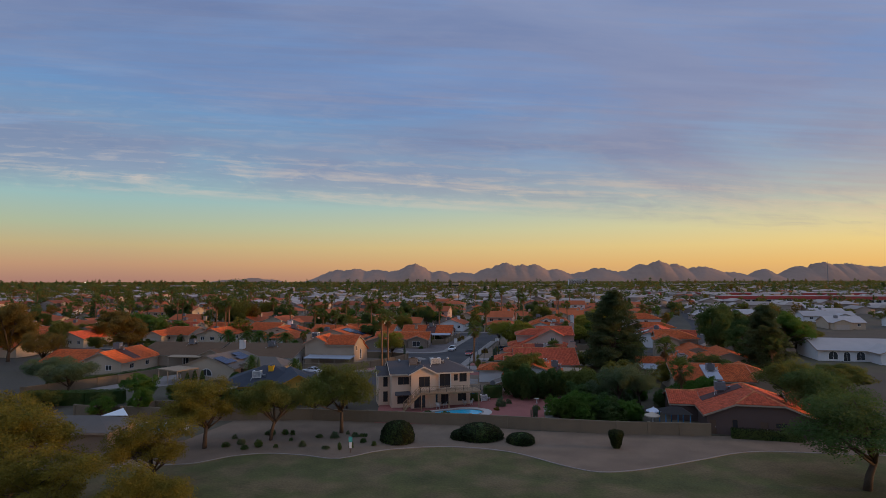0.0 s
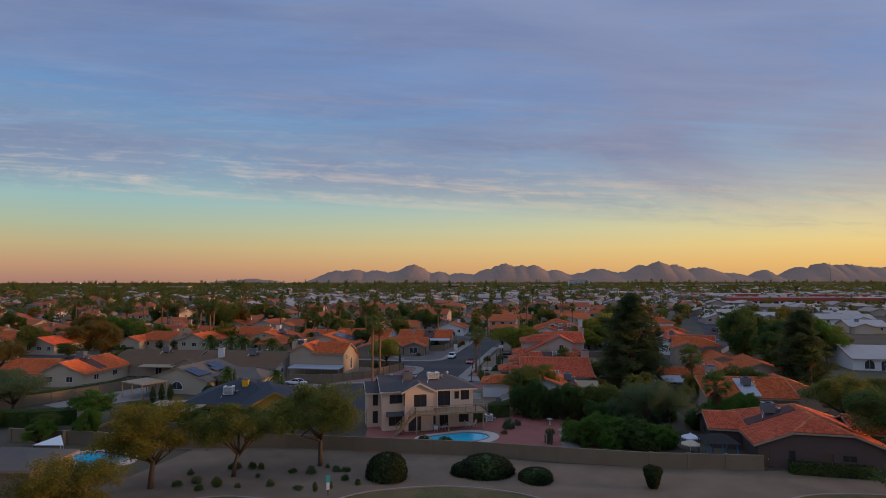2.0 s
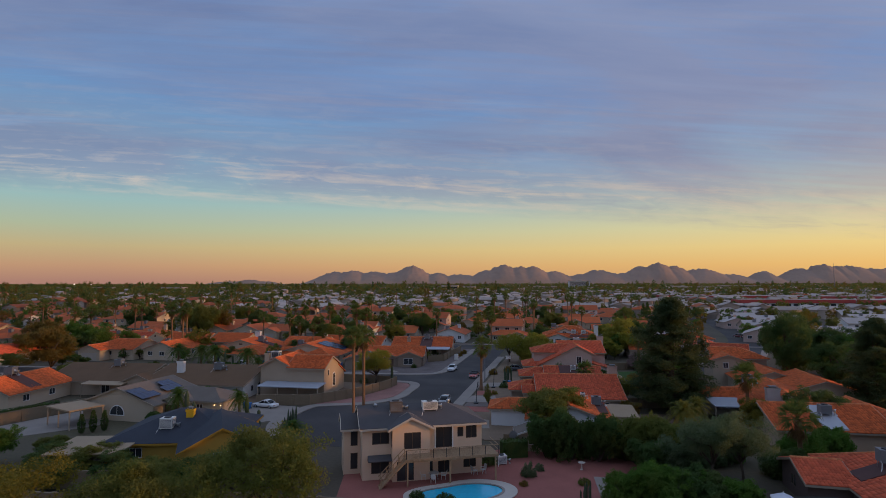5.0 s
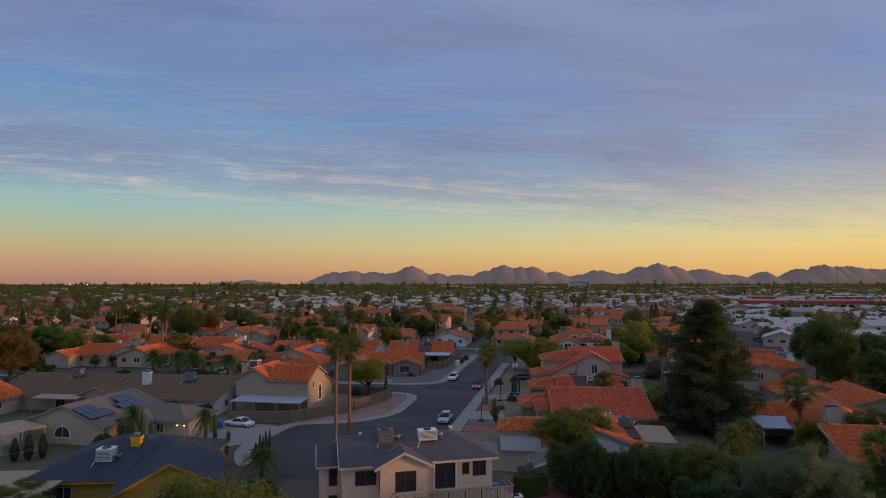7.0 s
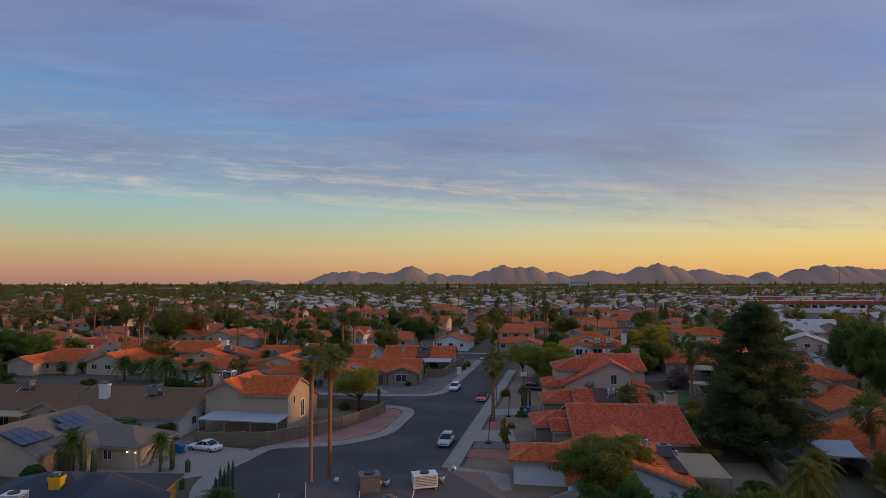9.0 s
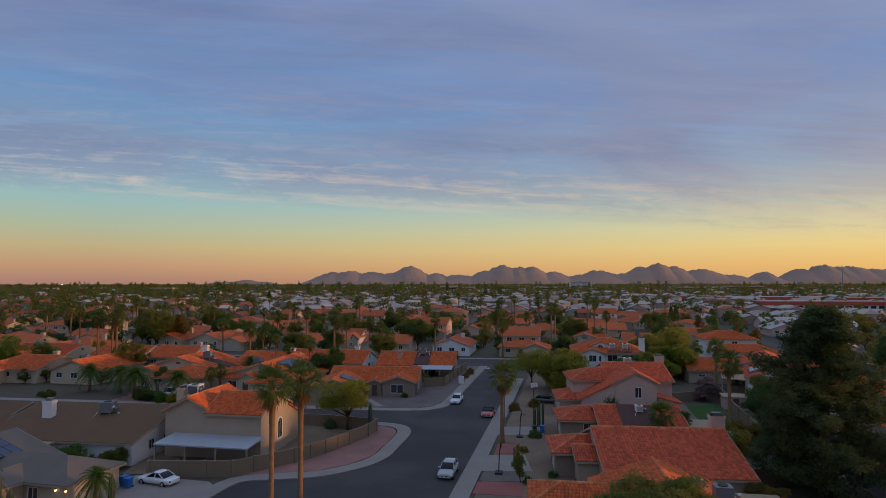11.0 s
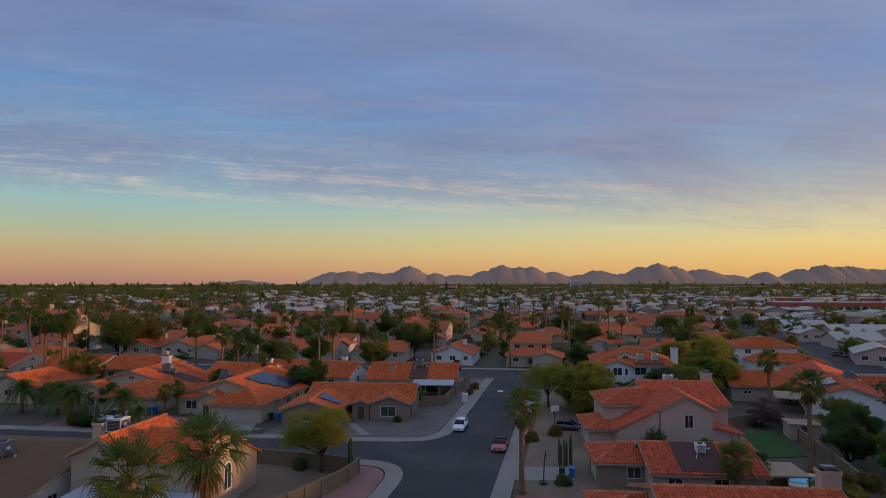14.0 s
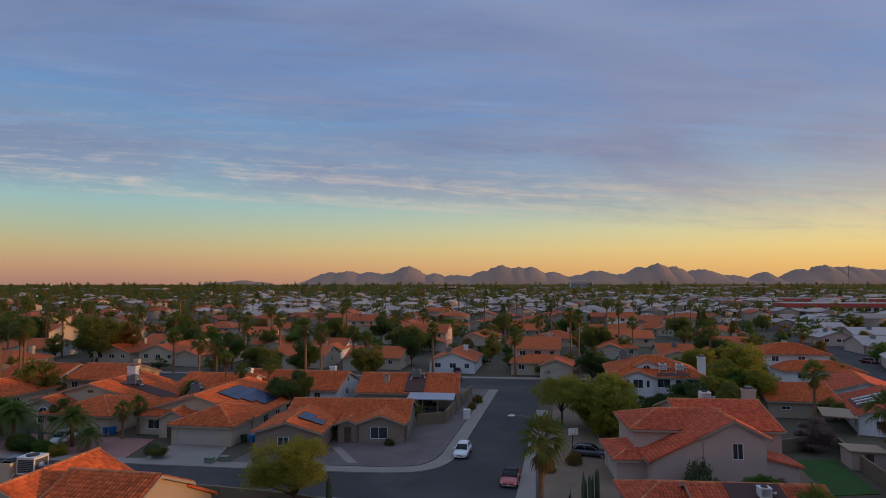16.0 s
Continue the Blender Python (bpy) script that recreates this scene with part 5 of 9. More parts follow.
def make_vase(rnd, root, leaf):
    """A sheared bush that widens from a narrow foot to a flat, rounded top."""
    def wide(z):
        return min(0.42 + 0.62 * z, math.sqrt(max(0.0, (1.0 - z) * 6.0)), 1.0)
    n = 3000
    a, zz = rnd.uniform(0, 2 * math.pi, n), rnd.uniform(0.04, 1, n)
    rr = np.array([wide(z) for z in zz]) * rnd.uniform(0.88, 1.04, n)
    top = rnd.rand(n) < 0.18
    rr[top], zz[top] = np.sqrt(rnd.uniform(0, 0.8, top.sum())), rnd.uniform(0.9, 0.98, top.sum())
    v, q = leaves(rnd, np.stack([rr * np.cos(a), rr * np.sin(a), zz], 1), 0.05, 1, 0.06)
    part("stem", Geo().tube([(0, 0, -0.05), (0, 0, 0.4)], [0.08, 0.06], 6), BARK, root)
    g = Geo()
    g.rings([[(0.88 * wide(z) * math.cos(t), 0.88 * wide(z) * math.sin(t), z * 0.95) for t in [2 * math.pi * i / 16 for i in range(16)]] for z in (0.02, 0.2, 0.4, 0.6, 0.8, 0.92, 0.99)])
    part("inner_foliage", g, LEAF_DARK, root)
    array_part("foliage", v, q, leaf, root)


def make_pine(rnd, root, leaf):
    """A broad old pine: two leaders, long uneven boughs that carry flat sprays of needles."""
    h = 16.0
    g = Geo().tube([(0, 0, -0.2), (0.2, 0, 5), (0.1, 0.2, 10), (-0.3, 0.1, 15.4)], [0.46, 0.36, 0.22, 0.05], 9)
    g.tube([(0.2, 0, 5.5), (1.2, -0.3, 9), (1.7, -0.2, 13.6)], [0.24, 0.16, 0.04], 7)
    cs = []
    for i in range(92):
        f = (i / 91) ** 1.15
        z = 1.6 + (h - 2.4) * f
        lead = 1 if (i % 3 == 0 and 6 < z < 13) else 0
        b = Vector((0.1 + lead * min(1.5, (z - 5) * 0.2), 0, z))
        env = 5.5 * (1 - f) ** 0.56 * min(1.0, 0.66 + 0.08 * z)
        a = i * 2.4 + rnd.uniform(-0.5, 0.5)
        reach = env * (0.8 + 0.12 * math.sin(2 * a + 0.7 * z) + rnd.uniform(-0.16, 0.14))
        d = Vector((math.cos(a), math.sin(a), rnd.uniform(0.0, 0.3)))
        e = b + d * reach
        g.tube([b, b + d * reach * 0.6 - Vector((0, 0, 0.1)), e], [0.1 * (1.15 - f), 0.06 * (1.15 - f), 0.02], 5)
        size = rnd.uniform(0.75, 1.25) * (1.15 - 0.45 * f)
        for q in (0.55, 0.9):
            c = b + d * reach * q
            for _ in range(15):
                p = rnd.normal(0, 1, 3)
                p *= size * rnd.uniform(0.6, 1.0) / np.linalg.norm(p)
                cs.append((c.x + p[0], c.y + p[1], c.z + 0.6 * p[2] + 0.2 * abs(p[0])))
    for lx, lz in ((-0.3, 15.5), (1.6, 13.4)):
        for _ in range(16):
            cs.append((lx + rnd.normal(0, 0.4), rnd.normal(0, 0.4), lz + rnd.uniform(-1.4, 0.4)))
    v, q = leaves(rnd, cs, 0.5, 46, 0.085, 0.7)
    part("trunk", g, BARK, root, smooth=True)
    array_part("crown", v, q, leaf, root)


def fan_leaf(vs, qs, base, d, up, length, blades, spread, sag=0.3):
    """One fan frond: narrow folded blades from a point, drooping at the tips."""
    side = np.cross(d, up)
    side /= max(np.linalg.norm(side), 0.01)
    nrm = np.cross(side, d)
    for j in range(blades):
        a = spread * (j / (blades - 1) - 0.5)
        bd = math.cos(a) * d + math.sin(a) * side
        w = np.cross(bd, nrm) + nrm * (0.5 if j % 2 else -0.5)
        L = length * (1 - 0.22 * abs(a) / spread * 2) * (1 + 0.12 * math.sin(5.1 * j + 9 * d[0]))
        p1 = base + bd * L * 0.5 + nrm * 0.03
        p2 = base + bd * L * 0.82 - np.array((0, 0, 0.1 * sag * L))
        p3 = base + bd * L * 0.98 - np.array((0, 0, sag * L * (1.0 + 0.4 * math.sin(3.7 * j))))
        k = len(vs)
        ww = 0.032 * length
        vs += [base - w * 0.012, base + w * 0.012, p1 + w * ww, p1 - w * ww, p2 + w * ww * 0.7, p2 - w * ww * 0.7, p3 + w * 0.006, p3 - w * 0.006]
        qs += [(k, k + 1, k + 2, k + 3), (k + 3, k + 2, k + 4, k + 5), (k + 5, k + 4, k + 6, k + 7)]


def make_fan_palm(rnd, root, leaf):
    h = 10.0
    bend = rnd.uniform(-0.25, 0.25)
    pts = [(bend * (z / h) ** 2, 0, z) for z in (-0.2, 0.4, 2.5, 5, 7.5, 9.3)]
    g = Geo().tube(pts, [0.36, 0.27, 0.21, 0.19, 0.2, 0.29], 10)
    boot = Geo()
    top = np.array((bend * 0.9, 0, 9.35))
    for i in range(46):
        a, z = rnd.uniform(0, 6.28), rnd.uniform(8.1, 9.4)
        d = Vector((math.cos(a), math.sin(a), 0))
        b = Vector((bend * (z / h) ** 2, 0, z)) + d * 0.22
        boot.tube([b, b + d * 0.16 + Vector((0, 0, 0.2))], [0.05, 0.02], 4)
    stalks, vs, qs, dv, dq = Geo(), [], [], [], []
    for i in range(32):
        a = i * 2.4 + rnd.uniform(-0.3, 0.3)
        el = math.radians(-42 + 122 * (i / 31) + rnd.uniform(-9, 9))
        d = np.array((math.cos(a) * math.cos(el), math.sin(a) * math.cos(el), math.sin(el)))
        L = 0.95 * rnd.uniform(0.6, 1.2)
        e = top + d * L + np.array((0, 0, 0.1))
        stalks.tube([top, top + d * L * 0.6 + np.array((0, 0, 0.1)), e], [0.025, 0.02, 0.012], 4)
        tip = d - np.array((0, 0, 0.12))
        fan_leaf(vs, qs, e, tip / np.linalg.norm(tip), np.array((0, 0, 1.0)) + 0.5 * rnd.normal(0, 1, 3), 1.02, 15, 2.3, 0.32)
    for i in range(16):
        a, el = rnd.uniform(0, 6.28), math.radians(rnd.uniform(-84, -55))
        d = np.array((math.cos(a) * math.cos(el), math.sin(a) * math.cos(el), math.sin(el)))
        e = top + np.array((0, 0, -0.15)) + d * 0.7
        fan_leaf(dv, dq, e, d, np.array((math.cos(a), math.sin(a), 0.2)), 0.9, 9, 1.6)
    part("trunk", g, PALM_BARK, root, smooth=True)
    part("frond_stub", boot, PALM_BARK, root, kind="stuff")
    part("frond_stalk", stalks, leaf, root, kind="stuff")
    array_part("crown", np.array(vs), np.array(qs), leaf, root)
    array_part("dry_skirt", np.array(dv), np.array(dq), FAN_DRY, root, "dry brown hanging fronds")


def make_feather_palm(rnd, root, leaf):
    h = 5.0
    g = Geo().tube([(0, 0, -0.2), (0.03, 0, 1.5), (0, 0, 3.4)], [0.2, 0.16, 0.19], 10)
    top = np.array((0, 0, 3.4))
    spine, vs, qs = Geo(), [], []
    for i in range(60):
        a, el = i * 2.4, math.radians(-35 + 118 * (i / 59))
        out = np.array((math.cos(a), math.sin(a), 0))
        side = np.array((-math.sin(a), math.cos(a), 0))
        L = 2.5 * rnd.uniform(0.85, 1.1)
        pts = []
        for s in np.linspace(0, 1, 8):
            x = L * s * math.cos(el) * (1 - 0.12 * s)
            z = L * s * math.sin(el) - 1.15 * s * s * L * 0.5
            pts.append(top + out * x + np.array((0, 0, z)))
        spine.tube([tuple(p) for p in pts[::2] + [pts[-1]]], [0.03, 0.025, 0.018, 0.01, 0.006], 4)
        for k in range(1, 8):
            for sgn in (-1, 1):
                for f in (0.0, 0.5):
                    p = pts[k - 1] * (1 - f) + pts[k] * f
                    d = sgn * side * 0.42 * (1 - 0.5 * k / 8) + (pts[k] - pts[k - 1]) * 0.6 - np.array((0, 0, 0.12))
                    w = (pts[k] - pts[k - 1]) * 0.17
                    n = len(vs)
                    vs += [p - w, p + w, p + d + w * 0.2, p + d - w * 0.2]
                    qs.append((n, n + 1, n + 2, n + 3))
    part("trunk", g, PALM_BARK, root, smooth=True)
    part("frond_rib", spine, leaf, root, kind="stuff")
    array_part("crown", np.array(vs), np.array(qs), leaf, root)


def make_cypress(rnd, root, leaf):
    zz = rnd.uniform(0.3, 7, 420)
    a = rnd.uniform(0, 6.28, 420)
    r = 0.75 * np.sin(np.pi * np.clip(zz / 7.2, 0, 1) ** 0.75) + 0.05
    v, q = leaves(rnd, np.stack([r * np.cos(a), r * np.sin(a), zz], 1), 0.28, 7, 0.14)
    part("trunk", Geo().tube([(0, 0, -0.1), (0, 0, 6.5)], [0.14, 0.03], 7), BARK, root)
    array_part("crown", v, q, leaf, root)


def ribbed(g, x, y, z0, z1, r, ribs=9):
    rings = []
    for k in range(7):
        f = k / 6
        rr = r * (0.85 + 0.15 * math.sin(math.pi * f)) * (math.sqrt(max(0.02, 1 - ((f - 0.8) / 0.2) ** 2)) if f > 0.8 else 1)
        rings.append([(x + rr * (1 - 0.16 * (i % 2)) * math.cos(math.pi * i / ribs), y + rr * (1 - 0.16 * (i % 2)) * math.sin(math.pi * i / ribs), z0 + (z1 - z0) * f) for i in range(2 * ribs)])
    g.rings(rings)


def make_cactus(rnd, root, leaf):
    g = Geo()
    ribbed(g, 0, 0, -0.1, 4.0, 0.24)
    part("stem", g, CACTUS, root)


def make_cactus_group(rnd, root, leaf):
    for k in range(9):
        g = Geo()
        a = k * 2.4
        ribbed(g, 0.28 * math.sqrt(k) * math.cos(a), 0.28 * math.sqrt(k) * math.sin(a), -0.1, 2.6 * rnd.uniform(0.5, 1.05), 0.11, 6)
        part("stem", g, CACTUS, root)


PLANTS = {"bush": (make_bush, 4.2, 2.6, "bush"), "mesquite": (make_mesquite, 7.0, 3.9, "tree"), "tree": (make_round, 7.0, 3.7, "tree"), "small_tree": (make_small, 7.0, 3.5, "tree"),
          "shrub": (make_shrub, 1.0, 1.0, "shrub"), "clipped_bush": (make_clipped, 1.0, 1.0, "shrub"), "vase_bush": (make_vase, 1.0, 1.0, "shrub"), "pine_tree": (make_pine, 16.0, 5.6, "pine tree"),
          "fan_palm": (make_fan_palm, 10.6, 1.9, "palm tree"), "feather_palm": (make_feather_palm, 5.0, 2.3, "palm tree"), "cypress": (make_cypress, 7.0, 0.9, "tree"),
          "cactus": (make_cactus, 4.0, 0.24, "cactus"), "cactus_group": (make_cactus_group, 2.6, 0.9, "cactus")}
grown = {}


def plant(kind, x, y, h, r, leaf, label, z=0.0, variant=0, group=""):
    """A plant of the given height and crown radius; alike ones share their meshes."""
    make, h0, r0, cat = PLANTS[kind]
    key = (kind, leaf.name, variant)
    rot = (x * 37 + y * 53) % 360
    m = pose(x, y, z, 0, 0, rot) @ Matrix.Diagonal((r / r0, r / r0, h / h0, 1))
    lift = 0.0
    if kind == "fan_palm":
        k = r / r0
        m = pose(x, y, z, 0, 0, rot) @ Matrix.Diagonal((k, k, k, 1))
        lift = h / k - h0
    if key not in grown:
        root = thing(kind, label, cat, 0, 0, 0, 0, group)
        make(np.random.RandomState(len(grown) * 7 + 3), root, leaf)
        grown[key] = [(c, c.matrix_basis.copy()) for c in root.children]
        kids = list(root.children)
        root.matrix_basis = m
        ob = root
    else:
        ob = thing(kind, label, cat, 0, 0, 0, 0, group)
        ob.matrix_basis = m
        kids = []
        for ch, _ in grown[key]:
            c = ch.copy()
            c.matrix_basis = Matrix.Identity(4)
            scene.collection.objects.link(c)
            c.parent = ob
            kids.append(c)
    if lift:
        for c in kids:
            c.matrix_basis = Matrix.Diagonal((1, 1, (9.35 + lift) / 9.35, 1)) if c.name.startswith("trunk") else Matrix.Translation((0, 0, lift))
    return ob


def make_hedge(pts, h, w, leaf, label):
    """A clipped hedge along a line."""
    root = thing("hedge", label, "hedge", *pts[0])
    ox, oy = pts[0]
    rnd = np.random.RandomState(int(abs(ox) * 10))
    core, cs = Geo(), []
    for (ax, ay), (bx, by) in zip(pts, pts[1:]):
        L = math.hypot(bx - ax, by - ay)
        m = Matrix.Translation((ax - ox, ay - oy, 0)) @ Matrix.Rotation(math.atan2(by - ay, bx - ax), 4, "Z")
        core.box(0, L, -w * 0.4, w * 0.4, -0.1, h * 0.92, m)
        n = int(L * (2 * h + w) * 60)
        u, t = rnd.uniform(0, L, n), rnd.uniform(-h, h + w, n)
        yy = np.where(t < 0, -w / 2, np.where(t < w, t - w / 2, w / 2))
        zz = np.where(t < 0, h + t, np.where(t < w, h, h - (t - w)))
        for i in range(n):
            cs.append(tuple(m @ Vector((u[i], yy[i] * rnd.uniform(0.85, 1.1), max(0.02, zz[i] + rnd.normal(0, 0.05))))))
    v, q = leaves(rnd, cs, 0.08, 1, 0.09)
    part("inner_foliage", core, LEAF_DARK, root)
    array_part("foliage", v, q, leaf, root)


# park and near gardens
plant("mesquite", -31.2, 76, 8.6, 5.8, LEAF_GOLD, "spreading mesquite tree with golden winter leaves")
plant("mesquite", -23.8, 79.8, 8.0, 4.9, LEAF_OLIVE, "thin mesquite tree with olive leaves on gravel")
plant("mesquite", -14.9, 83.7, 10.2, 5.6, LEAF_OLIVE, "mesquite tree with olive leaves beside the wall", variant=1)
plant("mesquite", -30, 60.6, 7.3, 4.6, LEAF_GOLD, "golden desert tree on the park lawn")
plant("mesquite", -41.2, 55.8, 9.0, 6.4, LEAF_GOLD, "large golden desert tree in the park", variant=1)
plant("mesquite", -53, 68.4, 7.8, 6.0, LEAF_GOLD, "large golden desert tree in the park")
plant("mesquite", -23.9, 47.1, 6.6, 4.1, LEAF_GOLD, "low golden desert tree on the lawn", variant=1)
plant("mesquite", -33.6, 49, 7.0, 5.4, LEAF_GOLD, "low golden desert tree on the lawn")
plant("mesquite", 43.8, 62.4, 9.2, 8.4, LEAF_DARK, "dark olive desert tree with forked trunk")
plant("mesquite", 53.4, 84.4, 9.2, 6.4, LEAF_DARK, "dark olive desert tree beside a house", variant=1)
plant("mesquite", 58.6, 101.5, 8.2, 5.4, LEAF_OLIVE, "olive green palo verde tree", variant=1)
for bx, by, bw, bh, lb in ((-6.4, 79.7, 2.4, 2.6, "large rounded dark bush on gravel"), (4.7, 81.7, 3.3, 1.75, "broad mounded dark bush on gravel"), (2.3, 81.4, 1.8, 1.1, "low mounded dark bush"),
                           (10.1, 79.2, 2, 1.2, "low clipped dark bush on gravel")):
    plant("clipped_bush", bx, by, bh, bw, LEAF_BUSH, lb)
plant("vase_bush", 22.1, 76.9, 2.2, 1.05, LEAF_BUSH, "small clipped vase-shaped bush on gravel")
rs = random.Random(5)
for i in range(26):
    plant("shrub", rs.uniform(-29, -7), rs.uniform(75, 83), rs.uniform(0.5, 1.2), rs.uniform(0.3, 0.7), LEAF_DARK if i % 3 else LEAF_SAGE, "small dry desert shrub on gravel", group="desert shrubs")
for bx, by, br, bh, lf in ((17.8, 92.8, 2.6, 4.0, LEAF_GREEN), (20.8, 91.8, 3.0, 4.5, LEAF_GREEN), (24.2, 91.8, 3.2, 4.1, LEAF_DARK), (27.4, 91.8, 2.8, 3.6, LEAF_GREEN), (12.2, 108.6, 2.6, 5.6, LEAF_DARK), (15.2, 107.2, 2.8, 6.4, LEAF_DARK),
                           (18.4, 106.4, 2.8, 6.2, LEAF_DARK), (21.8, 107.0, 3.2, 5.4, LEAF_OLIVE), (25.2, 106.2, 3.4, 5.8, LEAF_OLIVE), (22.8, 101.8, 2.8, 4.4, LEAF_DARK), (26.2, 101.4, 3.0, 4.6, LEAF_SAGE), (30.4, 105.4, 3.4, 4.8, LEAF_SAGE),
                           (34.6, 107.0, 3.2, 4.2, LEAF_GREEN), (37.6, 100.8, 2.4, 3.6, LEAF_DARK), (41.6, 104.4, 3.2, 4.2, LEAF_GREEN), (46.4, 106.2, 3.0, 4.4, LEAF_GREEN), (29.6, 111.0, 2.8, 4.0, LEAF_GREEN), (25.4, 111.4, 2.8, 3.4, LEAF_GREEN)):
    plant("bush", bx, by, bh, br, lf, "dense leafy bush in a back garden", variant=int(bx) % 2, group="garden bushes")
plant("mesquite", 28.4, 98.4, 7.6, 3.6, LEAF_SAGE, "airy grey green tree beside a patio"), plant("mesquite", 32.4, 99.4, 7.4, 3.4, LEAF_SAGE, "airy grey green tree beside a patio", variant=1)
plant("small_tree", 6.8, 136.7, 4.0, 1.0, LEAF_QUEEN, "thin yellowing young tree in a front yard", variant=1)
plant("tree", 14.9, 116.8, 7.4, 5.4, LEAF_OLIVE, "round olive green tree before a garage")
plant("pine_tree", 37.4, 132.6, 19.6, 8.6, LEAF_PINE, "tall dark pine tree in a back garden")
plant("feather_palm", 31.6, 113.8, 6.8, 2.7, LEAF_QUEEN, "feathery queen palm in a garden")
plant("feather_palm", 34.9, 117.4, 6.6, 2.6, LEAF_QUEEN, "feathery queen palm in a garden")
plant("fan_palm", 40.9, 103.2, 7.6, 2.6, LEAF_PALM, "short fan palm beside a tile roof")
plant("fan_palm", 46.6, 126.3, 8.8, 2.6, LEAF_PALM, "fan palm between tile roofs")
plant("fan_palm", -12.9, 113.0, 15.7, 1.75, LEAF_PALM, "tall slender fan palm with dry skirt")
plant("fan_palm", -12.4, 118.7, 15.2, 2.0, LEAF_PALM, "tall slender fan palm with dry skirt", variant=1)
plant("fan_palm", 6.2, 152.2, 10.5, 2.5, LEAF_PALM, "fan palm beside the pavement", variant=2)
plant("fan_palm", 40.2, 159.3, 11.2, 2.3, LEAF_PALM, "fan palm in a back garden", variant=1)
plant("fan_palm", 26.5, 148.4, 6.1, 2.2, LEAF_PALM, "short fan palm between two roofs", variant=2)
plant("feather_palm", -21, 112.6, 4.0, 2.8, LEAF_PALM, "low feathery palm beside the turning circle")
plant("mesquite", -16, 158.6, 7.3, 4.6, LEAF_LIME, "bushy olive tree with dark forked trunks at the corner", variant=1)
plant("cactus", -12.5, 158, 4.2, 0.3, LEAF_SAGE, "tall columnar cactus beside the corner wall")
plant("bush", 20.2, 188.6, 8.6, 6.2, LEAF_LIME, "broad yellow green tree in a front yard")
plant("mesquite", 15.9, 193.4, 7.6, 4.2, LEAF_LIME, "bushy olive tree beside the street")
plant("mesquite", 25.3, 198.2, 7.1, 4.1, LEAF_LIME, "yellow green tree in a front yard")
plant("tree", 51.4, 207.4, 11.0, 7.4, LEAF_LIME, "broad yellow green tree behind the houses")
plant("tree", 50.0, 226.5, 8.4, 4.8, LEAF_LIME, "broad yellow green tree behind the houses")
plant("tree", 82.6, 180.1, 13.9, 6.2, LEAF_DARK, "large round dark tree")
plant("tree", 91.8, 174.7, 10.6, 7.2, LEAF_DARK, "large spreading dark tree")
plant("tree", 101.2, 171.7, 9.9, 6, LEAF_OLIVE, "large spreading olive tree")
plant("tree", 74.3, 146.7, 10, 6, LEAF_DARK, "dark tree behind tile roofs")
plant("tree", 70.6, 156.0, 14.4, 5.2, LEAF_DARK, "tall dark tree behind tile roofs")
plant("tree", -119, 154, 16.5, 7.2, LEAF_RUST, "tall rust coloured tree beside a street", variant=1)
plant("tree", -98.4, 174, 10.1, 6.7, LEAF_RUST, "rust coloured rounded tree")
plant("tree", -108.2, 206.2, 9.4, 6, LEAF_GREEN, "green tree beside a house")
plant("tree", -115.4, 195.8, 10.6, 6.5, LEAF_RUST, "rust coloured rounded tree")
plant("mesquite", -98.7, 139.3, 9.4, 5.4, LEAF_RUST, "rust and olive tree beside an orange roof")
plant("mesquite", -70.8, 107.4, 6.8, 5.2, LEAF_SAGE, "grey green desert tree")
plant("mesquite", -78.6, 113.0, 7.1, 4.8, LEAF_SAGE, "grey green desert tree")
plant("tree", -98.8, 262, 13.6, 7.2, LEAF_OLIVE, "large tall olive tree among houses")
for fx, fy, fh in ((-31.1, 222.9, 14.2), (-28, 223.1, 13), (-25.9, 250.4, 10.6), (-22.2, 249.7, 9.4), (-52.8, 221.8, 11.2), (-50.2, 224.4, 10), (-68.6, 243.8, 10.6), (-49.1, 265.1, 13), (-44.7, 295.8, 13), (81.4, 240.9, 11.8),
                   (52.2, 189.7, 10), (-58.6, 264.6, 11.8), (-87.4, 213.6, 14.8), (-84.8, 215.1, 13.6), (-82.8, 213.5, 14.8), (-115.6, 217.3, 14.2), (-123.8, 257.8, 14.2), (35.6, 180.5, 8.3), (-64.9, 308.3, 13), (16.6, 292.3, 10.6), (-11.1, 317.5, 11.8),
                   (56.6, 287.6, 10.6), (-40.2, 312.5, 14.2), (-133.7, 236.7, 13)):
    plant("fan_palm", fx, fy, fh, 2.0 + 0.03 * fh, LEAF_PALM, "tall fan palm among the houses", variant=int(fx) % 3, group="street palms")
for fx, fy, fh, fw in ((-52.0, 181.4, 6.0, 3.6), (-60.8, 182.5, 6.6, 3.9), (-66.5, 187.5, 6.1, 3.4), (-73.1, 188.3, 6.4, 3.4), (-48.4, 179.3, 3.6, 2.0), (-46.5, 205.0, 5.6, 3.0)):
    plant("feather_palm", fx, fy, fh, fw, LEAF_PALM, "feathery date palm in a front yard", group="date palms")
for fx, fy, fh in ((-47.4, 185.2, 5.0), (-46.7, 187.9, 5.2), (-38.0, 205.5, 7.6), (-41.6, 207.5, 9.4), (-33.4, 206.2, 8.2)):
    plant("fan_palm", fx, fy, fh, 1.6, LEAF_PALM, "short fan palm in a front yard", variant=int(fx) % 3, group="short palms")
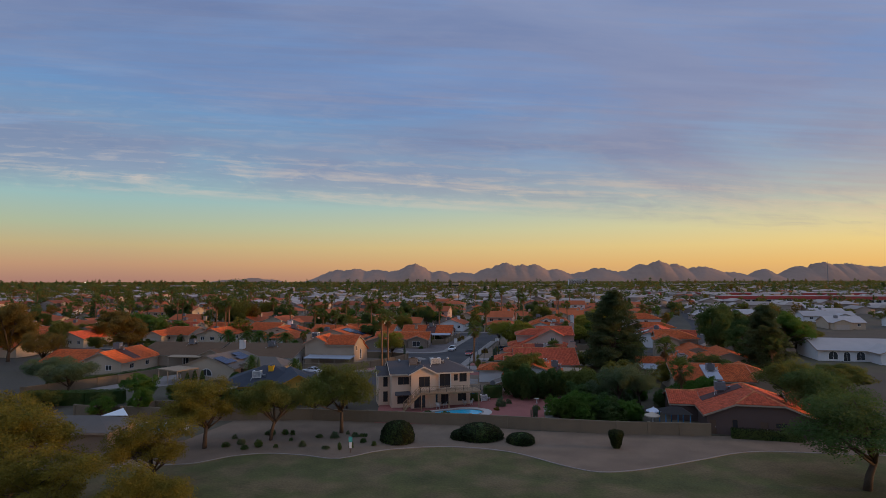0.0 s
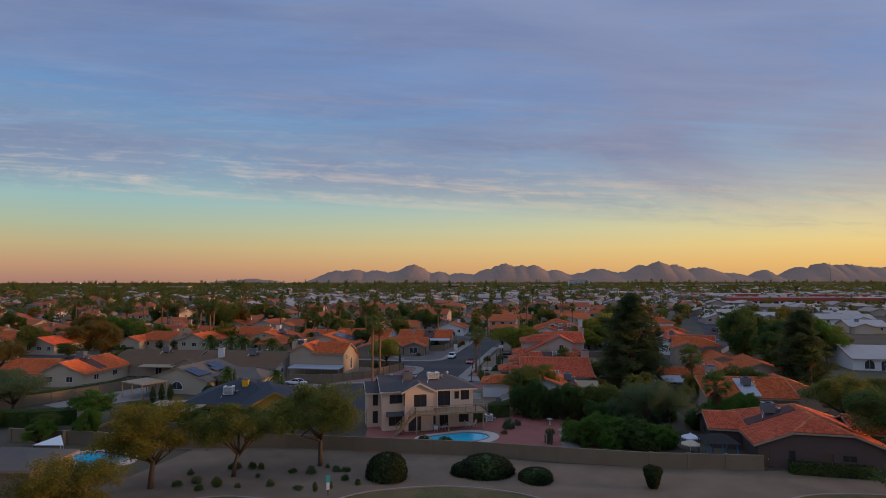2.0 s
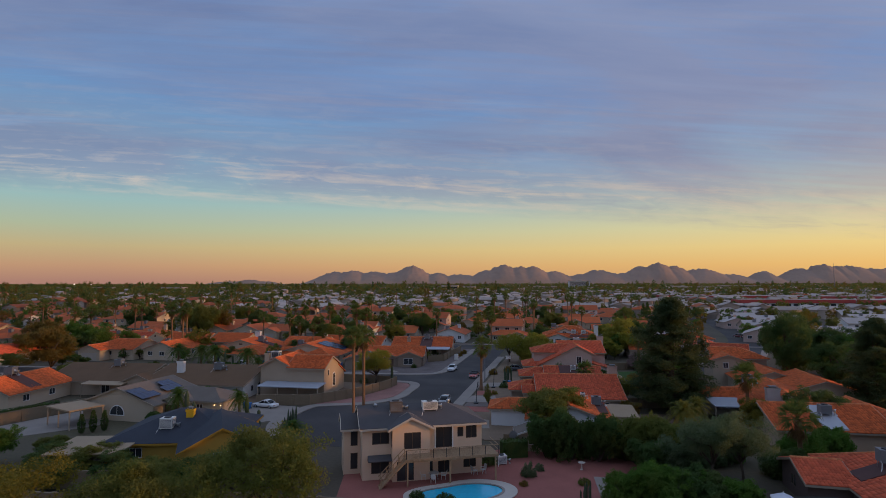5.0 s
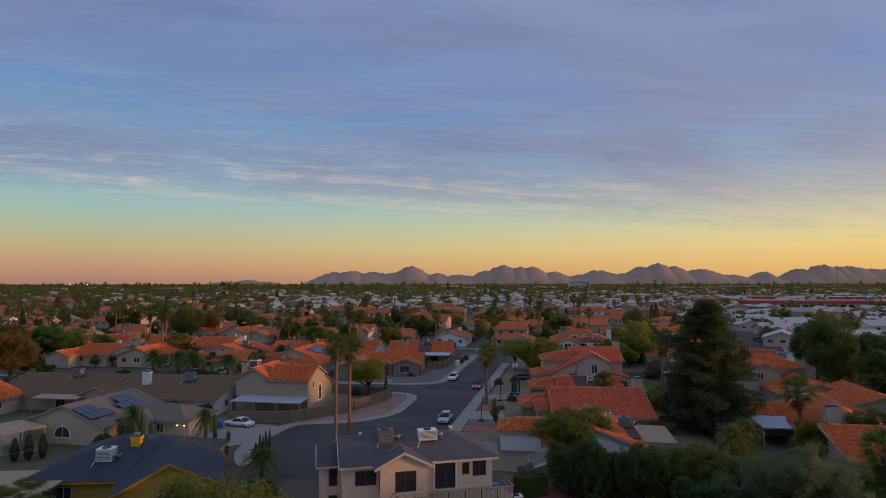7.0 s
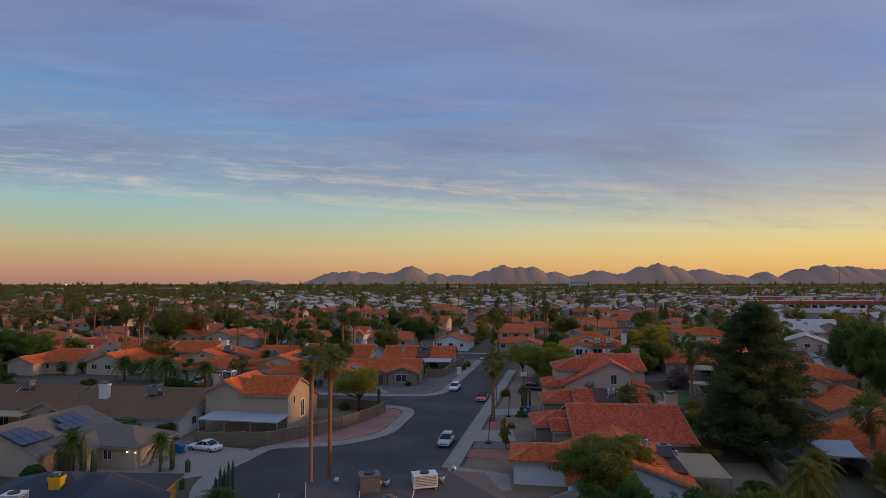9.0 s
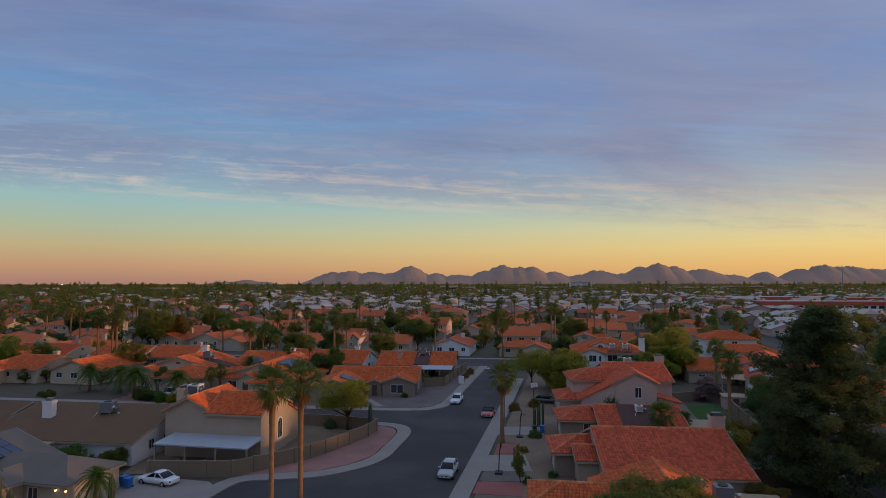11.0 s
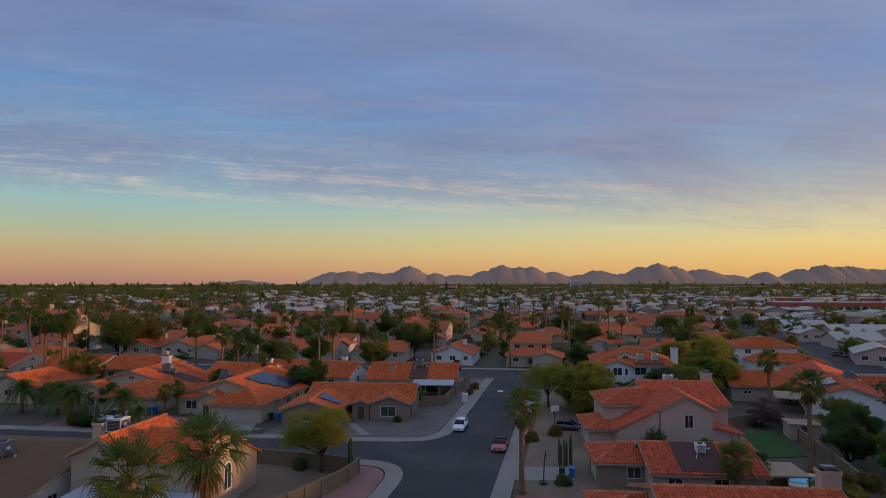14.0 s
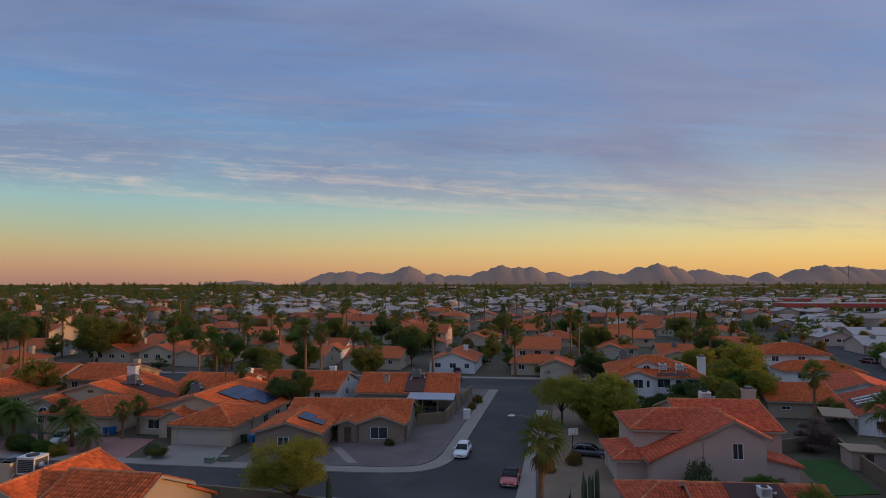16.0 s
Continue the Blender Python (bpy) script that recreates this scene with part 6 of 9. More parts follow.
# gardens behind the long wall
make_hedge([(-74, 101), (-63.5, 101.6), (-57.5, 103.2)], 2.4, 1.6, LEAF_DARK, "long clipped dark green hedge")
make_hedge([(-78.5, 112.4), (-70.2, 123.6), (-66.0, 131.6)], 2.1, 0.7, LEAF_DARK, "dark clipped hedge along a garden wall")
make_hedge([fr(-13, 19.8, 88.6), fr(-13, 28.4, 88.6)], 1.3, 1.1, LEAF_BUSH, "low dark hedge below a house wall")
plant("tree", -54.5, 102.8, 5.2, 3.3, LEAF_GREEN, "bright green citrus tree in a back garden"), plant("tree", -49.3, 93.4, 4.4, 2.1, LEAF_GREEN, "small green citrus tree with white trunk beside the pool", variant=1)
plant("tree", -54.1, 90.9, 3.6, 2.0, LEAF_GREEN, "small green citrus tree beside the wall", variant=1)
for tx, ty, th, tr, lf in ((-46, 101.5, 3.4, 3.2, LEAF_DARK), (-40.5, 101.2, 3.6, 3.4, LEAF_OLIVE), (-36.5, 98.5, 3.4, 3.0, LEAF_DARK), (-31.5, 96.8, 3.2, 3.0, LEAF_OLIVE), (-42.5, 96.6, 3.0, 2.8, LEAF_DARK), (-26.6, 96.2, 3.4, 3.0, LEAF_DARK), (-21.6, 96.4, 3.4, 2.8, LEAF_OLIVE),
                           (-69.5, 99.6, 3.0, 3.0, LEAF_OLIVE), (-84, 96, 6.0, 4.4, LEAF_OLIVE), (-78, 92, 5.2, 4.0, LEAF_DARK), (-17, 99.2, 4.6, 2.8, LEAF_OLIVE), (-50.5, 108.0, 2.6, 2.2, LEAF_OLIVE), (-58.5, 98.5, 2.6, 2.0, LEAF_DARK)):
    plant("tree", tx, ty, th, tr, lf, "leafy garden tree behind the long wall", group="garden trees")
for tx, ty, th in ((-53.6, 118.6, 2.8), (-52.4, 119.4, 3.2), (-51.2, 120.2, 3.0)):
    plant("cypress", tx, ty, th, 0.5, LEAF_DARK, "narrow dark cypress beside a carport", group="cypresses")
plant("pine_tree", 70.6, 131.6, 16.2, 6.8, LEAF_PINE, "large dense dark green pine behind tile roofs"), plant("tree", 62.5, 104.5, 5.6, 5.6, LEAF_OLIVE, "spreading olive green tree beside a house")
plant("tree", 74, 112, 5.8, 5.6, LEAF_OLIVE, "spreading olive green tree beside a house"), plant("tree", 52.0, 118.5, 6.6, 4.2, LEAF_DARK, "dark leafy tree between tile roofs")
plant("tree", 44.5, 119.0, 5.0, 3.2, LEAF_GOLD, "yellow green tree beside a patio roof"), plant("fan_palm", 70.0, 128.0, 9.0, 2.4, LEAF_PALM, "fan palm among dark trees", variant=1)
# front of the cream house
plant("cactus", *fr(-12, -66.0, 113.4), 5.2, 0.36, LEAF_SAGE, "tall columnar cactus in a front yard"), plant("cactus", *fr(-12, -65.2, 114.0), 3.4, 0.32, LEAF_SAGE, "columnar cactus in a front yard")
plant("clipped_bush", *fr(-12, -69.6, 110.6), 2.2, 1.4, LEAF_DARK, "rounded dark bush in a front yard"), plant("feather_palm", *fr(-12, -67.6, 113.4), 6.4, 2.0, LEAF_PALM, "young palm with drooping fronds in a front yard")
plant("feather_palm", -33.9, 127.6, 5.2, 2.0, LEAF_PALM, "young palm with drooping fronds beside a driveway"), plant("cactus", -32.9, 128.4, 3.6, 0.3, LEAF_SAGE, "columnar cactus beside a driveway")
plant("cactus", -30.6, 127.4, 1.6, 0.3, LEAF_SAGE, "short barrel cactus in gravel"), plant("cactus", -28.9, 122.4, 1.2, 0.28, LEAF_SAGE, "short barrel cactus in gravel")
plant("cactus_group", -23.2, 119.4, 3.8, 1.2, LEAF_SAGE, "cluster of columnar cacti in gravel")
for fx, fy, wide, fh, lf in ((-40, 178.9, 1.2, 1.5, LEAF_SAGE), (-9.5, 182.3, 0.8, 1.2, LEAF_DARK), (3.7, 209.7, 1.2, 1.8, LEAF_RUST), (2.5, 204.5, 0.9, 1.4, LEAF_RUST), (11, 154.8, 1.1, 1.4, LEAF_DARK),
                           (10, 171.8, 1.2, 1.7, LEAF_RUST), (13.6, 174.6, 1.2, 1.9, LEAF_RUST), (12.2, 141, 0.9, 1.2, LEAF_DARK), (10.7, 138.6, 0.7, 0.9, LEAF_GREEN), (8.6, 147.9, 0.7, 1.1, LEAF_GOLD),
                           (7.6, 136.3, 0.6, 1.1, LEAF_DARK), (-18.7, 159.7, 1.1, 1.7, LEAF_SAGE), (25, 161.2, 1.8, 3.1, LEAF_SAGE)):
    plant("shrub", fx, fy, fh, wide, lf, "rounded garden shrub on gravel", group="garden shrubs")
plant("bush", -44.8, 139.8, 3.1, 2.3, LEAF_GREEN, "bright green bush before a white house wall"), plant("bush", -40.2, 140.6, 2.5, 1.9, LEAF_OLIVE, "olive bush before a white house wall")
for tx, ty, th, tr, lf in ((-53.6, 178.0, 1.9, 1.5, LEAF_GREEN), (-56.4, 178.8, 2.2, 1.6, LEAF_DARK), (-51.4, 177.4, 1.6, 1.3, LEAF_LIME), (-58.8, 179.8, 2.4, 1.7, LEAF_OLIVE)):
    plant("bush", tx, ty, th, tr, lf, "leafy bush between cacti in a front yard", group="front yard bushes")
plant("cactus", -55.0, 179.6, 3.8, 0.3, LEAF_SAGE, "columnar cactus among front yard bushes"), plant("cactus", -57.4, 180.6, 4.4, 0.32, LEAF_SAGE, "columnar cactus among front yard bushes")
plant("cactus_group", 12.4, 161.5, 3.8, 1.2, LEAF_SAGE, "cluster of columnar cacti in gravel")
plant("cypress", 104.8, 346.1, 10.6, 1.4, LEAF_DARK, "narrow dark cypress among houses"), plant("cypress", 101.9, 344.1, 10, 1.3, LEAF_DARK, "narrow dark cypress among houses")
plant("cypress", 23.8, 377.1, 11.8, 1.6, LEAF_DARK, "narrow dark cypress among houses"), plant("cypress", -181.8, 288.3, 10.6, 1.4, LEAF_DARK, "narrow dark cypress among houses")
for tx, ty, th, tr, lf in ((38.0, 199.0, 5.6, 3.8, LEAF_DARK), (44.0, 200.0, 6.4, 4.4, LEAF_LIME), (33.0, 196.5, 4.2, 3.0, LEAF_DARK), (49.0, 206.0, 7.0, 4.6, LEAF_GREEN)):
    plant("tree", tx, ty, th, tr, lf, "leafy tree beside a low house", group="trees between houses")
# back gardens behind the street's houses
for tx, ty, th, tr, lf in ((27.2, 142.6, 3.2, 1.8, LEAF_DARK), (33.0, 143.5, 4.2, 2.6, LEAF_OLIVE), (30.2, 152.6, 4.0, 2.4, LEAF_DARK), (28.6, 160.6, 3.4, 2.2, LEAF_GREEN), 
                           (29.0, 128.4, 3.0, 1.8, LEAF_RUST), (36.4, 147.4, 4.4, 2.4, LEAF_RUST), (26.4, 133.6, 2.6, 1.6, LEAF_DARK), (48.4, 156.0, 5.6, 3.2, LEAF_OLIVE), (45.4, 160.6, 5.2, 2.8, LEAF_DARK), (49.0, 165.0, 6.2, 3.2, LEAF_DARK), (52.6, 171.5, 6.0, 3.2, LEAF_OLIVE), (46.0, 152.0, 5.0, 2.8, LEAF_GREEN), (34.6, 118.4, 3.2, 2.2, LEAF_GREEN), (29.4, 117.6, 2.6, 2.0, LEAF_DARK)):
    plant("tree", tx, ty, th, tr, lf, "leafy shrub tree in a walled back garden", variant=1, group="back garden trees")
# round the pool
for bx, by, br, bh, lf in ((-5.2, 100.4, 1.2, 1.3, LEAF_OLIVE), (4.8, 105.0, 1.2, 2.0, LEAF_DARK), (-3.1, 94.3, 1.0, 0.9, LEAF_DARK), (-0.2, 93.4, 1.2, 1.0, LEAF_DARK), (9.1, 100.9, 1.0, 1.9, LEAF_SAGE), (8.2, 98.0, 0.6, 0.7, LEAF_RUST), (10.6, 103.0, 0.7, 1.0, LEAF_SAGE), (14.8, 98.4, 0.8, 0.9, LEAF_OLIVE)):
    plant("shrub", bx, by, bh, br, lf, "garden shrub beside the pool yard", group="pool yard shrubs")
plant("cactus_group", 13.8, 93.2, 2.2, 0.7, LEAF_SAGE, "group of slim cacti in red gravel")
make_hedge([(6.6, 107.8), (9.8, 108.6)], 2.2, 1.4, LEAF_DARK, "square clipped green hedge")
for tx, ty, th, tr, lf in ((-96, 183, 3.0, 2.2, LEAF_DARK), (-103, 186, 3.6, 2.6, LEAF_OLIVE), (-74.5, 178, 2.2, 1.6, LEAF_DARK), (-92, 179, 1.8, 1.5, LEAF_GREEN), (-110, 178, 4.4, 3.0, LEAF_OLIVE), (-66, 166, 2.4, 2.0, LEAF_GREEN), (-76, 163, 2.8, 2.4, LEAF_DARK), (-50, 163, 2.6, 2.0, LEAF_DARK), (-45.5, 160.5, 2.0, 1.8, LEAF_GREEN),
                           (-88, 166, 3.4, 2.8, LEAF_OLIVE), (-38, 176.6, 1.4, 1.3, LEAF_OLIVE), (-56.4, 134.6, 1.6, 1.5, LEAF_DARK)):
    plant("tree", tx, ty, th, tr, lf, "low leafy garden tree beside a driveway", variant=1, group="front yard trees")
# trees between the houses
for tx, ty, th, tr, lf, vr in ((-94.4, 266, 11.6, 5.2, LEAF_RUST, 1), (-137, 286, 11, 7, LEAF_DARK, 0), (-56.7, 250, 9, 4.0, LEAF_DARK, 1), (-11.4, 256, 9.5, 3.2, LEAF_DARK, 1), (-44.6, 322, 9, 5, LEAF_OLIVE, 0),
                               (-27, 322, 9, 5, LEAF_DARK, 0), (-104, 322, 10, 6, LEAF_OLIVE, 0), (21.5, 350, 9, 5, LEAF_OLIVE, 0), (14.6, 252, 3.6, 2.4, LEAF_OLIVE, 1), (45.5, 326, 9, 5, LEAF_DARK, 1), (87, 325, 9, 5.4, LEAF_OLIVE, 0), (66, 252, 9, 5.2, LEAF_DARK, 1), 
                               (45.6, 180.2, 4.2, 2.9, LEAF_BLOSSOM, 0), (-27.4, 199.4, 7.2, 3.9, LEAF_DARK, 1), 
                               (-109.5, 280, 10, 6, LEAF_OLIVE, 1), (-114, 206, 10, 6, LEAF_GREEN, 1), (-58.8, 190.7, 4.4, 2.6, LEAF_DARK, 1), (-13.4, 280, 9, 5, LEAF_OLIVE, 1), (43, 280, 9, 5.2, LEAF_OLIVE, 0), (-127.7, 187, 9, 5.4, LEAF_OLIVE, 0),
                               (-138, 178, 9, 5.6, LEAF_DARK, 0), (-168, 229, 10, 6, LEAF_DARK, 1), (-82, 281, 9.6, 5.6, LEAF_DARK, 1), (-42.5, 230, 8.4, 4.6, LEAF_OLIVE, 0), 
                               (-20, 232, 8, 4.2, LEAF_OLIVE, 1), (-36, 241, 8, 4.4, LEAF_DARK, 0), (94, 194, 11, 6.6, LEAF_DARK, 1), (96, 169, 12, 7.4, LEAF_GREEN, 1), (110, 186, 9, 6, LEAF_OLIVE, 1), (30, 232, 7, 4.4, LEAF_DARK, 1)):
    plant("tree", tx, ty, th, tr, lf, "leafy tree between the houses", variant=vr, group="trees between houses")
rs = random.Random(29)
for i in range(120):
    ty, tx = rs.uniform(196, 300), rs.uniform(-125, 60)
    v_, u_ = (tx + 1.2) * 0.98 - (ty - 133.4) * 0.198, (tx + 1.2) * 0.198 + (ty - 133.4) * 0.98
    if -15 < v_ < 6 and u_ < 104 or 18 < u_ < 40 and v_ < -9 or 84 + 0.1 * v_ < u_ < 106 + 0.1 * v_:
        continue
    plant("small_tree", tx, ty, rs.uniform(2.0, 4.4), rs.uniform(1.3, 2.8), (LEAF_DARK, LEAF_OLIVE, LEAF_GREEN, LEAF_DARK, LEAF_RUST)[i % 5], "low leafy garden shrub among houses", variant=i % 2, group="low garden shrubs")
rs = random.Random(11)
for i in range(190):
    ty = rs.uniform(160, 390)
    tx = rs.uniform(-0.8, 0.7) * (ty - 15)
    v_, u_ = (tx + 1.2) * 0.98 - (ty - 133.4) * 0.198, (tx + 1.2) * 0.198 + (ty - 133.4) * 0.98
    if -17 < v_ < 7 and u_ < 104 or 18 < u_ < 37 and v_ < -9 or 86 < u_ < 104 or ty < 255 and -72 < tx < 42 or ty < 205 and -100 < tx < 110:
        continue
    lf = (LEAF_OLIVE, LEAF_DARK, LEAF_GREEN, LEAF_OLIVE, LEAF_RUST, LEAF_GOLD)[i % 6]
    plant("small_tree", tx, ty, rs.uniform(4.5, 8.0), rs.uniform(2.2, 4.2), lf, "leafy tree among the houses", variant=i % 2, group="neighbourhood trees")
plant("shrub", *fr(-4, 12.6, 164.9), 4.6, 1.7, LEAF_SAGE, "tall thin-stemmed desert shrub beside a pink wall")


rs = random.Random(17)
for i in range(80):
    ty = rs.uniform(225, 520)
    tx = rs.uniform(-0.78, 0.34) * (ty - 15)
    v_, u_ = (tx + 1.2) * 0.98 - (ty - 133.4) * 0.198, (tx + 1.2) * 0.198 + (ty - 133.4) * 0.98
    if -17 < v_ < 7 and u_ < 104 or 84 + 0.1 * v_ < u_ < 106 + 0.1 * v_:
        continue
    fh = rs.uniform(8, 16)
    plant("fan_palm", tx, ty, fh, rs.uniform(1.8, 2.5), LEAF_PALM, "tall fan palm among distant houses", variant=i % 3, group="distant palms")

# ---- houses further off ----
ROOFS = {"T": TILE, "R": TILE_RED, "O": TILE, "G": ROOF_WHITE}
WALLS = {"C": STUCCO_CREAM, "W": STUCCO_WHITE, "P": STUCCO_PINK}


def mid_house(x, y, w, kind, roof, wall, storeys=1, d=None, rot=-10.0, wing=True):
    """A plain neighbourhood house whose ridge passes over (x, y)."""
    d = d or 12.0
    if kind[1] == "y":
        w, d = 10.5, 15.0
    top = 3.0 if storeys == 1 else 5.8
    w = max(w, 11.0)
    op = {"S": [win(w * 0.12, top - 1.75, 1.5, 1.2), win(w * 0.45, top - 1.75, 1.6, 1.2), win(w * 0.78, top - 1.75, 1.2, 1.2)], "E": [win(d * 0.4, top - 1.75, 1.3, 1.2)]}
    blocks = [(-w / 2, w / 2, -d / 2, d / 2, top, kind, op)]
    if wing and kind[1] == "x":
        side = 1 if int(abs(x) + abs(y)) % 2 else -1
        a = side * w * 0.22
        blocks.append((a - 3.5, a + 3.5, -d / 2 - 3.6, 0.5, 3.0, "gy", {"S": [(1.0, 0, 5.0, 2.2, "garage")]}))
    names = {"T": "orange clay tile", "R": "red clay tile", "O": "orange clay tile", "G": "pale grey tile"}
    walls = {"C": "cream", "W": "white", "P": "pinkish"}
    r_ = house("house", f"{'two-storey' if storeys == 2 else 'low'} {walls[wall]} stucco house with {names[roof]} roof", x, y, rot, blocks, WALLS[wall],
                 ROOFS[roof] if y < 235 and roof != "G" else (TILE_FAR if roof != "G" else ROOF_WHITE), tiled=(y < 235 and roof != "G"), group="neighbourhood houses")
    k_ = int(abs(x) * 3 + abs(y))
    half = (d if kind[1] == "x" else w) / 2
    zr = top + 0.1 + half * 0.36
    if k_ % 3 != 1:
        cx_, cy_ = (w * 0.3, half * 0.35) if kind[1] == "x" else (half * 0.35, d * 0.2)
        ch = part("chimney", Geo().box(cx_ - 0.55, cx_ + 0.55, cy_ - 0.4, cy_ + 0.4, top - 0.2, zr + 0.7).box(cx_ - 0.63, cx_ + 0.63, cy_ - 0.48, cy_ + 0.48, zr + 0.4, zr + 0.66), WALLS[wall], r_)
        part("chimney_cap", Geo().box(cx_ - 0.3, cx_ + 0.3, cy_ - 0.25, cy_ + 0.25, zr + 0.7, zr + 0.85), METAL_GREY, ch)
    if k_ % 4 < 2:
        cx_, cy_ = (-w * 0.18, -half * 0.3) if kind[1] == "x" else (-half * 0.3, -d * 0.15)
        zc = zr - half * 0.3 * 0.36 - 0.2
        cas = part("roof_cooler", Geo().box(cx_ - 0.65, cx_ + 0.65, cy_ - 0.55, cy_ + 0.55, zc, zc + 1.25), METAL_GREY, r_, "grey roof cooler")
        part("fan_ring", Geo().cyl(cx_, cy_, zc + 1.25, zc + 1.33, 0.4, 12), METAL_BLACK, cas)
    if kind[0] == "g" and kind[1] == "x":
        part("gable_vent", Geo().box(w / 2, w / 2 + 0.03, -0.35, 0.35, top + 0.6, top + 1.2), TRIM_BROWN, r_)
    return r_


mid_house(-96.7, 204, 15.6, "wx", "T", "C")
mid_house(-80.6, 203.6, 13.2, "gy", "T", "C")
mid_house(-108.3, 228, 18, "gx", "R", "C")
mid_house(-85, 223.7, 14.4, "gx", "T", "W", wing=False)
mid_house(-70.9, 223, 12, "gx", "T", "C", wing=False)
mid_house(-126.2, 277.5, 16.8, "gx", "T", "W")
mid_house(-148.1, 267.7, 12, "hx", "O", "C")
mid_house(-163.8, 270.2, 12, "hx", "T", "C")
mid_house(-148.9, 293.9, 12, "hx", "T", "C", 2)
mid_house(-137.8, 298.4, 12, "gx", "T", "C", 2)
mid_house(-192.5, 376.2, 13.2, "hx", "O", "C", 2)
mid_house(-90.7, 290.9, 16.8, "gx", "T", "C")
mid_house(-80.1, 268.2, 13.2, "gy", "T", "C")
mid_house(-66.7, 263.8, 10.8, "gx", "T", "C")
mid_house(-43.1, 210.4, 13.2, "gx", "T", "W", wing=False)
mid_house(-29.8, 213.8, 19.2, "gx", "T", "W", wing=False)
mid_house(-93.1, 268.7, 9.6, "gy", "T", "C")
mid_house(-39.8, 258.8, 14.4, "gx", "T", "C")
mid_house(-55.5, 287.5, 13.2, "gx", "T", "C")
mid_house(-36.7, 278.7, 9.6, "gx", "T", "W")
mid_house(-19.9, 256.5, 14.4, "gx", "T", "C")
mid_house(-37.8, 355.2, 12, "gx", "T", "C", 2)
mid_house(-60.6, 389.7, 12, "hx", "T", "W")
mid_house(-8.1, 297.8, 13.2, "gx", "T", "P", 2)
mid_house(-21.6, 379.4, 10.8, "hx", "T", "C")
mid_house(-18.8, 316.2, 10.8, "gy", "T", "C")
mid_house(0.4, 251.5, 13.2, "gy", "T", "W")
mid_house(11.1, 313.1, 10.8, "hx", "T", "C")
mid_house(15.7, 378.4, 10.8, "hx", "T", "C")
mid_house(21, 251.7, 10.8, "gx", "T", "P", 2, wing=False)
mid_house(21, 244.5, 14.4, "hx", "T", "C", d=8)
mid_house(63.7, 334.6, 18, "gx", "T", "C")
mid_house(48.5, 278.2, 10.8, "hx", "T", "C")
mid_house(51.3, 362.3, 13.2, "hx", "R", "C")
mid_house(84.8, 348.3, 14.4, "hx", "T", "C")
mid_house(82.6, 283.3, 14.4, "gx", "T", "C")
mid_house(86.4, 262, 12, "hx", "T", "C")
mid_house(78.1, 373.2, 12, "gx", "T", "W", 2)
mid_house(94.2, 398.5, 12, "gx", "T", "C")
mid_house(-205.3, 285.5, 14.4, "hx", "O", "C")
mid_house(-164.2, 246.9, 13.2, "hx", "R", "C")
mid_house(-192.8, 315.2, 15.6, "gx", "T", "C")
mid_house(-164, 301.4, 10.8, "hx", "T", "C")
mid_house(-242.6, 362.5, 15.6, "gx", "T", "C")
mid_house(-223.2, 328.3, 15.6, "gx", "T", "W")
mid_house(-119.3, 335.5, 15.6, "gx", "T", "W")
mid_house(-99.9, 352.7, 15.6, "hx", "T", "C")
mid_house(-143.2, 344.1, 15.6, "gx", "T", "C")
mid_house(125.9, 223.9, 14.4, "gx", "G", "C")
mid_house(190.4, 300.6, 24, "gx", "G", "W")
mid_house(170.4, 258.1, 14.4, "gx", "G", "C")
mid_house(114, 249.4, 14.4, "gy", "G", "P", rot=-30)
mid_house(156.6, 318.6, 21.6, "gx", "G", "P")
mid_house(132, 284.9, 14.4, "gx", "G", "P")
mid_house(186.3, 403.1, 14.4, "gy", "G", "C")
mid_house(139.5, 250, 14.4, "gx", "G", "C")
mid_house(132.8, 310.5, 14.4, "gy", "G", "P")
mid_house(151.7, 345.4, 16.8, "gx", "G", "P")
mid_house(228.6, 367.8, 16.8, "gx", "G", "C")
mid_house(208.9, 329.8, 16.8, "gx", "G", "C")
mid_house(205.1, 264, 16.8, "gx", "G", "W")
mid_house(243, 320.3, 16.8, "hx", "G", "C")


# houses on the far left and a few behind the right-hand gardens
for hx, hy, kind, rf in ((-128, 168, "gx", "T"), (-150, 182, "hx", "T"), (-122, 192, "gy", "R"), (-146, 205, "gx", "T"), (-172, 196, "hx", "O"), (-168, 222, "gx", "T"), (-132, 222, "hx", "T"), (-190, 240, "gx", "O"), (-152, 236, "gx", "T"), (-206, 258, "hx", "T"), (-184, 262, "gx", "R"),
                         (-228, 290, "gx", "T"), (-232, 316, "hx", "T"), (-256, 332, "gx", "O"), (-112, 248, "hx", "T"), (-134, 252, "gx", "T"), (-120, 312, "gx", "T"), (-96, 322, "hx", "T"), (-72, 322, "gx", "T"), (-70, 346, "hx", "T"), (-46, 330, "gx", "T"), (-174, 330, "hx", "T"), (-206, 346, "gx", "T"),
                         (24, 284, "gx", "T"), (36, 306, "hx", "T"), (62, 308, "gx", "T"), (30, 340, "gx", "T"), (104, 330, "hx", "T"), (-14, 345, "gx", "T"), (0, 362, "hx", "T"), (62, 262, "gx", "T")):
    mid_house(hx, hy, 14.0, kind, rf, "CW"[int(hx) % 2])


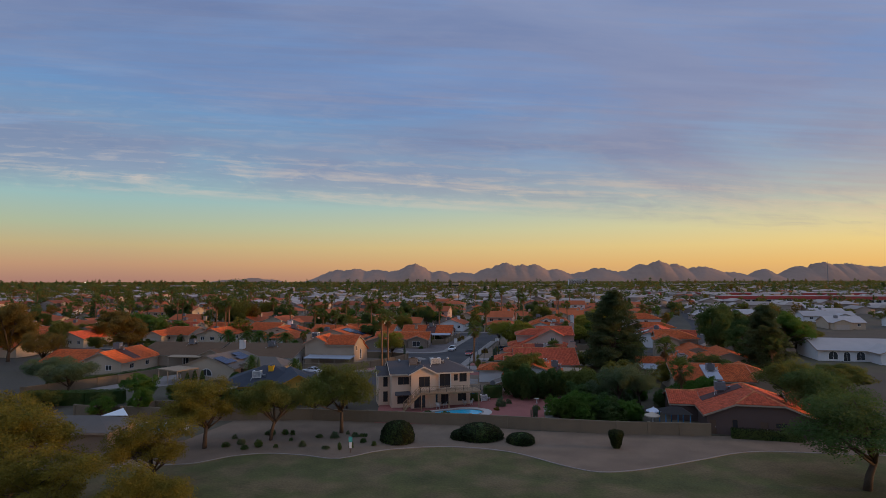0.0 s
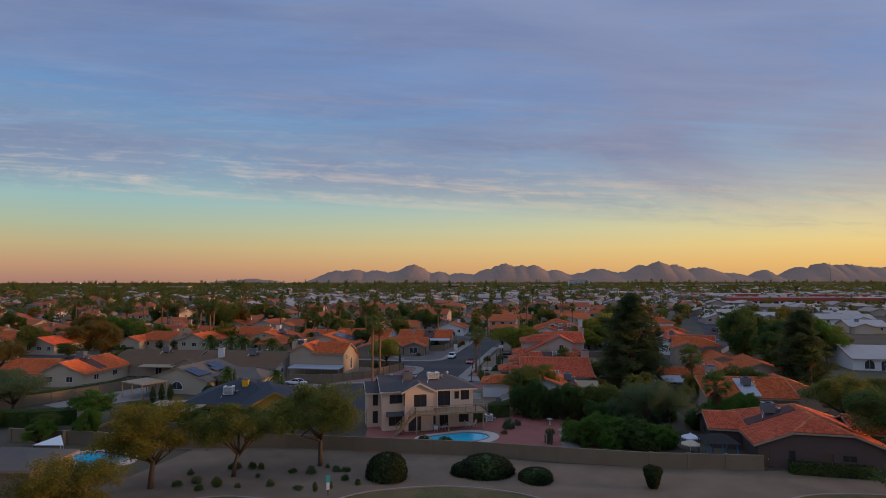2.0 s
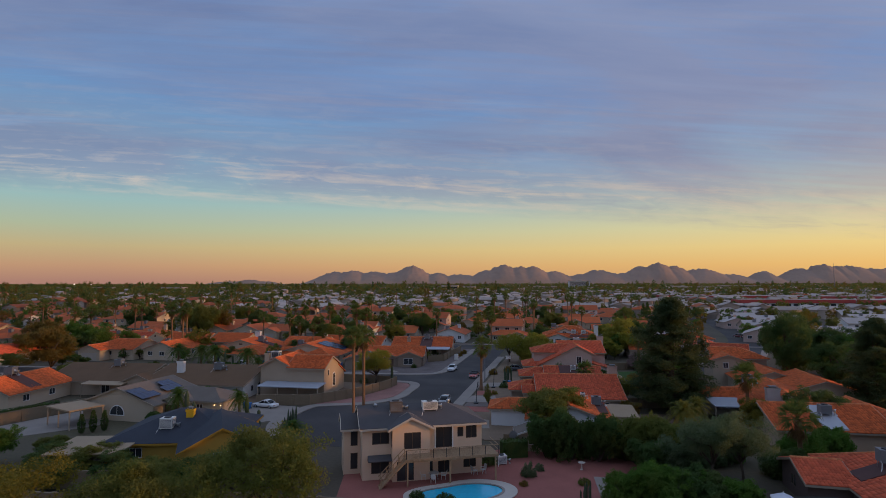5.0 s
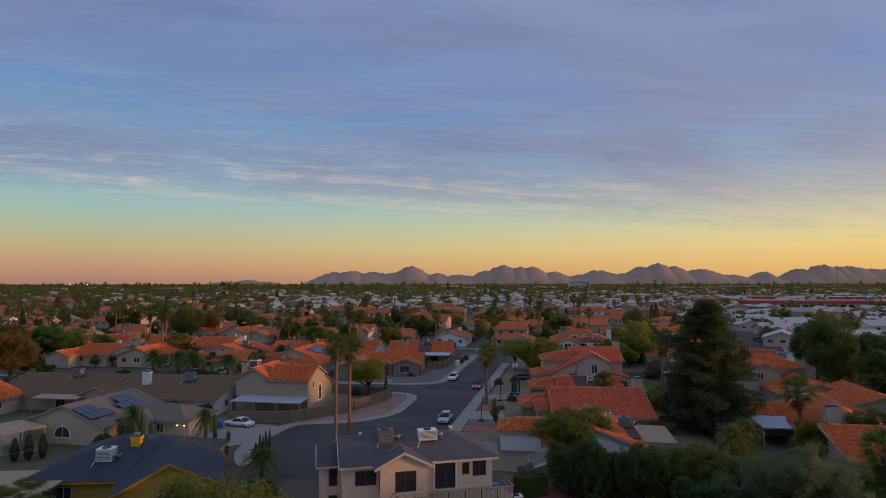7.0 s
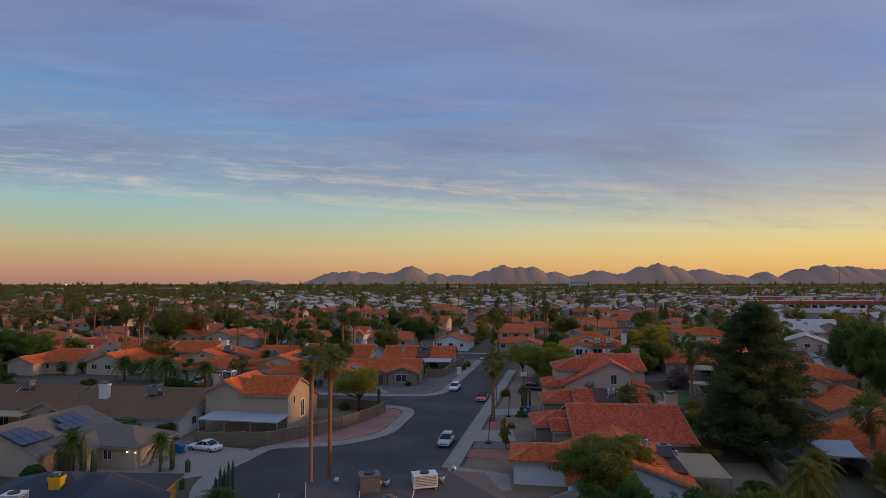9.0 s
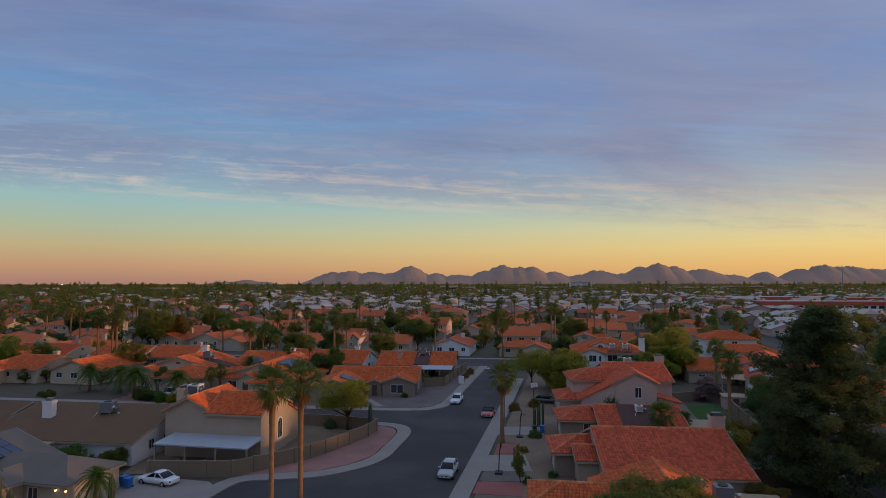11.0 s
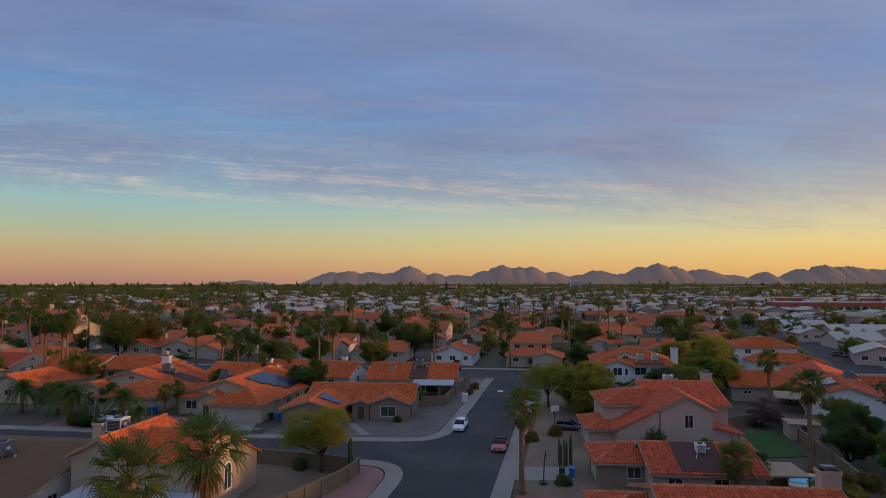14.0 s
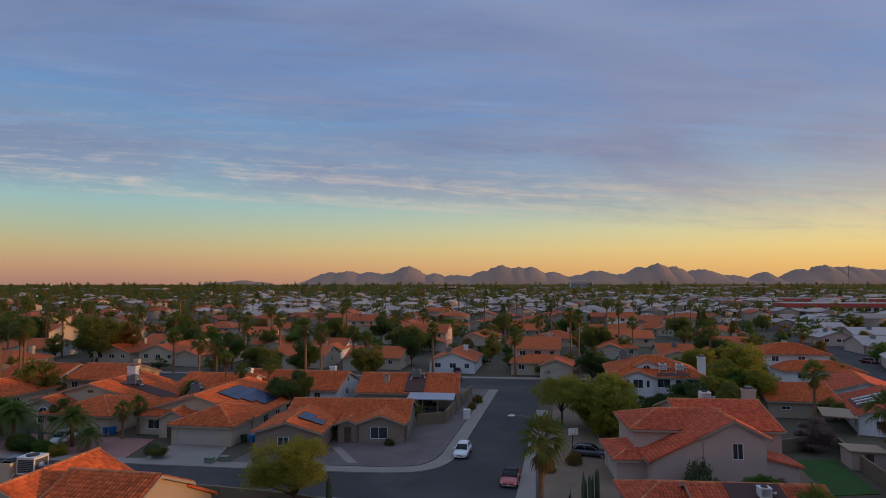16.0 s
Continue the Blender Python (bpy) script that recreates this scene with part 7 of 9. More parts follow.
# ---- the far town ----
def far_field():
    rnd = np.random.RandomState(21)
    bodies, roofs = {}, {}
    quads = {"red": ([], []), "pale": ([], []), "wall": ([], [])}

    def put(key, vs, fs):
        v, q = quads[key]
        k = len(v)
        v += vs
        q += [tuple(i + k for i in f) for f in fs]

    row = 375.0
    while row < 3000:
        gap = 20 + (row - 375) * 0.02
        x = -0.95 * row
        while x < 0.95 * row:
            x += 15 + rnd.uniform(0, 7) + (row - 375) * 0.01
            y = row + rnd.uniform(-4, 4) - 0.1 * x
            skip = (0.18 if x > -0.3 * row else 0.62) if row < 620 else (0.35 if x > -0.3 * row else 0.82) if row < 900 else (0.8 if x > 0.1 * row else 0.94)
            if y < 370 and x > -220 or rnd.rand() < skip:
                continue
            if x > 85 and y < 350 or 215 < x < 400 and 440 < y < 556:
                continue
            w, d, h = rnd.uniform(12, 18), rnd.uniform(9, 13), 2.7 if rnd.rand() < 0.7 else 5.2
            a = math.radians(-11 + (90 if rnd.rand() < 0.68 else 0) + rnd.uniform(-4, 4))
            c, s = math.cos(a), math.sin(a)
            far_red = (y < 400 + 50 * rnd.rand() and x < 0.34 * y) or (x < -0.3 * y and rnd.rand() < 0.5 and y < 620)
            key = "red" if far_red or rnd.rand() < 0.05 else "pale"

            def P(px, py, z):
                return (x + px * c - py * s, y + px * s + py * c, z)
            W, D, z1 = w / 2, d / 2, h + 2.0
            o = 0.5
            put("wall", [P(-W, -D, -0.2), P(W, -D, -0.2), P(W, D, -0.2), P(-W, D, -0.2), P(-W, -D, h), P(W, -D, h), P(W, D, h), P(-W, D, h)],
                [(0, 1, 5, 4), (1, 2, 6, 5), (2, 3, 7, 6), (3, 0, 4, 7)])
            hip = 0 if rnd.rand() < 0.6 else D
            put("wall", [P(-W, -D, h), P(-W, D, h), P(-W, 0, h + 1.7), P(-W, 0, h + 1.7), P(W, -D, h), P(W, D, h), P(W, 0, h + 1.7), P(W, 0, h + 1.7)], [(0, 1, 2, 3), (4, 5, 6, 7)]) if not hip else None
            e = h - 0.05
            put(key, [P(-W - o, -D - o, e), P(W + o, -D - o, e), P(W + o, D + o, e), P(-W - o, D + o, e), P(-W - o + hip, 0, z1), P(W + o - hip, 0, z1)], [(0, 1, 5, 4), (2, 3, 4, 5)])
            if hip:
                put(key, [P(-W - o, D + o, e), P(-W - o, -D - o, e), P(-W - o + hip, 0, z1), P(-W - o + hip, 0, z1), P(W + o, -D - o, e), P(W + o, D + o, e), P(W + o - hip, 0, z1), P(W + o - hip, 0, z1)],
                    [(0, 1, 2, 3), (4, 5, 6, 7)])
            if rnd.rand() < 0.7:
                gw, gx = rnd.uniform(2.6, 3.6), rnd.uniform(-W * 0.5, W * 0.5)
                put(key, [P(gx - gw, -D - 3.5, e), P(gx, -D - 3.5, e + 1.5), P(gx, 0.5, e + 1.5), P(gx - gw, 0.5, e), P(gx + gw, -D - 3.5, e), P(gx + gw, 0.5, e)], [(0, 1, 2, 3), (1, 4, 5, 2)])
                put("wall", [P(gx - gw + 0.4, -D - 3, -0.2), P(gx + gw - 0.4, -D - 3, -0.2), P(gx + gw - 0.4, -D - 3, e), P(gx - gw + 0.4, -D - 3, e), P(gx, -D - 3, e + 1.3), P(gx, -D - 3, e + 1.3)],
                    [(0, 1, 2, 3), (3, 2, 4, 5)])
        row += gap
    mats = {"red": TILE_FAR, "pale": ROOF_FAR, "wall": WALL_FAR}
    names = {"red": ("far_tile_roofs", "distant orange tile roofs of the town"), "pale": ("far_pale_roofs", "distant pale grey roofs of the town"), "wall": ("far_house_walls", "distant pale house walls of the town")}
    for key, (v, q) in quads.items():
        tagged(array_part(names[key][0], np.array(v), np.array(q), mats[key]), names[key][1], "houses", kind="stuff")
    # trees: olive and dark, thinner and coarser with distance
    for name, mat, share, seed in (("far_olive_trees", LEAF_OLIVE, 0.5, 1), ("far_dark_trees", LEAF_DARK, 0.28, 2), ("far_rust_trees", LEAF_RUST, 0.22, 3)):
        rnd = np.random.RandomState(seed)
        vs, qs, k = [], [], 0
        for lo, hi, count, clumps, per, leaf, h0, h1, r1 in ((300, 520, 620, 34, 14, 0.34, 3.5, 9, 5.0), (520, 1000, 2700, 16, 8, 0.6, 4, 10, 5.6), (1000, 2200, 7600, 9, 7, 1.05, 5, 12, 7.0), (2200, 3900, 6500, 5, 5, 1.9, 5, 12, 7.5),
                                                           (430, 1000, 90, 70, 16, 0.42, 11, 18, 4.2), (1000, 2600, 300, 46, 10, 0.85, 15, 27, 6.5)):
            n = int(count * share)
            yy = np.sqrt(rnd.uniform(lo * lo, hi * hi, n))
            xx = rnd.uniform(-0.98, 0.98, n) * yy
            keep = (xx < -0.35 * yy) | (rnd.rand(n) < 0.6)
            xx, yy = xx[keep], yy[keep]
            n = len(xx)
            hh, rr = rnd.uniform(h0, h1, n), rnd.uniform(r1 * 0.45, r1, n)
            p = rnd.normal(0, 1, (n, clumps, 3))
            p /= np.linalg.norm(p, axis=2, keepdims=True)
            p *= rnd.uniform(0.45, 1, (n, clumps, 1))
            c = np.stack([xx[:, None] + p[..., 0] * rr[:, None], yy[:, None] + p[..., 1] * rr[:, None], hh[:, None] * (0.55 + 0.42 * p[..., 2])], 2).reshape(-1, 3)
            v, q = leaves(rnd, c, leaf * 1.7, per, leaf)
            vs.append(v), qs.append(q + k)
            k += len(v)
        tagged(array_part(name, np.concatenate(vs), np.concatenate(qs), mat), "distant trees spread through the town", "trees", kind="stuff")


ROOF_FAR = material("far_pale_tile", (0.38, 0.31, 0.265), rough=0.85, vary=0.15, scale=0.05, fine=1.5, bump=0.2, island=0.3, depth=0.1)
WALL_FAR = material("far_stucco", (0.4, 0.32, 0.26), rough=0.9, vary=0.12, scale=0.02, fine=0.4, bump=0, island=0.35)
far_field()


# low shopping buildings with red roof bands, and an office block far off
SHOP_RED = material("red_roof_band", (0.42, 0.07, 0.06), rough=0.6, vary=0.1, scale=0.1, fine=1)
for sx, sy, sl, sr in ((330, 668, 96, -4), (292, 536, 92, -4), (430, 640, 110, -4), (366, 520, 44, -4), (262, 700, 50, -4)):
    root = thing("shop_building", "long low white building with red roof band", "building", sx, sy, 0, sr, "shop buildings")
    part("wall", Geo().box(-sl / 2, sl / 2, -9, 9, -0.3, 3.6), STUCCO_WHITE, root)
    part("roof_band", Geo().box(-sl / 2 - 0.6, sl / 2 + 0.6, -9.6, 9.6, 3.2, 6.0), SHOP_RED, root)
    part("roof", Geo().box(-sl / 2, sl / 2, -8.8, 8.8, 6.0, 6.4), ROOF_WHITE, root)
    for i in range(int(sl / 6)):
        xx = -sl / 2 + 3 + 6 * i
        part("window", Geo().box(xx - 2, xx + 2, -9.06, -8.98, 0.6, 2.8), GLASS, root)
root = thing("office_building", "pale flat-roofed office block among distant trees", "building", 404, 1890, 0, -5)
part("wall", Geo().box(-33, 33, -12, 12, -0.5, 21), STUCCO_WHITE, root)
part("roof", Geo().box(-34, 34, -13, 13, 21, 22.5).box(-8, 8, -5, 5, 22.5, 26), ROOF_WHITE, root)
for k in range(5):
    part("window_band", Geo().box(-31, 31, -12.25, -11.98, 3.0 + 3.6 * k, 4.8 + 3.6 * k), GLASS, root)
for bx, by, bw, bh in ((232, 1500, 60, 9), (-8, 1450, 40, 12), (40, 1480, 30, 9), (600, 1500, 90, 8), (820, 1700, 110, 9), (-620, 1300, 50, 9), (-900, 1500, 60, 8)):
    root = thing("flat_building", "pale flat-roofed building among distant trees", "building", bx, by, 0, -6, "distant flat buildings")
    part("wall", Geo().box(-bw / 2, bw / 2, -10, 10, -0.5, bh), STUCCO_CREAM, root)
    part("roof", Geo().box(-bw / 2 - 0.6, bw / 2 + 0.6, -10.6, 10.6, bh, bh + 0.8), ROOF_WHITE, root)
    part("window_band", Geo().box(-bw / 2 + 1, bw / 2 - 1, -10.2, -9.98, bh * 0.45, bh * 0.7), GLASS, root)
# the tall mast before the mountains
root = thing("radio_mast", "slim grey lattice mast on the plain", "mast", 960, 1500, 0)
part("mast_tube", Geo().tube([(0, 0, -0.5), (0, 0, 40), (0, 0, 66)], [0.9, 0.6, 0.25], 6), METAL_GREY, root)
part("beacon", Geo().cyl(0, 0, 66, 67.2, 0.4, 8), METAL_WHITE, root)


# ---- things on roofs ----
def cooler(x, y, z, rot, mat, label, s=1.0, stand=0.45, size=(1.25, 1.05, 1.0), dark_sides=False):
    """A roof air conditioner on a small stand, with a fan on top and a duct."""
    root = thing("air_conditioner", label, "air conditioner", x, y, z, rot, "roof air conditioners")
    w, d, h = size[0] * s, size[1] * s, size[2] * s
    g = Geo().box(-w / 2, w / 2, -d / 2, d / 2, stand, stand + h).box(-w / 2 - 0.03, w / 2 + 0.03, -d / 2 - 0.03, d / 2 + 0.03, stand + h, stand + h + 0.05)
    body = part("casing", g, mat, root)
    part("fan_ring", Geo().cyl(0, 0, stand + h + 0.05, stand + h + 0.14, 0.36 * s, 16), METAL_BLACK, body)
    if dark_sides:
        part("grille", Geo().box(-w / 2 + 0.1, w / 2 - 0.1, -d / 2 - 0.012, -d / 2, stand + 0.1 * h, stand + 0.9 * h).box(w / 2, w / 2 + 0.012, -d / 2 + 0.1, d / 2 - 0.1, stand + 0.1 * h, stand + 0.9 * h), METAL_BLACK, body)
    g = Geo()
    for i in range(7):
        zz = stand + 0.14 * s + i * 0.11 * s
        g.box(-w / 2 + 0.1, w / 2 - 0.1, -d / 2 - 0.02, -d / 2, zz, zz + 0.05 * s).box(w / 2, w / 2 + 0.02, -d / 2 + 0.1, d / 2 - 0.1, zz, zz + 0.05 * s)
    part("louvre", g, METAL_GREY, body)
    for sx in (-1, 1):
        for sy in (-1, 1):
            part("leg", Geo().box(sx * w * 0.42 - 0.03, sx * w * 0.42 + 0.03, sy * d * 0.42 - 0.03, sy * d * 0.42 + 0.03, -0.5, stand), METAL, root)
    part("duct", Geo().tube([(w / 2, 0, stand + 0.45 * s), (w / 2 + 0.5 * s, 0, stand + 0.4 * s), (w / 2 + 0.62 * s, 0, stand - 0.25)], [0.24 * s, 0.24 * s, 0.24 * s], 8), METAL, root)
    part("pipe", Geo().tube([(-w / 2 - 0.05, -d / 2, stand + 0.2), (-w / 2 - 0.05, -d / 2 - 0.25, stand), (-w / 2 - 0.3, -d / 2 - 0.7, -0.3)], 0.03, 5), TRIM_WHITE, root)
    return root


def solar(x, y, z, rot, pitch, cols, rows, skip=()):
    """Panels side by side on a slope that falls towards the local -y."""
    root = thing("solar_array", "dark blue solar panels mounted on the roof", "solar panels", x, y, z, rot)
    tilt = pose(0, 0, 0, math.degrees(math.atan(pitch)), 0, 0)
    for r in range(rows):
        for c in range(cols):
            if (c, r) in skip:
                continue
            x0, y0 = (c - cols / 2) * 1.06, (r - rows / 2) * 1.72
            p = part("panel", Geo().box(x0, x0 + 1.02, y0, y0 + 1.68, 0.1, 0.13, tilt), SOLAR, root)
            part("panel_frame", Geo().box(x0 - 0.015, x0 + 1.035, y0 - 0.015, y0 + 0.02, 0.08, 0.137, tilt).box(x0 - 0.015, x0 + 1.035, y0 + 1.66, y0 + 1.695, 0.08, 0.137, tilt)
                 .box(x0 - 0.015, x0 + 0.02, y0 + 0.02, y0 + 1.66, 0.08, 0.137, tilt).box(x0 + 1.0, x0 + 1.035, y0 + 0.02, y0 + 1.66, 0.08, 0.137, tilt), METAL_BLACK, p)
    return root


def vent(x, y, z, r=0.18, h=0.5):
    root = thing("roof_vent", "round galvanised turbine vent on a roof", "vent", x, y, z, 0, "roof vents")
    part("pipe", Geo().cyl(0, 0, -0.4, h, r * 0.7, 10), METAL, root)
    g = Geo()
    g.rings([[(rr * r * math.cos(6.283 * i / 12), rr * r * math.sin(6.283 * i / 12), h + zz) for i in range(12)] for rr, zz in ((0.8, 0), (1.15, 0.1), (1.2, 0.22), (0.9, 0.34), (0.3, 0.38))])
    part("turbine_head", g, METAL, root)


cooler(*fr(14, 18.9, 101.2), 6.45, 14, material("brown_grey_enamel", (0.13, 0.11, 0.1), rough=0.5, vary=0.1), "grey rooftop cooler on a steel stand", 1.15, 0.45)
cooler(*fr(14, 22.9, 101.0), 6.7, 14, METAL_WHITE, "white rooftop air conditioner on a wooden stand", 1.0, 0.3, (1.75, 1.1, 0.85))
vent(*fr(14, 16.6, 102.0), 7.0, 0.18, 0.35), vent(*fr(14, 25.5, 102.6), 7.0, 0.18, 0.35)
cooler(*fr(-8, 4.8, 124.5), 3.4, -8, METAL_GREY, "grey air conditioner in a roof well", 1.1, 0.2)
cooler(*fr(-8, 2.9, 125.0), 4.3, -8, METAL_WHITE, "small white roof vent box", 0.55, 0.2)
cooler(*fr(-4, 14.2, 154.4), 4.05, -4, METAL_WHITE, "white air conditioner in a dark roof well", 0.75, 0.1)
cooler(*fr(-4, 18.2, 149.6), 0.1, -4, METAL_GREY, "grey air conditioner beside a wall", 1.3, 0.1)
cooler(*fr(-10, -0.2, 209.6), 6.5, -10, METAL_WHITE, "pale roof air conditioner", 1.0, 0.1), cooler(*fr(-10, 2.6, 209.6), 6.5, -10, METAL_WHITE, "pale roof air conditioner", 1.0, 0.1)
cooler(30.8, 177.4, 6.85, -4, METAL_WHITE, "white rooftop cooler behind a tile ridge", 1.0, 0.3)
cooler(*fr(-10, -6.0, 217.0), 7.6, -10, METAL_GREY, "grey rooftop air conditioner", 1.1, 0.2)
cooler(*fr(-4, -22, 208.8), 4.6, -4, METAL_GREY, "grey air conditioner in a roof well", 1.2, 0.2)
cooler(*fr(-8, -82.6, 192.0), 4.75, -8, METAL_GREY, "grey rooftop cooler on an orange roof", 1.3, 0.2)
cooler(*fr(-8, -70.0, 190.5), 3.95, -8, METAL_GREY, "grey rooftop cooler on an orange roof", 1.2, 0.3)
cooler(*fr(-6, -61.6, 144.0), 4.5, -6, METAL_GREY, "blue grey rooftop cooler", 1.3, 0.12)
cooler(*fr(-6, -84.0, 145.0), 4.75, -6, METAL_GREY, "blue grey rooftop cooler", 1.2, 0.12)
cooler(*fr(5, -25.6, 109.4), 3.6, 5, METAL_WHITE, "white rooftop cooler on blue shingles", 1.2, 0.3)
cooler(*fr(-13, 20.4, 98.4), 4.5, -13, METAL_GREY, "grey air conditioner in a roof well", 1.15, 0.3)
cooler(*fr(-8, 34.0, 119.4), 4.15, -8, METAL_GREY, "grey air conditioner on a pale roof well", 1.1, 0.2)
cooler(*fr(-4, -89.8, 133.2), 5.2, -4, METAL_GREY, "grey air conditioner in a roof well", 1.3, 0.1)
cooler(*fr(-8, 31.6, 140.6), 4.2, -8, METAL_GREY, "grey rooftop cooler between roofs", 1.2, 0.6)
cooler(-35.0, 150.6, 6.2, -9, METAL_WHITE, "large pale rooftop cooler with dark louvred sides", 1.3, 0.55, dark_sides=True)
solar(*fr(-8, -59.5, 188.2), 4.3, 82, 0.29, 7, 4, {(0, 0), (0, 1), (6, 3), (1, 0)})
solar(*fr(-3, -29.3, 181.0), 3.62, 87, 0.3, 3, 2, {(2, 0)})
solar(*fr(-12, -74.8, 120.0), 4.4, 78, 0.36, 4, 2, {(0, 1)})
solar(*fr(-12, -74.6, 114.2), 4.2, 78, 0.36, 4, 2, {(3, 1)})


# ---- deck, stairs and pool of the two-storey house ----
def deck():
    c = lambda a, b: (a - 24.2, b - 97.0)
    root = thing("balcony_deck", "brown wooden deck with posts, mesh railing and stairs", "deck", *fr(14, 24.2, 97.0), 0, 14)
    x0, x1, y0, y1 = -5.0, 5.4, -1.6, 1.5
    for i in range(20):
        yy = y0 + (y1 - y0) * i / 20
        part("plank", Geo().box(x0, x1, yy, yy + (y1 - y0) / 20 - 0.012, 2.92, 2.96), WOOD, root)
    part("front_beam", Geo().box(x0, x1, y0, y0 + 0.1, 2.64, 2.91), WOOD, root)
    for i in range(18):
        xx = x0 + 0.3 + (x1 - x0 - 0.6) * i / 17
        part("joist", Geo().box(xx - 0.03, xx + 0.03, y0 - 0.25, y1 - 0.1, 2.72, 2.9), WOOD, root)
    for xx in (x0 + 0.2, -0.1, x1 - 0.3):
        part("post", Geo().box(xx - 0.08, xx + 0.08, y0 + 0.12, y0 + 0.28, -0.05, 2.7), WOOD, root)
    for i in range(8):
        xx = x0 + 0.04 + (x1 - x0 - 0.08) * i / 7
        part("railing_post", Geo().box(xx - 0.03, xx + 0.03, y0, y0 + 0.06, 2.96, 3.92), METAL_BLACK, root)
    part("top_rail", Geo().box(x0, x1, y0 - 0.01, y0 + 0.07, 3.92, 3.97), WOOD, root)
    g = Geo()
    for i in range(88):
        xx = x0 + 0.08 + (x1 - x0 - 0.16) * i / 87
        g.box(xx - 0.006, xx + 0.006, y0 + 0.02, y0 + 0.035, 3.02, 3.92)
    part("balusters", g, TRIM_BROWN, root, kind="stuff")
    part("side_rail", Geo().box(x1 - 0.05, x1, y0, y1, 3.9, 3.97).box(x1 - 0.05, x1, y0, y1, 3.4, 3.44), WOOD, root)
    n = 15
    for i in range(n):
        xx, zz = x0 - 0.19 * (i + 1), 2.9 - 0.19 * (i + 1)
        part("tread", Geo().box(xx, xx + 0.3, y0 + 0.1, y0 + 1.1, zz, zz + 0.05), WOOD, root)
    for yy in (y0 + 0.06, y0 + 1.1):
        part("stringer", Geo().add([(x0, yy, 2.6), (x0, yy, 2.9), (x0 - 2.9, yy, 0.12), (x0 - 2.9, yy, -0.1), (x0, yy + 0.05, 2.6), (x0, yy + 0.05, 2.9), (x0 - 2.9, yy + 0.05, 0.12), (x0 - 2.9, yy + 0.05, -0.1)],
                                   [(0, 1, 2, 3), (7, 6, 5, 4), (0, 4, 5, 1), (1, 5, 6, 2), (2, 6, 7, 3), (3, 7, 4, 0)]), WOOD, root)
        part("handrail", Geo().tube([(x0, yy, 3.9), (x0 - 2.85, yy, 1.1)], 0.045, 6), WOOD, root)
        for k in range(5):
            part("baluster", Geo().box(x0 - 0.66 * k - 0.05, x0 - 0.66 * k + 0.03, yy, yy + 0.05, 2.8 - 0.63 * k, 3.85 - 0.63 * k), WOOD, root)


deck()
WATER = material("pool_water", (0.03, 0.46, 0.66), rough=0.14, vary=0.12, scale=0.8, fine=3, bump=0.15, spec=0.5, depth=0.03)
POOL_STONE = material("pool_deck", (0.5, 0.44, 0.38), vary=0.1, scale=0.6, fine=14, bump=0.2, world_space=True)


def oval(rot, a, b, ra, rb, n=36, dent=0.0, skew=0.0):
    out = []
    for i in range(n):
        t = 2 * math.pi * i / n
        k = 1 - dent * math.exp(-((math.atan2(math.sin(t - 1.9), math.cos(t - 1.9))) / 0.6) ** 2)
        out.append(fr(rot, a + ra * k * math.cos(t) + skew * math.sin(t), b + rb * k * math.sin(t)))
    return out


def pool(rot, a, b, ra, rb, label, dent=0.25):
    cx_, cy_ = fr(rot, a, b)
    root = thing("swimming_pool", label, "swimming pool", cx_, cy_)
    outer, inner = [[(x - cx_, y - cy_) for x, y in oval(rot, a, b, ra + e, rb + e, 40, dent)] for e in (1.6, 0.0)]
    inner2 = [(x - cx_, y - cy_) for x, y in oval(rot, a, b, ra + 0.28, rb + 0.28, 40, dent)]
    for name, p, q, z0, z1, mat in (("pool_deck", inner2, outer, -0.1, 0.13, POOL_STONE), ("coping", inner, inner2, -0.5, 0.17, CONCRETE)):
        g = Geo()
        n = len(p)
        g.v = [(*v, z0) for v in p] + [(*v, z0) for v in q] + [(*v, z1) for v in p] + [(*v, z1) for v in q]
        for i in range(n):
            j = (i + 1) % n
            g.f += [(2 * n + i, 3 * n + i, 3 * n + j, 2 * n + j), (n + i, n + j, 3 * n + j, 3 * n + i), (j, i, 2 * n + i, 2 * n + j)]
        part(name, g, mat, root)
    part("water", Geo().prism(inner, 0.055, 0.075), WATER, root, "bright turquoise pool water")


pool(14, 24.5, 92.6, 4.5, 2.5, "kidney-shaped turquoise swimming pool with pale deck")
pool(-20, -69.6, 66.0, 3.7, 2.0, "small lit garden pool with pale deck", 0.1)
pool(0, 37.8, 156.4, 2.0, 1.1, "small blue pool in a walled back garden", 0.1)


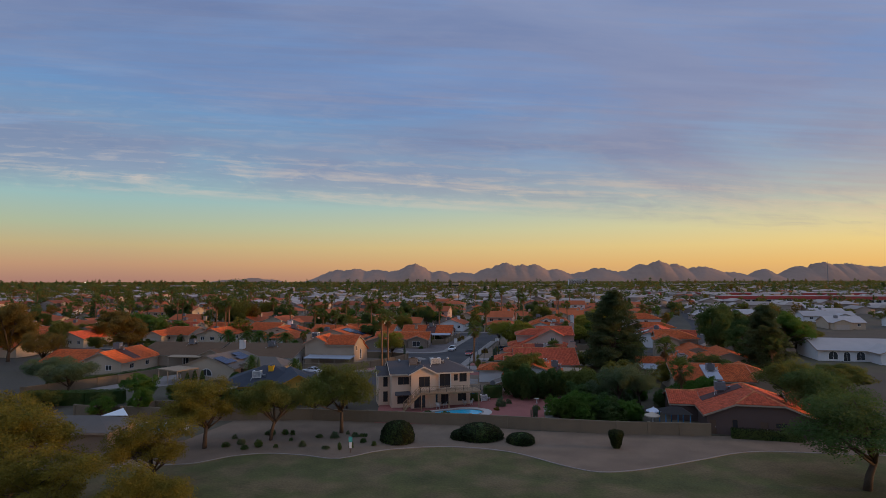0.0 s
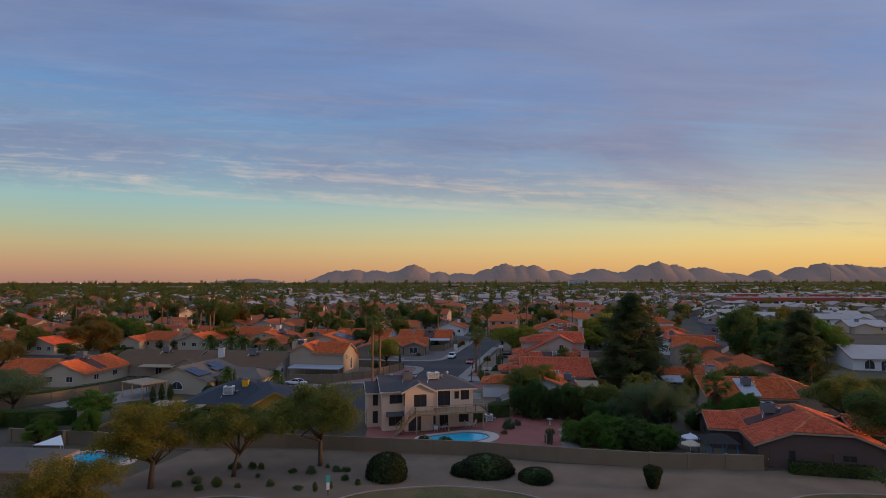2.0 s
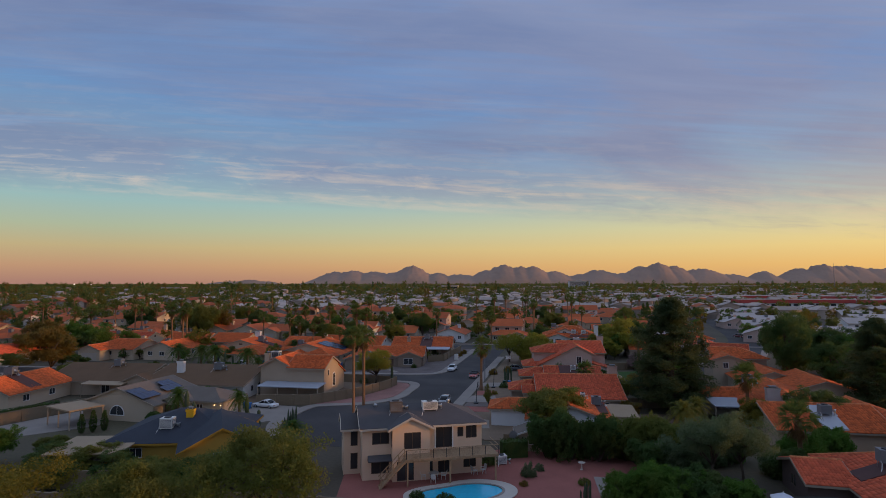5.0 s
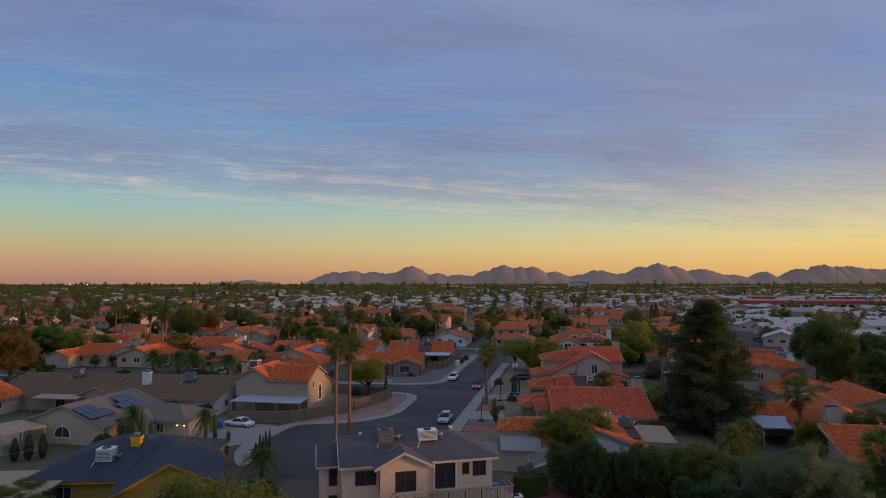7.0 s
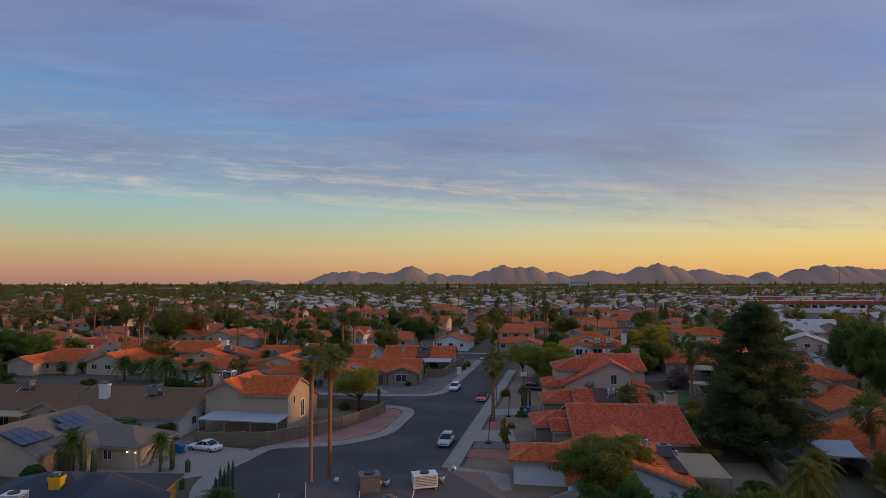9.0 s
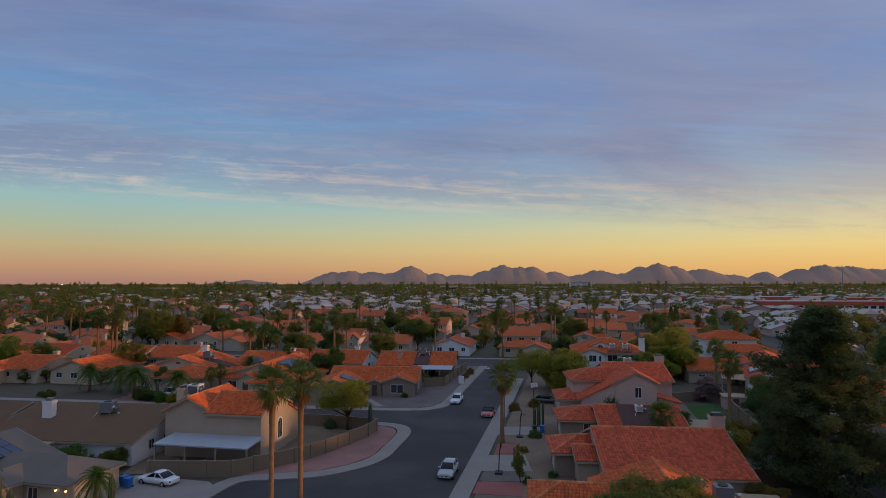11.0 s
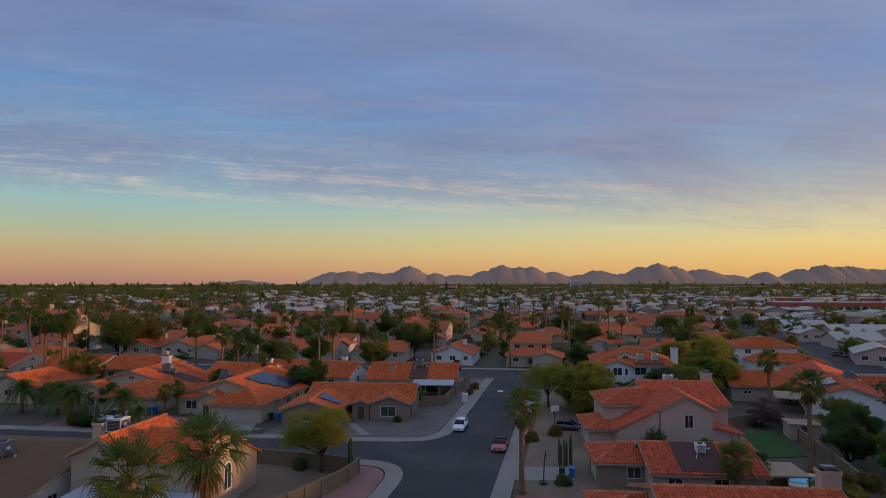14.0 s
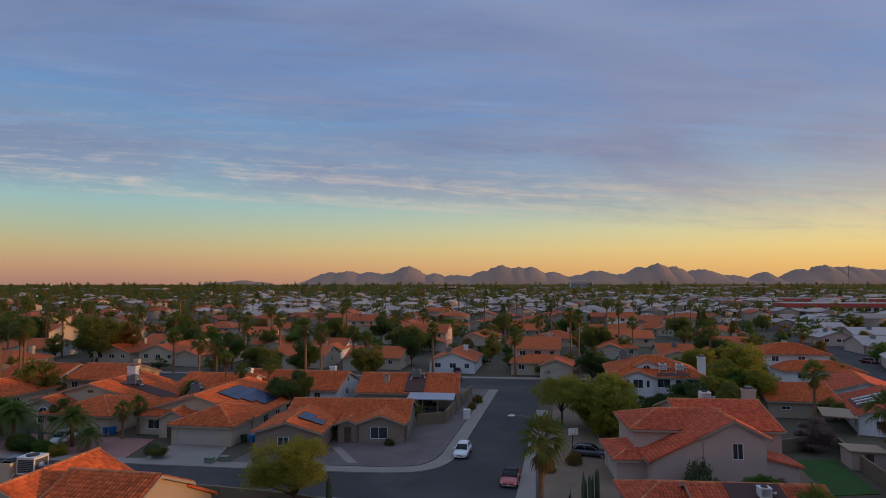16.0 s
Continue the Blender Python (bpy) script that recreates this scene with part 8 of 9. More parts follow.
# ---- walls and fences ----
def block_wall(pts, h, label, name="block_wall", step=4.6):
    """A block wall along a line: panels between pilasters, each with a cap."""
    root = thing(name, label, "wall", *pts[0])
    ox, oy = pts[0]
    for (ax, ay), (bx, by) in zip(pts, pts[1:]):
        L = math.hypot(bx - ax, by - ay)
        n = max(1, round(L / step))
        m = Matrix.Translation((ax - ox, ay - oy, 0)) @ Matrix.Rotation(math.atan2(by - ay, bx - ax), 4, "Z")
        for i in range(n):
            x0, x1 = L * i / n + 0.2, L * (i + 1) / n - 0.2
            g = Geo()
            k = int(round(h / 0.2))
            for c in range(k):
                d = 0.095 if c < k - 1 else 0.115
                g.box(x0 - 0.02, x1 + 0.02, -d, d, c * h / k - (0.3 if c == 0 else 0) + (0.012 if c else 0), (c + 1) * h / k, m)
                g.box(x0, x1, -d + 0.014, d - 0.014, (c + 1) * h / k - 0.005, (c + 1) * h / k + 0.013, m) if c < k - 1 else None
            part("wall_panel", g, BLOCK, root)
            part("pilaster", Geo().box(L * i / n - 0.2, L * i / n + 0.2, -0.2, 0.2, -0.3, h + 0.06, m), BLOCK, root)
    return root


block_wall([(-60, 93.5), (-38, 90.6), (-21.0, 91.0), (-7.6, 89.4), (3.6, 87.9), (14.0, 85.6), (24.2, 83.6), (37.0, 82.7)], 1.75, "long tan block wall with pilasters along the park")
block_wall([(-34.6, 138.3), (-25.1, 138.4), (-19.5, 143.4), (-16.6, 147.2), (-14.3, 151.2), (-12.4, 155.2), (-11.7, 158.2)], 1.8, "curving tan block wall round the corner house", step=3.0)
block_wall([(-11.7, 158.2), (-19, 160.6), (-30, 163)], 1.8, "tan block wall of the corner yard")
block_wall([(-80, 108), (-72.0, 118.4), (-66, 130), (-62, 137)], 1.8, "tan block wall beside the long driveway")
block_wall([(-2.2, 194.6), (-6.6, 193.0)], 1.8, "tan block wall of a side yard"), block_wall([(-2.2, 194.6), (1.6, 212), (3.0, 218)], 1.8, "tan block wall along the pavement")
block_wall([(24.6, 136.5), (30.5, 136.6), (38.2, 136.6)], 1.7, "tan block wall between back gardens"), block_wall([(38.2, 136.6), (36.0, 125), (33.5, 112), (31, 104)], 1.7, "grey tan block wall between back gardens")
block_wall([(34.0, 177), (33.0, 164.6), (33.4, 152)], 1.7, "grey block wall of a back garden"), block_wall([(50.1, 183.5), (46.5, 172), (43.8, 161), (40.5, 148), (38.2, 136.6)], 1.8, "grey block wall between back gardens")
block_wall([(34.0, 177), (44, 180.5), (50.1, 183.5)], 1.7, "tan block wall behind a lawn"), block_wall([(21.5, 136.2), (24.6, 136.5)], 1.7, "tan garden wall")
block_wall([(-51.6, 92.0), (-48.4, 96.5), (-36, 97)], 1.8, "tan block wall behind a small pool")
block_wall([(7.5, 112.5), (13.6, 113.5), (22, 110)], 1.7, "tan block wall behind the pool yard")
block_wall([(103.5, 222), (109.5, 233), (121.5, 260), (131.4, 287), (138, 306)], 1.8, "pale wall along the far road")


# ---- vehicles ----
def loft(stations, n=14, power=3.2):
    """Rounded sections along y: (y, half width, z0, z1)."""
    rings = []
    for yy, w, z0, z1 in stations:
        ring = []
        for i in range(n):
            t = 2 * math.pi * i / n
            c, s = math.cos(t), math.sin(t)
            ring.append((w * math.copysign(abs(c) ** (2 / power), c), yy, (z0 + z1) / 2 + (z1 - z0) / 2 * math.copysign(abs(s) ** (2 / power), s)))
        rings.append(ring[::-1])
    return Geo().rings(rings)


def car(x, y, rot, label, paint, L=4.4, W=1.8, H=1.46, kind="hatch"):
    """A car that faces the local -y."""
    root = thing("car", label, "car", x, y, 0, rot, "parked cars")
    hl, hw = L / 2, W / 2
    belt, hood = 0.64 * H, 0.58 * H
    tail = belt * (1.02 if kind == "hatch" else 0.95)
    body = part("body", loft([(-hl, hw * 0.62, 0.36, hood * 0.72), (-hl + 0.07, hw * 0.84, 0.27, hood * 0.84), (-hl + 0.3, hw * 0.96, 0.22, hood * 0.93), (-hl + 0.75, hw, 0.2, hood), (-hl * 0.4, hw, 0.2, belt * 0.97), (0, hw, 0.2, belt),
                              (hl * 0.5, hw, 0.2, belt * 1.01), (hl - 0.5, hw * 0.99, 0.22, tail), (hl - 0.16, hw * 0.93, 0.27, tail * 0.96), (hl - 0.02, hw * 0.8, 0.34, tail * 0.88), (hl, hw * 0.62, 0.42, tail * 0.78)], 18, 4.0), paint, root, smooth=True)
    f0, r0 = -hl * 0.42, (hl * 0.9 if kind == "hatch" else hl * 0.62)
    f1, r1 = -hl * 0.04, (hl * 0.66 if kind == "hatch" else hl * 0.26)
    b = belt - 0.12
    cabin = [(f0, hw * 0.84, b, b + 0.14), (f0 * 0.6 + f1 * 0.4, hw * 0.82, b, b + (H - b) * 0.55), (f1, hw * 0.78, b, H - 0.03), ((f1 + r1) / 2, hw * 0.78, b, H), (r1, hw * 0.77, b, H - 0.03),
             (r1 * 0.45 + r0 * 0.55, hw * 0.78, b, b + (H - b) * 0.6), (r0, hw * 0.76, b, b + 0.14)]
    part("window_glass", loft(cabin, 16, 3.4), CAR_GLASS, body, smooth=True)
    rp = paint if kind != "classic" else METAL_BLACK
    part("roof", loft([(f1 - 0.1, hw * 0.6, H - 0.14, H - 0.02), (f1 + 0.1, hw * 0.7, H - 0.16, H + 0.015), ((f1 + r1) / 2, hw * 0.71, H - 0.16, H + 0.03), (r1 - 0.05, hw * 0.69, H - 0.16, H + 0.015), (r1 + 0.12, hw * 0.6, H - 0.16, H - 0.03)], 14, 3.0), rp, body, smooth=True)
    for sx in (-1, 1):
        for yl, yh in ((f0, f1), ((f1 + r1) / 2, (f1 + r1) / 2), (r0, r1)):
            part("pillar", Geo().tube([(sx * hw * 0.86, yl, b + 0.1), (sx * hw * 0.73, yh, H - 0.06)], 0.045, 6), rp, body)
        part("mirror", loft([(f0 + 0.16, 0.05, b + 0.1, b + 0.22), (f0 + 0.22, 0.1, b + 0.06, b + 0.26), (f0 + 0.34, 0.07, b + 0.08, b + 0.24)], 8, 2.5), paint, body).location.x = sx * hw * 1.04
        part("headlight", loft([(-hl + 0.02, 0.13, hood * 0.6, hood * 0.74), (-hl + 0.12, 0.2, hood * 0.58, hood * 0.8), (-hl + 0.3, 0.14, hood * 0.64, hood * 0.84)], 10, 3), METAL_WHITE, body).location.x = sx * hw * 0.68
        part("tail_light", loft([(hl - 0.26, 0.1, tail * 0.62, tail * 0.86), (hl - 0.08, 0.15, tail * 0.62, tail * 0.86), (hl - 0.01, 0.1, tail * 0.64, tail * 0.82)], 8, 3), TAIL, body).location.x = sx * hw * 0.72
        for yy in (-hl * 0.62, hl * 0.6):
            wheel = part("wheel", Geo().tube([(sx * (hw - 0.22), yy, 0.32), (sx * (hw - 0.02), yy, 0.32), (sx * (hw + 0.015), yy, 0.32)], [0.32, 0.32, 0.27], 18), TYRE, root)
            part("rim", Geo().tube([(sx * (hw - 0.02), yy, 0.32), (sx * (hw + 0.025), yy, 0.32)], [0.21, 0.18], 12), METAL, wheel)
    part("grille", loft([(-hl - 0.01, hw * 0.36, 0.38, hood * 0.62), (-hl + 0.1, hw * 0.46, 0.34, hood * 0.66)], 10, 4), METAL_BLACK, body)
    part("bumper", loft([(-hl - 0.03, hw * 0.62, 0.28, 0.4), (-hl + 0.1, hw * 0.88, 0.25, 0.42)], 12, 4), paint if kind != "classic" else METAL, body)
    part("number_plate", Geo().box(-0.16, 0.16, -hl - 0.05, -hl - 0.03, 0.36, 0.46), TRIM_WHITE, body)
    return root


CAR_GLASS = material("tinted_car_glass", (0.006, 0.007, 0.009), rough=0.15, vary=0.05, bump=0, spec=0.3)
TYRE = material("tyre_rubber", (0.02, 0.02, 0.02), rough=0.85, vary=0.1)
TAIL = material("red_lens", (0.3, 0.01, 0.01), rough=0.2, vary=0.05, bump=0)


def gloss(name, c, rough=0.25):
    m = material(name, c, rough=rough, vary=0.03, bump=0, spec=0.5)
    m.node_tree.nodes["Principled BSDF"].inputs["Coat Weight"].default_value = 0.6
    return m


PAINT_WHITE, PAINT_RED, PAINT_SILVER = gloss("white_paint", (0.72, 0.72, 0.72)), gloss("red_orange_paint", (0.42, 0.05, 0.03)), gloss("silver_paint", (0.36, 0.37, 0.36))
PAINT_MAROON, PAINT_GREY = gloss("maroon_paint", (0.12, 0.02, 0.02)), gloss("dark_grey_paint", (0.06, 0.06, 0.07))
car(0.3, 178.5, -11.4, "white hatchback parked facing along the street", PAINT_WHITE, 4.4, 1.84, 1.48)
car(5.4, 168.8, -11.4, "red classic coupe with dark vinyl roof", PAINT_RED, 5.0, 1.95, 1.34, "classic")
car(-1.0, 139.6, -11.4, "silver hatchback parked at the kerb", PAINT_SILVER, 4.3, 1.8, 1.44)
car(-32.4, 136.2, -109, "white sedan parked in a driveway", PAINT_WHITE, 4.7, 1.8, 1.42, "sedan")
car(-54.5, 183.2, -4, "white sport utility car in a driveway", PAINT_WHITE, 4.6, 1.9, 1.75)
car(0.4, 243.2, -8, "maroon car parked in a driveway", PAINT_MAROON, 4.6, 1.8, 1.45, "sedan")
car(-24.6, 262.0, 0, "white pickup parked far off", PAINT_WHITE, 5.0, 1.9, 1.75)
car(16.5, 178.0, 75, "dark car half hidden behind trees", PAINT_GREY, 4.6, 1.85, 1.5)
car(79.0, 236.0, 60, "dark car beside a house", PAINT_GREY, 4.6, 1.85, 1.5), car(112, 262, 20, "maroon car in a driveway", PAINT_MAROON, 4.6, 1.8, 1.5, "sedan")


# ---- street furniture ----
def hoop(x, y, rot, board, label, h=3.05):
    root = thing("basketball_hoop", label, "basketball hoop", x, y, 0.12, rot, "basketball hoops")
    part("base", Geo().box(-0.5, 0.5, -0.1, 0.7, 0, 0.18), METAL_BLACK, root)
    part("pole", Geo().tube([(0, 0.3, 0.15), (0, 0.2, 2.4), (0, 0.05, h + 0.3)], 0.06, 8), METAL_BLACK, root)
    bd = part("backboard", Geo().box(-0.65, 0.65, -0.04, 0.0, h - 0.12, h + 0.72), board, root)
    part("target_square", Geo().box(-0.3, 0.3, -0.05, -0.042, h + 0.1, h + 0.14).box(-0.3, 0.3, -0.05, -0.042, h + 0.5, h + 0.54).box(-0.3, -0.26, -0.05, -0.042, h + 0.14, h + 0.5).box(0.26, 0.3, -0.05, -0.042, h + 0.14, h + 0.5),
         METAL_WHITE if board is not METAL_WHITE else METAL_GREY, bd)
    ring = [(0.23 * math.cos(t), -0.35 + 0.23 * math.sin(t), h) for t in [2 * math.pi * i / 14 for i in range(15)]]
    part("rim", Geo().tube(ring, 0.018, 5), PAINT_RED, root)


hoop(5.0, 139.6, 80, METAL_BLACK, "portable basketball hoop with a black backboard")
hoop(9.2, 155.0, 80, METAL_BLACK, "portable basketball hoop with a dark backboard")
hoop(14.0, 176.4, 15, METAL_WHITE, "basketball hoop with a white backboard")


def wheelie(x, y, rot, mat, label):
    root = thing("wheeled_bin", label, "bin", x, y, 0.1, rot, "wheeled bins")
    g = Geo()
    g.rings([[(-w, -d, z), (w, -d, z), (w, d, z), (-w, d, z)] for w, d, z in ((0.24, 0.28, 0.06), (0.3, 0.36, 0.7), (0.32, 0.4, 1.0))])
    body = part("body", g, mat, root)
    part("lid", Geo().box(-0.34, 0.34, -0.42, 0.44, 1.0, 1.07), mat, root)
    for sx in (-1, 1):
        part("wheel", Geo().tube([(sx * 0.24, 0.34, 0.12), (sx * 0.3, 0.34, 0.12)], 0.12, 10), TYRE, body)


for bx, by, bm_, lb in ((-28.4, 183.4, PLASTIC_BLUE, "blue wheeled recycling bin"), (-29.6, 183.5, PLASTIC_GREEN, "dark green wheeled bin"), (-51.1, 187.6, PLASTIC_BLUE, "blue wheeled recycling bin"),
                        (-50.2, 187.6, PLASTIC_BLUE, "blue wheeled recycling bin"), (12.4, 157.2, PLASTIC_BLUE, "blue wheeled recycling bin"), (11.3, 157.2, PLASTIC_GREEN, "dark green wheeled bin"),
                        (-35.6, 135.2, PLASTIC_BLUE, "blue wheeled recycling bin"), (-34.8, 134.6, PLASTIC_BLUE, "blue wheeled recycling bin"), (4.6, 108.4, PLASTIC_BLUE, "blue wheeled bin beside the house")):
    wheelie(bx, by, -10, bm_, lb)

LAMP_GLOW = bpy.data.materials.new("lamp_glow")
LAMP_GLOW.use_nodes = True
LAMP_GLOW.node_tree.nodes["Principled BSDF"].inputs["Emission Color"].default_value = (1.0, 0.62, 0.25, 1)
LAMP_GLOW.node_tree.nodes["Principled BSDF"].inputs["Emission Strength"].default_value = 2.5


def wall_lamp(x, y, z, label="small lit porch lamp on a wall"):
    root = thing("porch_lamp", label, "lamp", x, y, z, 0, "porch lamps")
    part("bulb", Geo().tube([(0, 0, 0), (0, 0, 0.2)], [0.08, 0.11], 8), LAMP_GLOW, root)
    part("lamp_cap", Geo().tube([(0, 0, 0.2), (0, 0, 0.3)], [0.14, 0.03], 8), METAL_BLACK, root)
    part("bracket", Geo().box(-0.02, 0.02, 0, 0.25, 0.02, 0.08), METAL_BLACK, root)


wall_lamp(*fr(-12, -64.0, 117.5), 2.0), wall_lamp(*fr(-12, -62.85, 117.5), 2.0)


def street_lamp(x, y, rot):
    root = thing("street_lamp", "grey street lamp with a curved arm", "street lamp", x, y, 0.1, rot)
    part("pole", Geo().tube([(0, 0, -0.1), (0, 0, 4), (0, 0, 7.4)], [0.11, 0.09, 0.06], 8), METAL_GREY, root)
    arm = part("arm", Geo().tube([(0, 0, 7.3), (-0.5, 0, 7.9), (-1.4, 0, 8.15), (-2.3, 0, 8.2)], 0.04, 6), METAL_GREY, root)
    part("lamp_head", Geo().rings([[(xx, -w, z), (xx, w, z), (xx, w * 0.7, z + h), (xx, -w * 0.7, z + h)] for xx, w, z, h in ((-2.2, 0.08, 8.12, 0.12), (-2.5, 0.16, 8.1, 0.16), (-2.9, 0.12, 8.12, 0.08))]), METAL_WHITE, arm)


street_lamp(7.6, 164.0, 0)
BOX_GREEN = material("pale_green_enamel", (0.16, 0.2, 0.15), rough=0.5, vary=0.08)
# service cabinet beside the pavement
root = thing("utility_box", "pale steel utility cabinet beside the pavement", "utility box", 1.4, 197.2, 0.1, -11)
part("cabinet", Geo().box(-0.5, 0.5, -0.35, 0.35, 0, 1.5).box(-0.54, 0.54, -0.39, 0.39, 1.5, 1.56), METAL_WHITE, root)
part("cabinet_door", Geo().box(-0.42, 0.42, -0.37, -0.35, 0.12, 1.4), METAL_WHITE, root)
for bx, by in ((-30.6, 174.6), (-29.0, 175.2)):
    root = thing("utility_box", "low green service box on gravel", "utility box", bx, by, 0.1, -8, "service boxes")
    part("cabinet", Geo().box(-0.5, 0.5, -0.35, 0.35, 0, 0.6).box(-0.54, 0.54, -0.39, 0.39, 0.6, 0.66), BOX_GREEN, root)
# park sign on its post
root = thing("park_sign", "green and white park sign on a post", "sign", -11.9, 74.4, 0, 8)
part("post", Geo().box(-0.05, 0.05, -0.05, 0.05, -0.2, 2.0), TRIM_BROWN, root)
part("sign_board", Geo().box(-0.24, 0.24, -0.08, -0.05, 1.35, 2.0), material("teal_sign", (0.08, 0.4, 0.36), rough=0.5, vary=0.05), root)
part("bag_dispenser", Geo().box(-0.16, 0.16, -0.14, -0.05, 0.6, 1.3), TRIM_WHITE, root)


# ---- garden furniture ----
def chair(x, y, rot):
    root = thing("patio_chair", "pale metal patio chair beside the pool", "chair", x, y, 0.06, rot, "patio chairs")
    part("seat", Geo().box(-0.26, 0.26, -0.25, 0.25, 0.42, 0.46), METAL_WHITE, root)
    part("backrest", Geo().add([(-0.26, 0.25, 0.46), (0.26, 0.25, 0.46), (0.26, 0.4, 1.0), (-0.26, 0.4, 1.0), (-0.26, 0.28, 0.46), (0.26, 0.28, 0.46), (0.26, 0.43, 1.0), (-0.26, 0.43, 1.0)],
                               [(0, 1, 2, 3), (7, 6, 5, 4), (0, 4, 5, 1), (1, 5, 6, 2), (2, 6, 7, 3), (3, 7, 4, 0)]), METAL_WHITE, root)
    for sx in (-1, 1):
        part("armrest", Geo().box(sx * 0.28 - 0.03, sx * 0.28 + 0.03, -0.25, 0.3, 0.62, 0.66), METAL_WHITE, root)
        for sy in (-1, 1):
            part("leg", Geo().box(sx * 0.25 - 0.02, sx * 0.25 + 0.02, sy * 0.23 - 0.02, sy * 0.23 + 0.02, 0, 0.64 if sy < 0 else 0.45), METAL_WHITE, root)


root = thing("patio_table", "round pale patio table under the deck", "table", -1.6, 99.9, 0.06)
part("tabletop", Geo().cyl(0, 0, 0.7, 0.74, 0.6, 18), METAL_WHITE, root)
for k in range(4):
    part("leg", Geo().tube([(0.4 * math.cos(k * 1.571), 0.4 * math.sin(k * 1.571), 0.7), (0.5 * math.cos(k * 1.571), 0.5 * math.sin(k * 1.571), 0)], 0.025, 5), METAL_WHITE, root)
for cx_, cy_, cr in ((-2.7, 99.8, 90), (-1.6, 98.8, 180), (-0.5, 100.0, -90), (-1.8, 101.0, 0), (3.0, 101.6, 120), (4.0, 102.0, -60)):
    chair(cx_, cy_, cr)


def umbrella(x, y, mat, label, r=1.15, h=2.3):
    root = thing("garden_umbrella", label, "umbrella", x, y, 0.05, 0, "garden umbrellas")
    part("pole", Geo().cyl(0, 0, 0, h + 0.1, 0.03, 8), METAL_WHITE, root)
    part("base", Geo().cyl(0, 0, 0, 0.1, 0.28, 12), METAL_BLACK, root)
    g = Geo()
    ring = [(r * math.cos(i * math.pi / 4), r * math.sin(i * math.pi / 4), h - 0.5) for i in range(8)]
    g.v = ring + [(x_, y_, z - 0.12) for x_, y_, z in ring] + [(0, 0, h)]
    g.f = [(i, (i + 1) % 8, 16) for i in range(8)] + [(8 + i, 8 + (i + 1) % 8, (i + 1) % 8, i) for i in range(8)]
    can = part("canopy", g, mat, root)
    for i in range(8):
        part("rib", Geo().tube([(0, 0, h - 0.03), tuple(Vector(ring[i]) * 0.97 + Vector((0, 0, -0.02)))], 0.012, 4), METAL, can)


umbrella(31.4, 90.0, material("white_canvas", (0.6, 0.6, 0.66), vary=0.06), "white canvas garden umbrella"), umbrella(30.2, 87.0, material("beige_canvas", (0.5, 0.4, 0.3), vary=0.06), "beige canvas garden umbrella")
# gazebo
root = thing("gazebo", "wooden gazebo with dark roof and blue posts", "gazebo", 33.3, 86.6, 0, -4)
GAZ = material("blue_post_paint", (0.05, 0.16, 0.3), rough=0.6, vary=0.1)
for sx in (-1.7, 0, 1.7):
    for sy in (-1.6, 1.6):
        part("post", Geo().box(sx - 0.07, sx + 0.07, sy - 0.07, sy + 0.07, -0.05, 2.5), GAZ, root)
part("roof", Geo().add([(-2.0, -2.0, 2.45), (2.0, -2.0, 2.45), (2.0, 2.0, 2.45), (-2.0, 2.0, 2.45), (-0.7, 0, 3.2), (0.7, 0, 3.2)], [(0, 1, 5, 4), (1, 2, 5), (2, 3, 4, 5), (3, 0, 4), (3, 2, 1, 0)]), material("tarred_roof_felt", (0.032, 0.027, 0.024), rough=0.95, vary=0.2, bump=0.4), root)
part("rail", Geo().box(-1.7, 1.7, -1.64, -1.56, 0.8, 0.9), GAZ, root)
# garden shed
sh = estate("garden_shed", "small tan shed with grey shingle roof", -4, [(1.0, 5.4, 111.0, 114.4, 2.2, "gy", {"S": [win(1.6, 0.9, 0.8, 0.7)]}, {"ov": 0.25})], STUCCO, SHINGLE_GREY, tiled=False, trim=TRIM_WHITE)
tagged(sh, category="shed")
root = thing("satellite_dish", "grey satellite dish on a pole", "satellite dish", 8.2, 110.0, 0.05, 20)
part("pole", Geo().cyl(0, 0, 0, 2.2, 0.04, 8), METAL, root)
g = Geo()
g.rings([[(rr * math.cos(t), -0.08 + d, 2.3 + rr * math.sin(t)) for t in [6.283 * i / 18 for i in range(18)]] for rr, d in ((0.55, -0.16), (0.4, -0.06), (0.2, 0.0), (0.02, 0.02))])
part("dish", g, METAL_GREY, root)
# small house corner and sail beside the little pool
h = estate("house", "low house with a grey tile roof at the park edge", 0, [(-60.0, -42.9, 74.2, 80.8, 2.6, "hx", {"E": [win(3)], "S": [win(9)]}, {"pitch": 0.34})], STUCCO_BROWN, SHINGLE_GREY, tiled=False)
root = thing("shade_sail", "white fabric shade sail over a patio", "shade sail", -46.6, 83.0, 2.6, -20)
part("sail", Geo().add([(-2, -1.2, 0), (2.2, -0.4, 0.2), (-1.4, 1.8, 0.5), (-2, -1.2, -0.03), (2.2, -0.4, 0.17), (-1.4, 1.8, 0.47)], [(0, 1, 2), (5, 4, 3), (0, 3, 4, 1), (1, 4, 5, 2), (2, 5, 3, 0)]), TRIM_WHITE, root)
for px_, py_ in ((-2, -1.2), (2.2, -0.4), (-1.4, 1.8)):
    part("mast", Geo().cyl(px_, py_, -2.65, 0.1, 0.05, 6), METAL, root)
# carport
root = thing("carport", "flat tan carport on posts beside a driveway", "carport", -58.0, 123.8, 0, -30)
part("roof", Geo().box(-3.4, 3.4, -2.6, 2.6, 2.75, 2.95), TAN_ROOF, root)
for sx in (-3.2, 0, 3.2):
    for sy in (-2.4, 2.4):
        part("post", Geo().box(sx - 0.08, sx + 0.08, sy - 0.08, sy + 0.08, -0.05, 2.76), STUCCO, root)
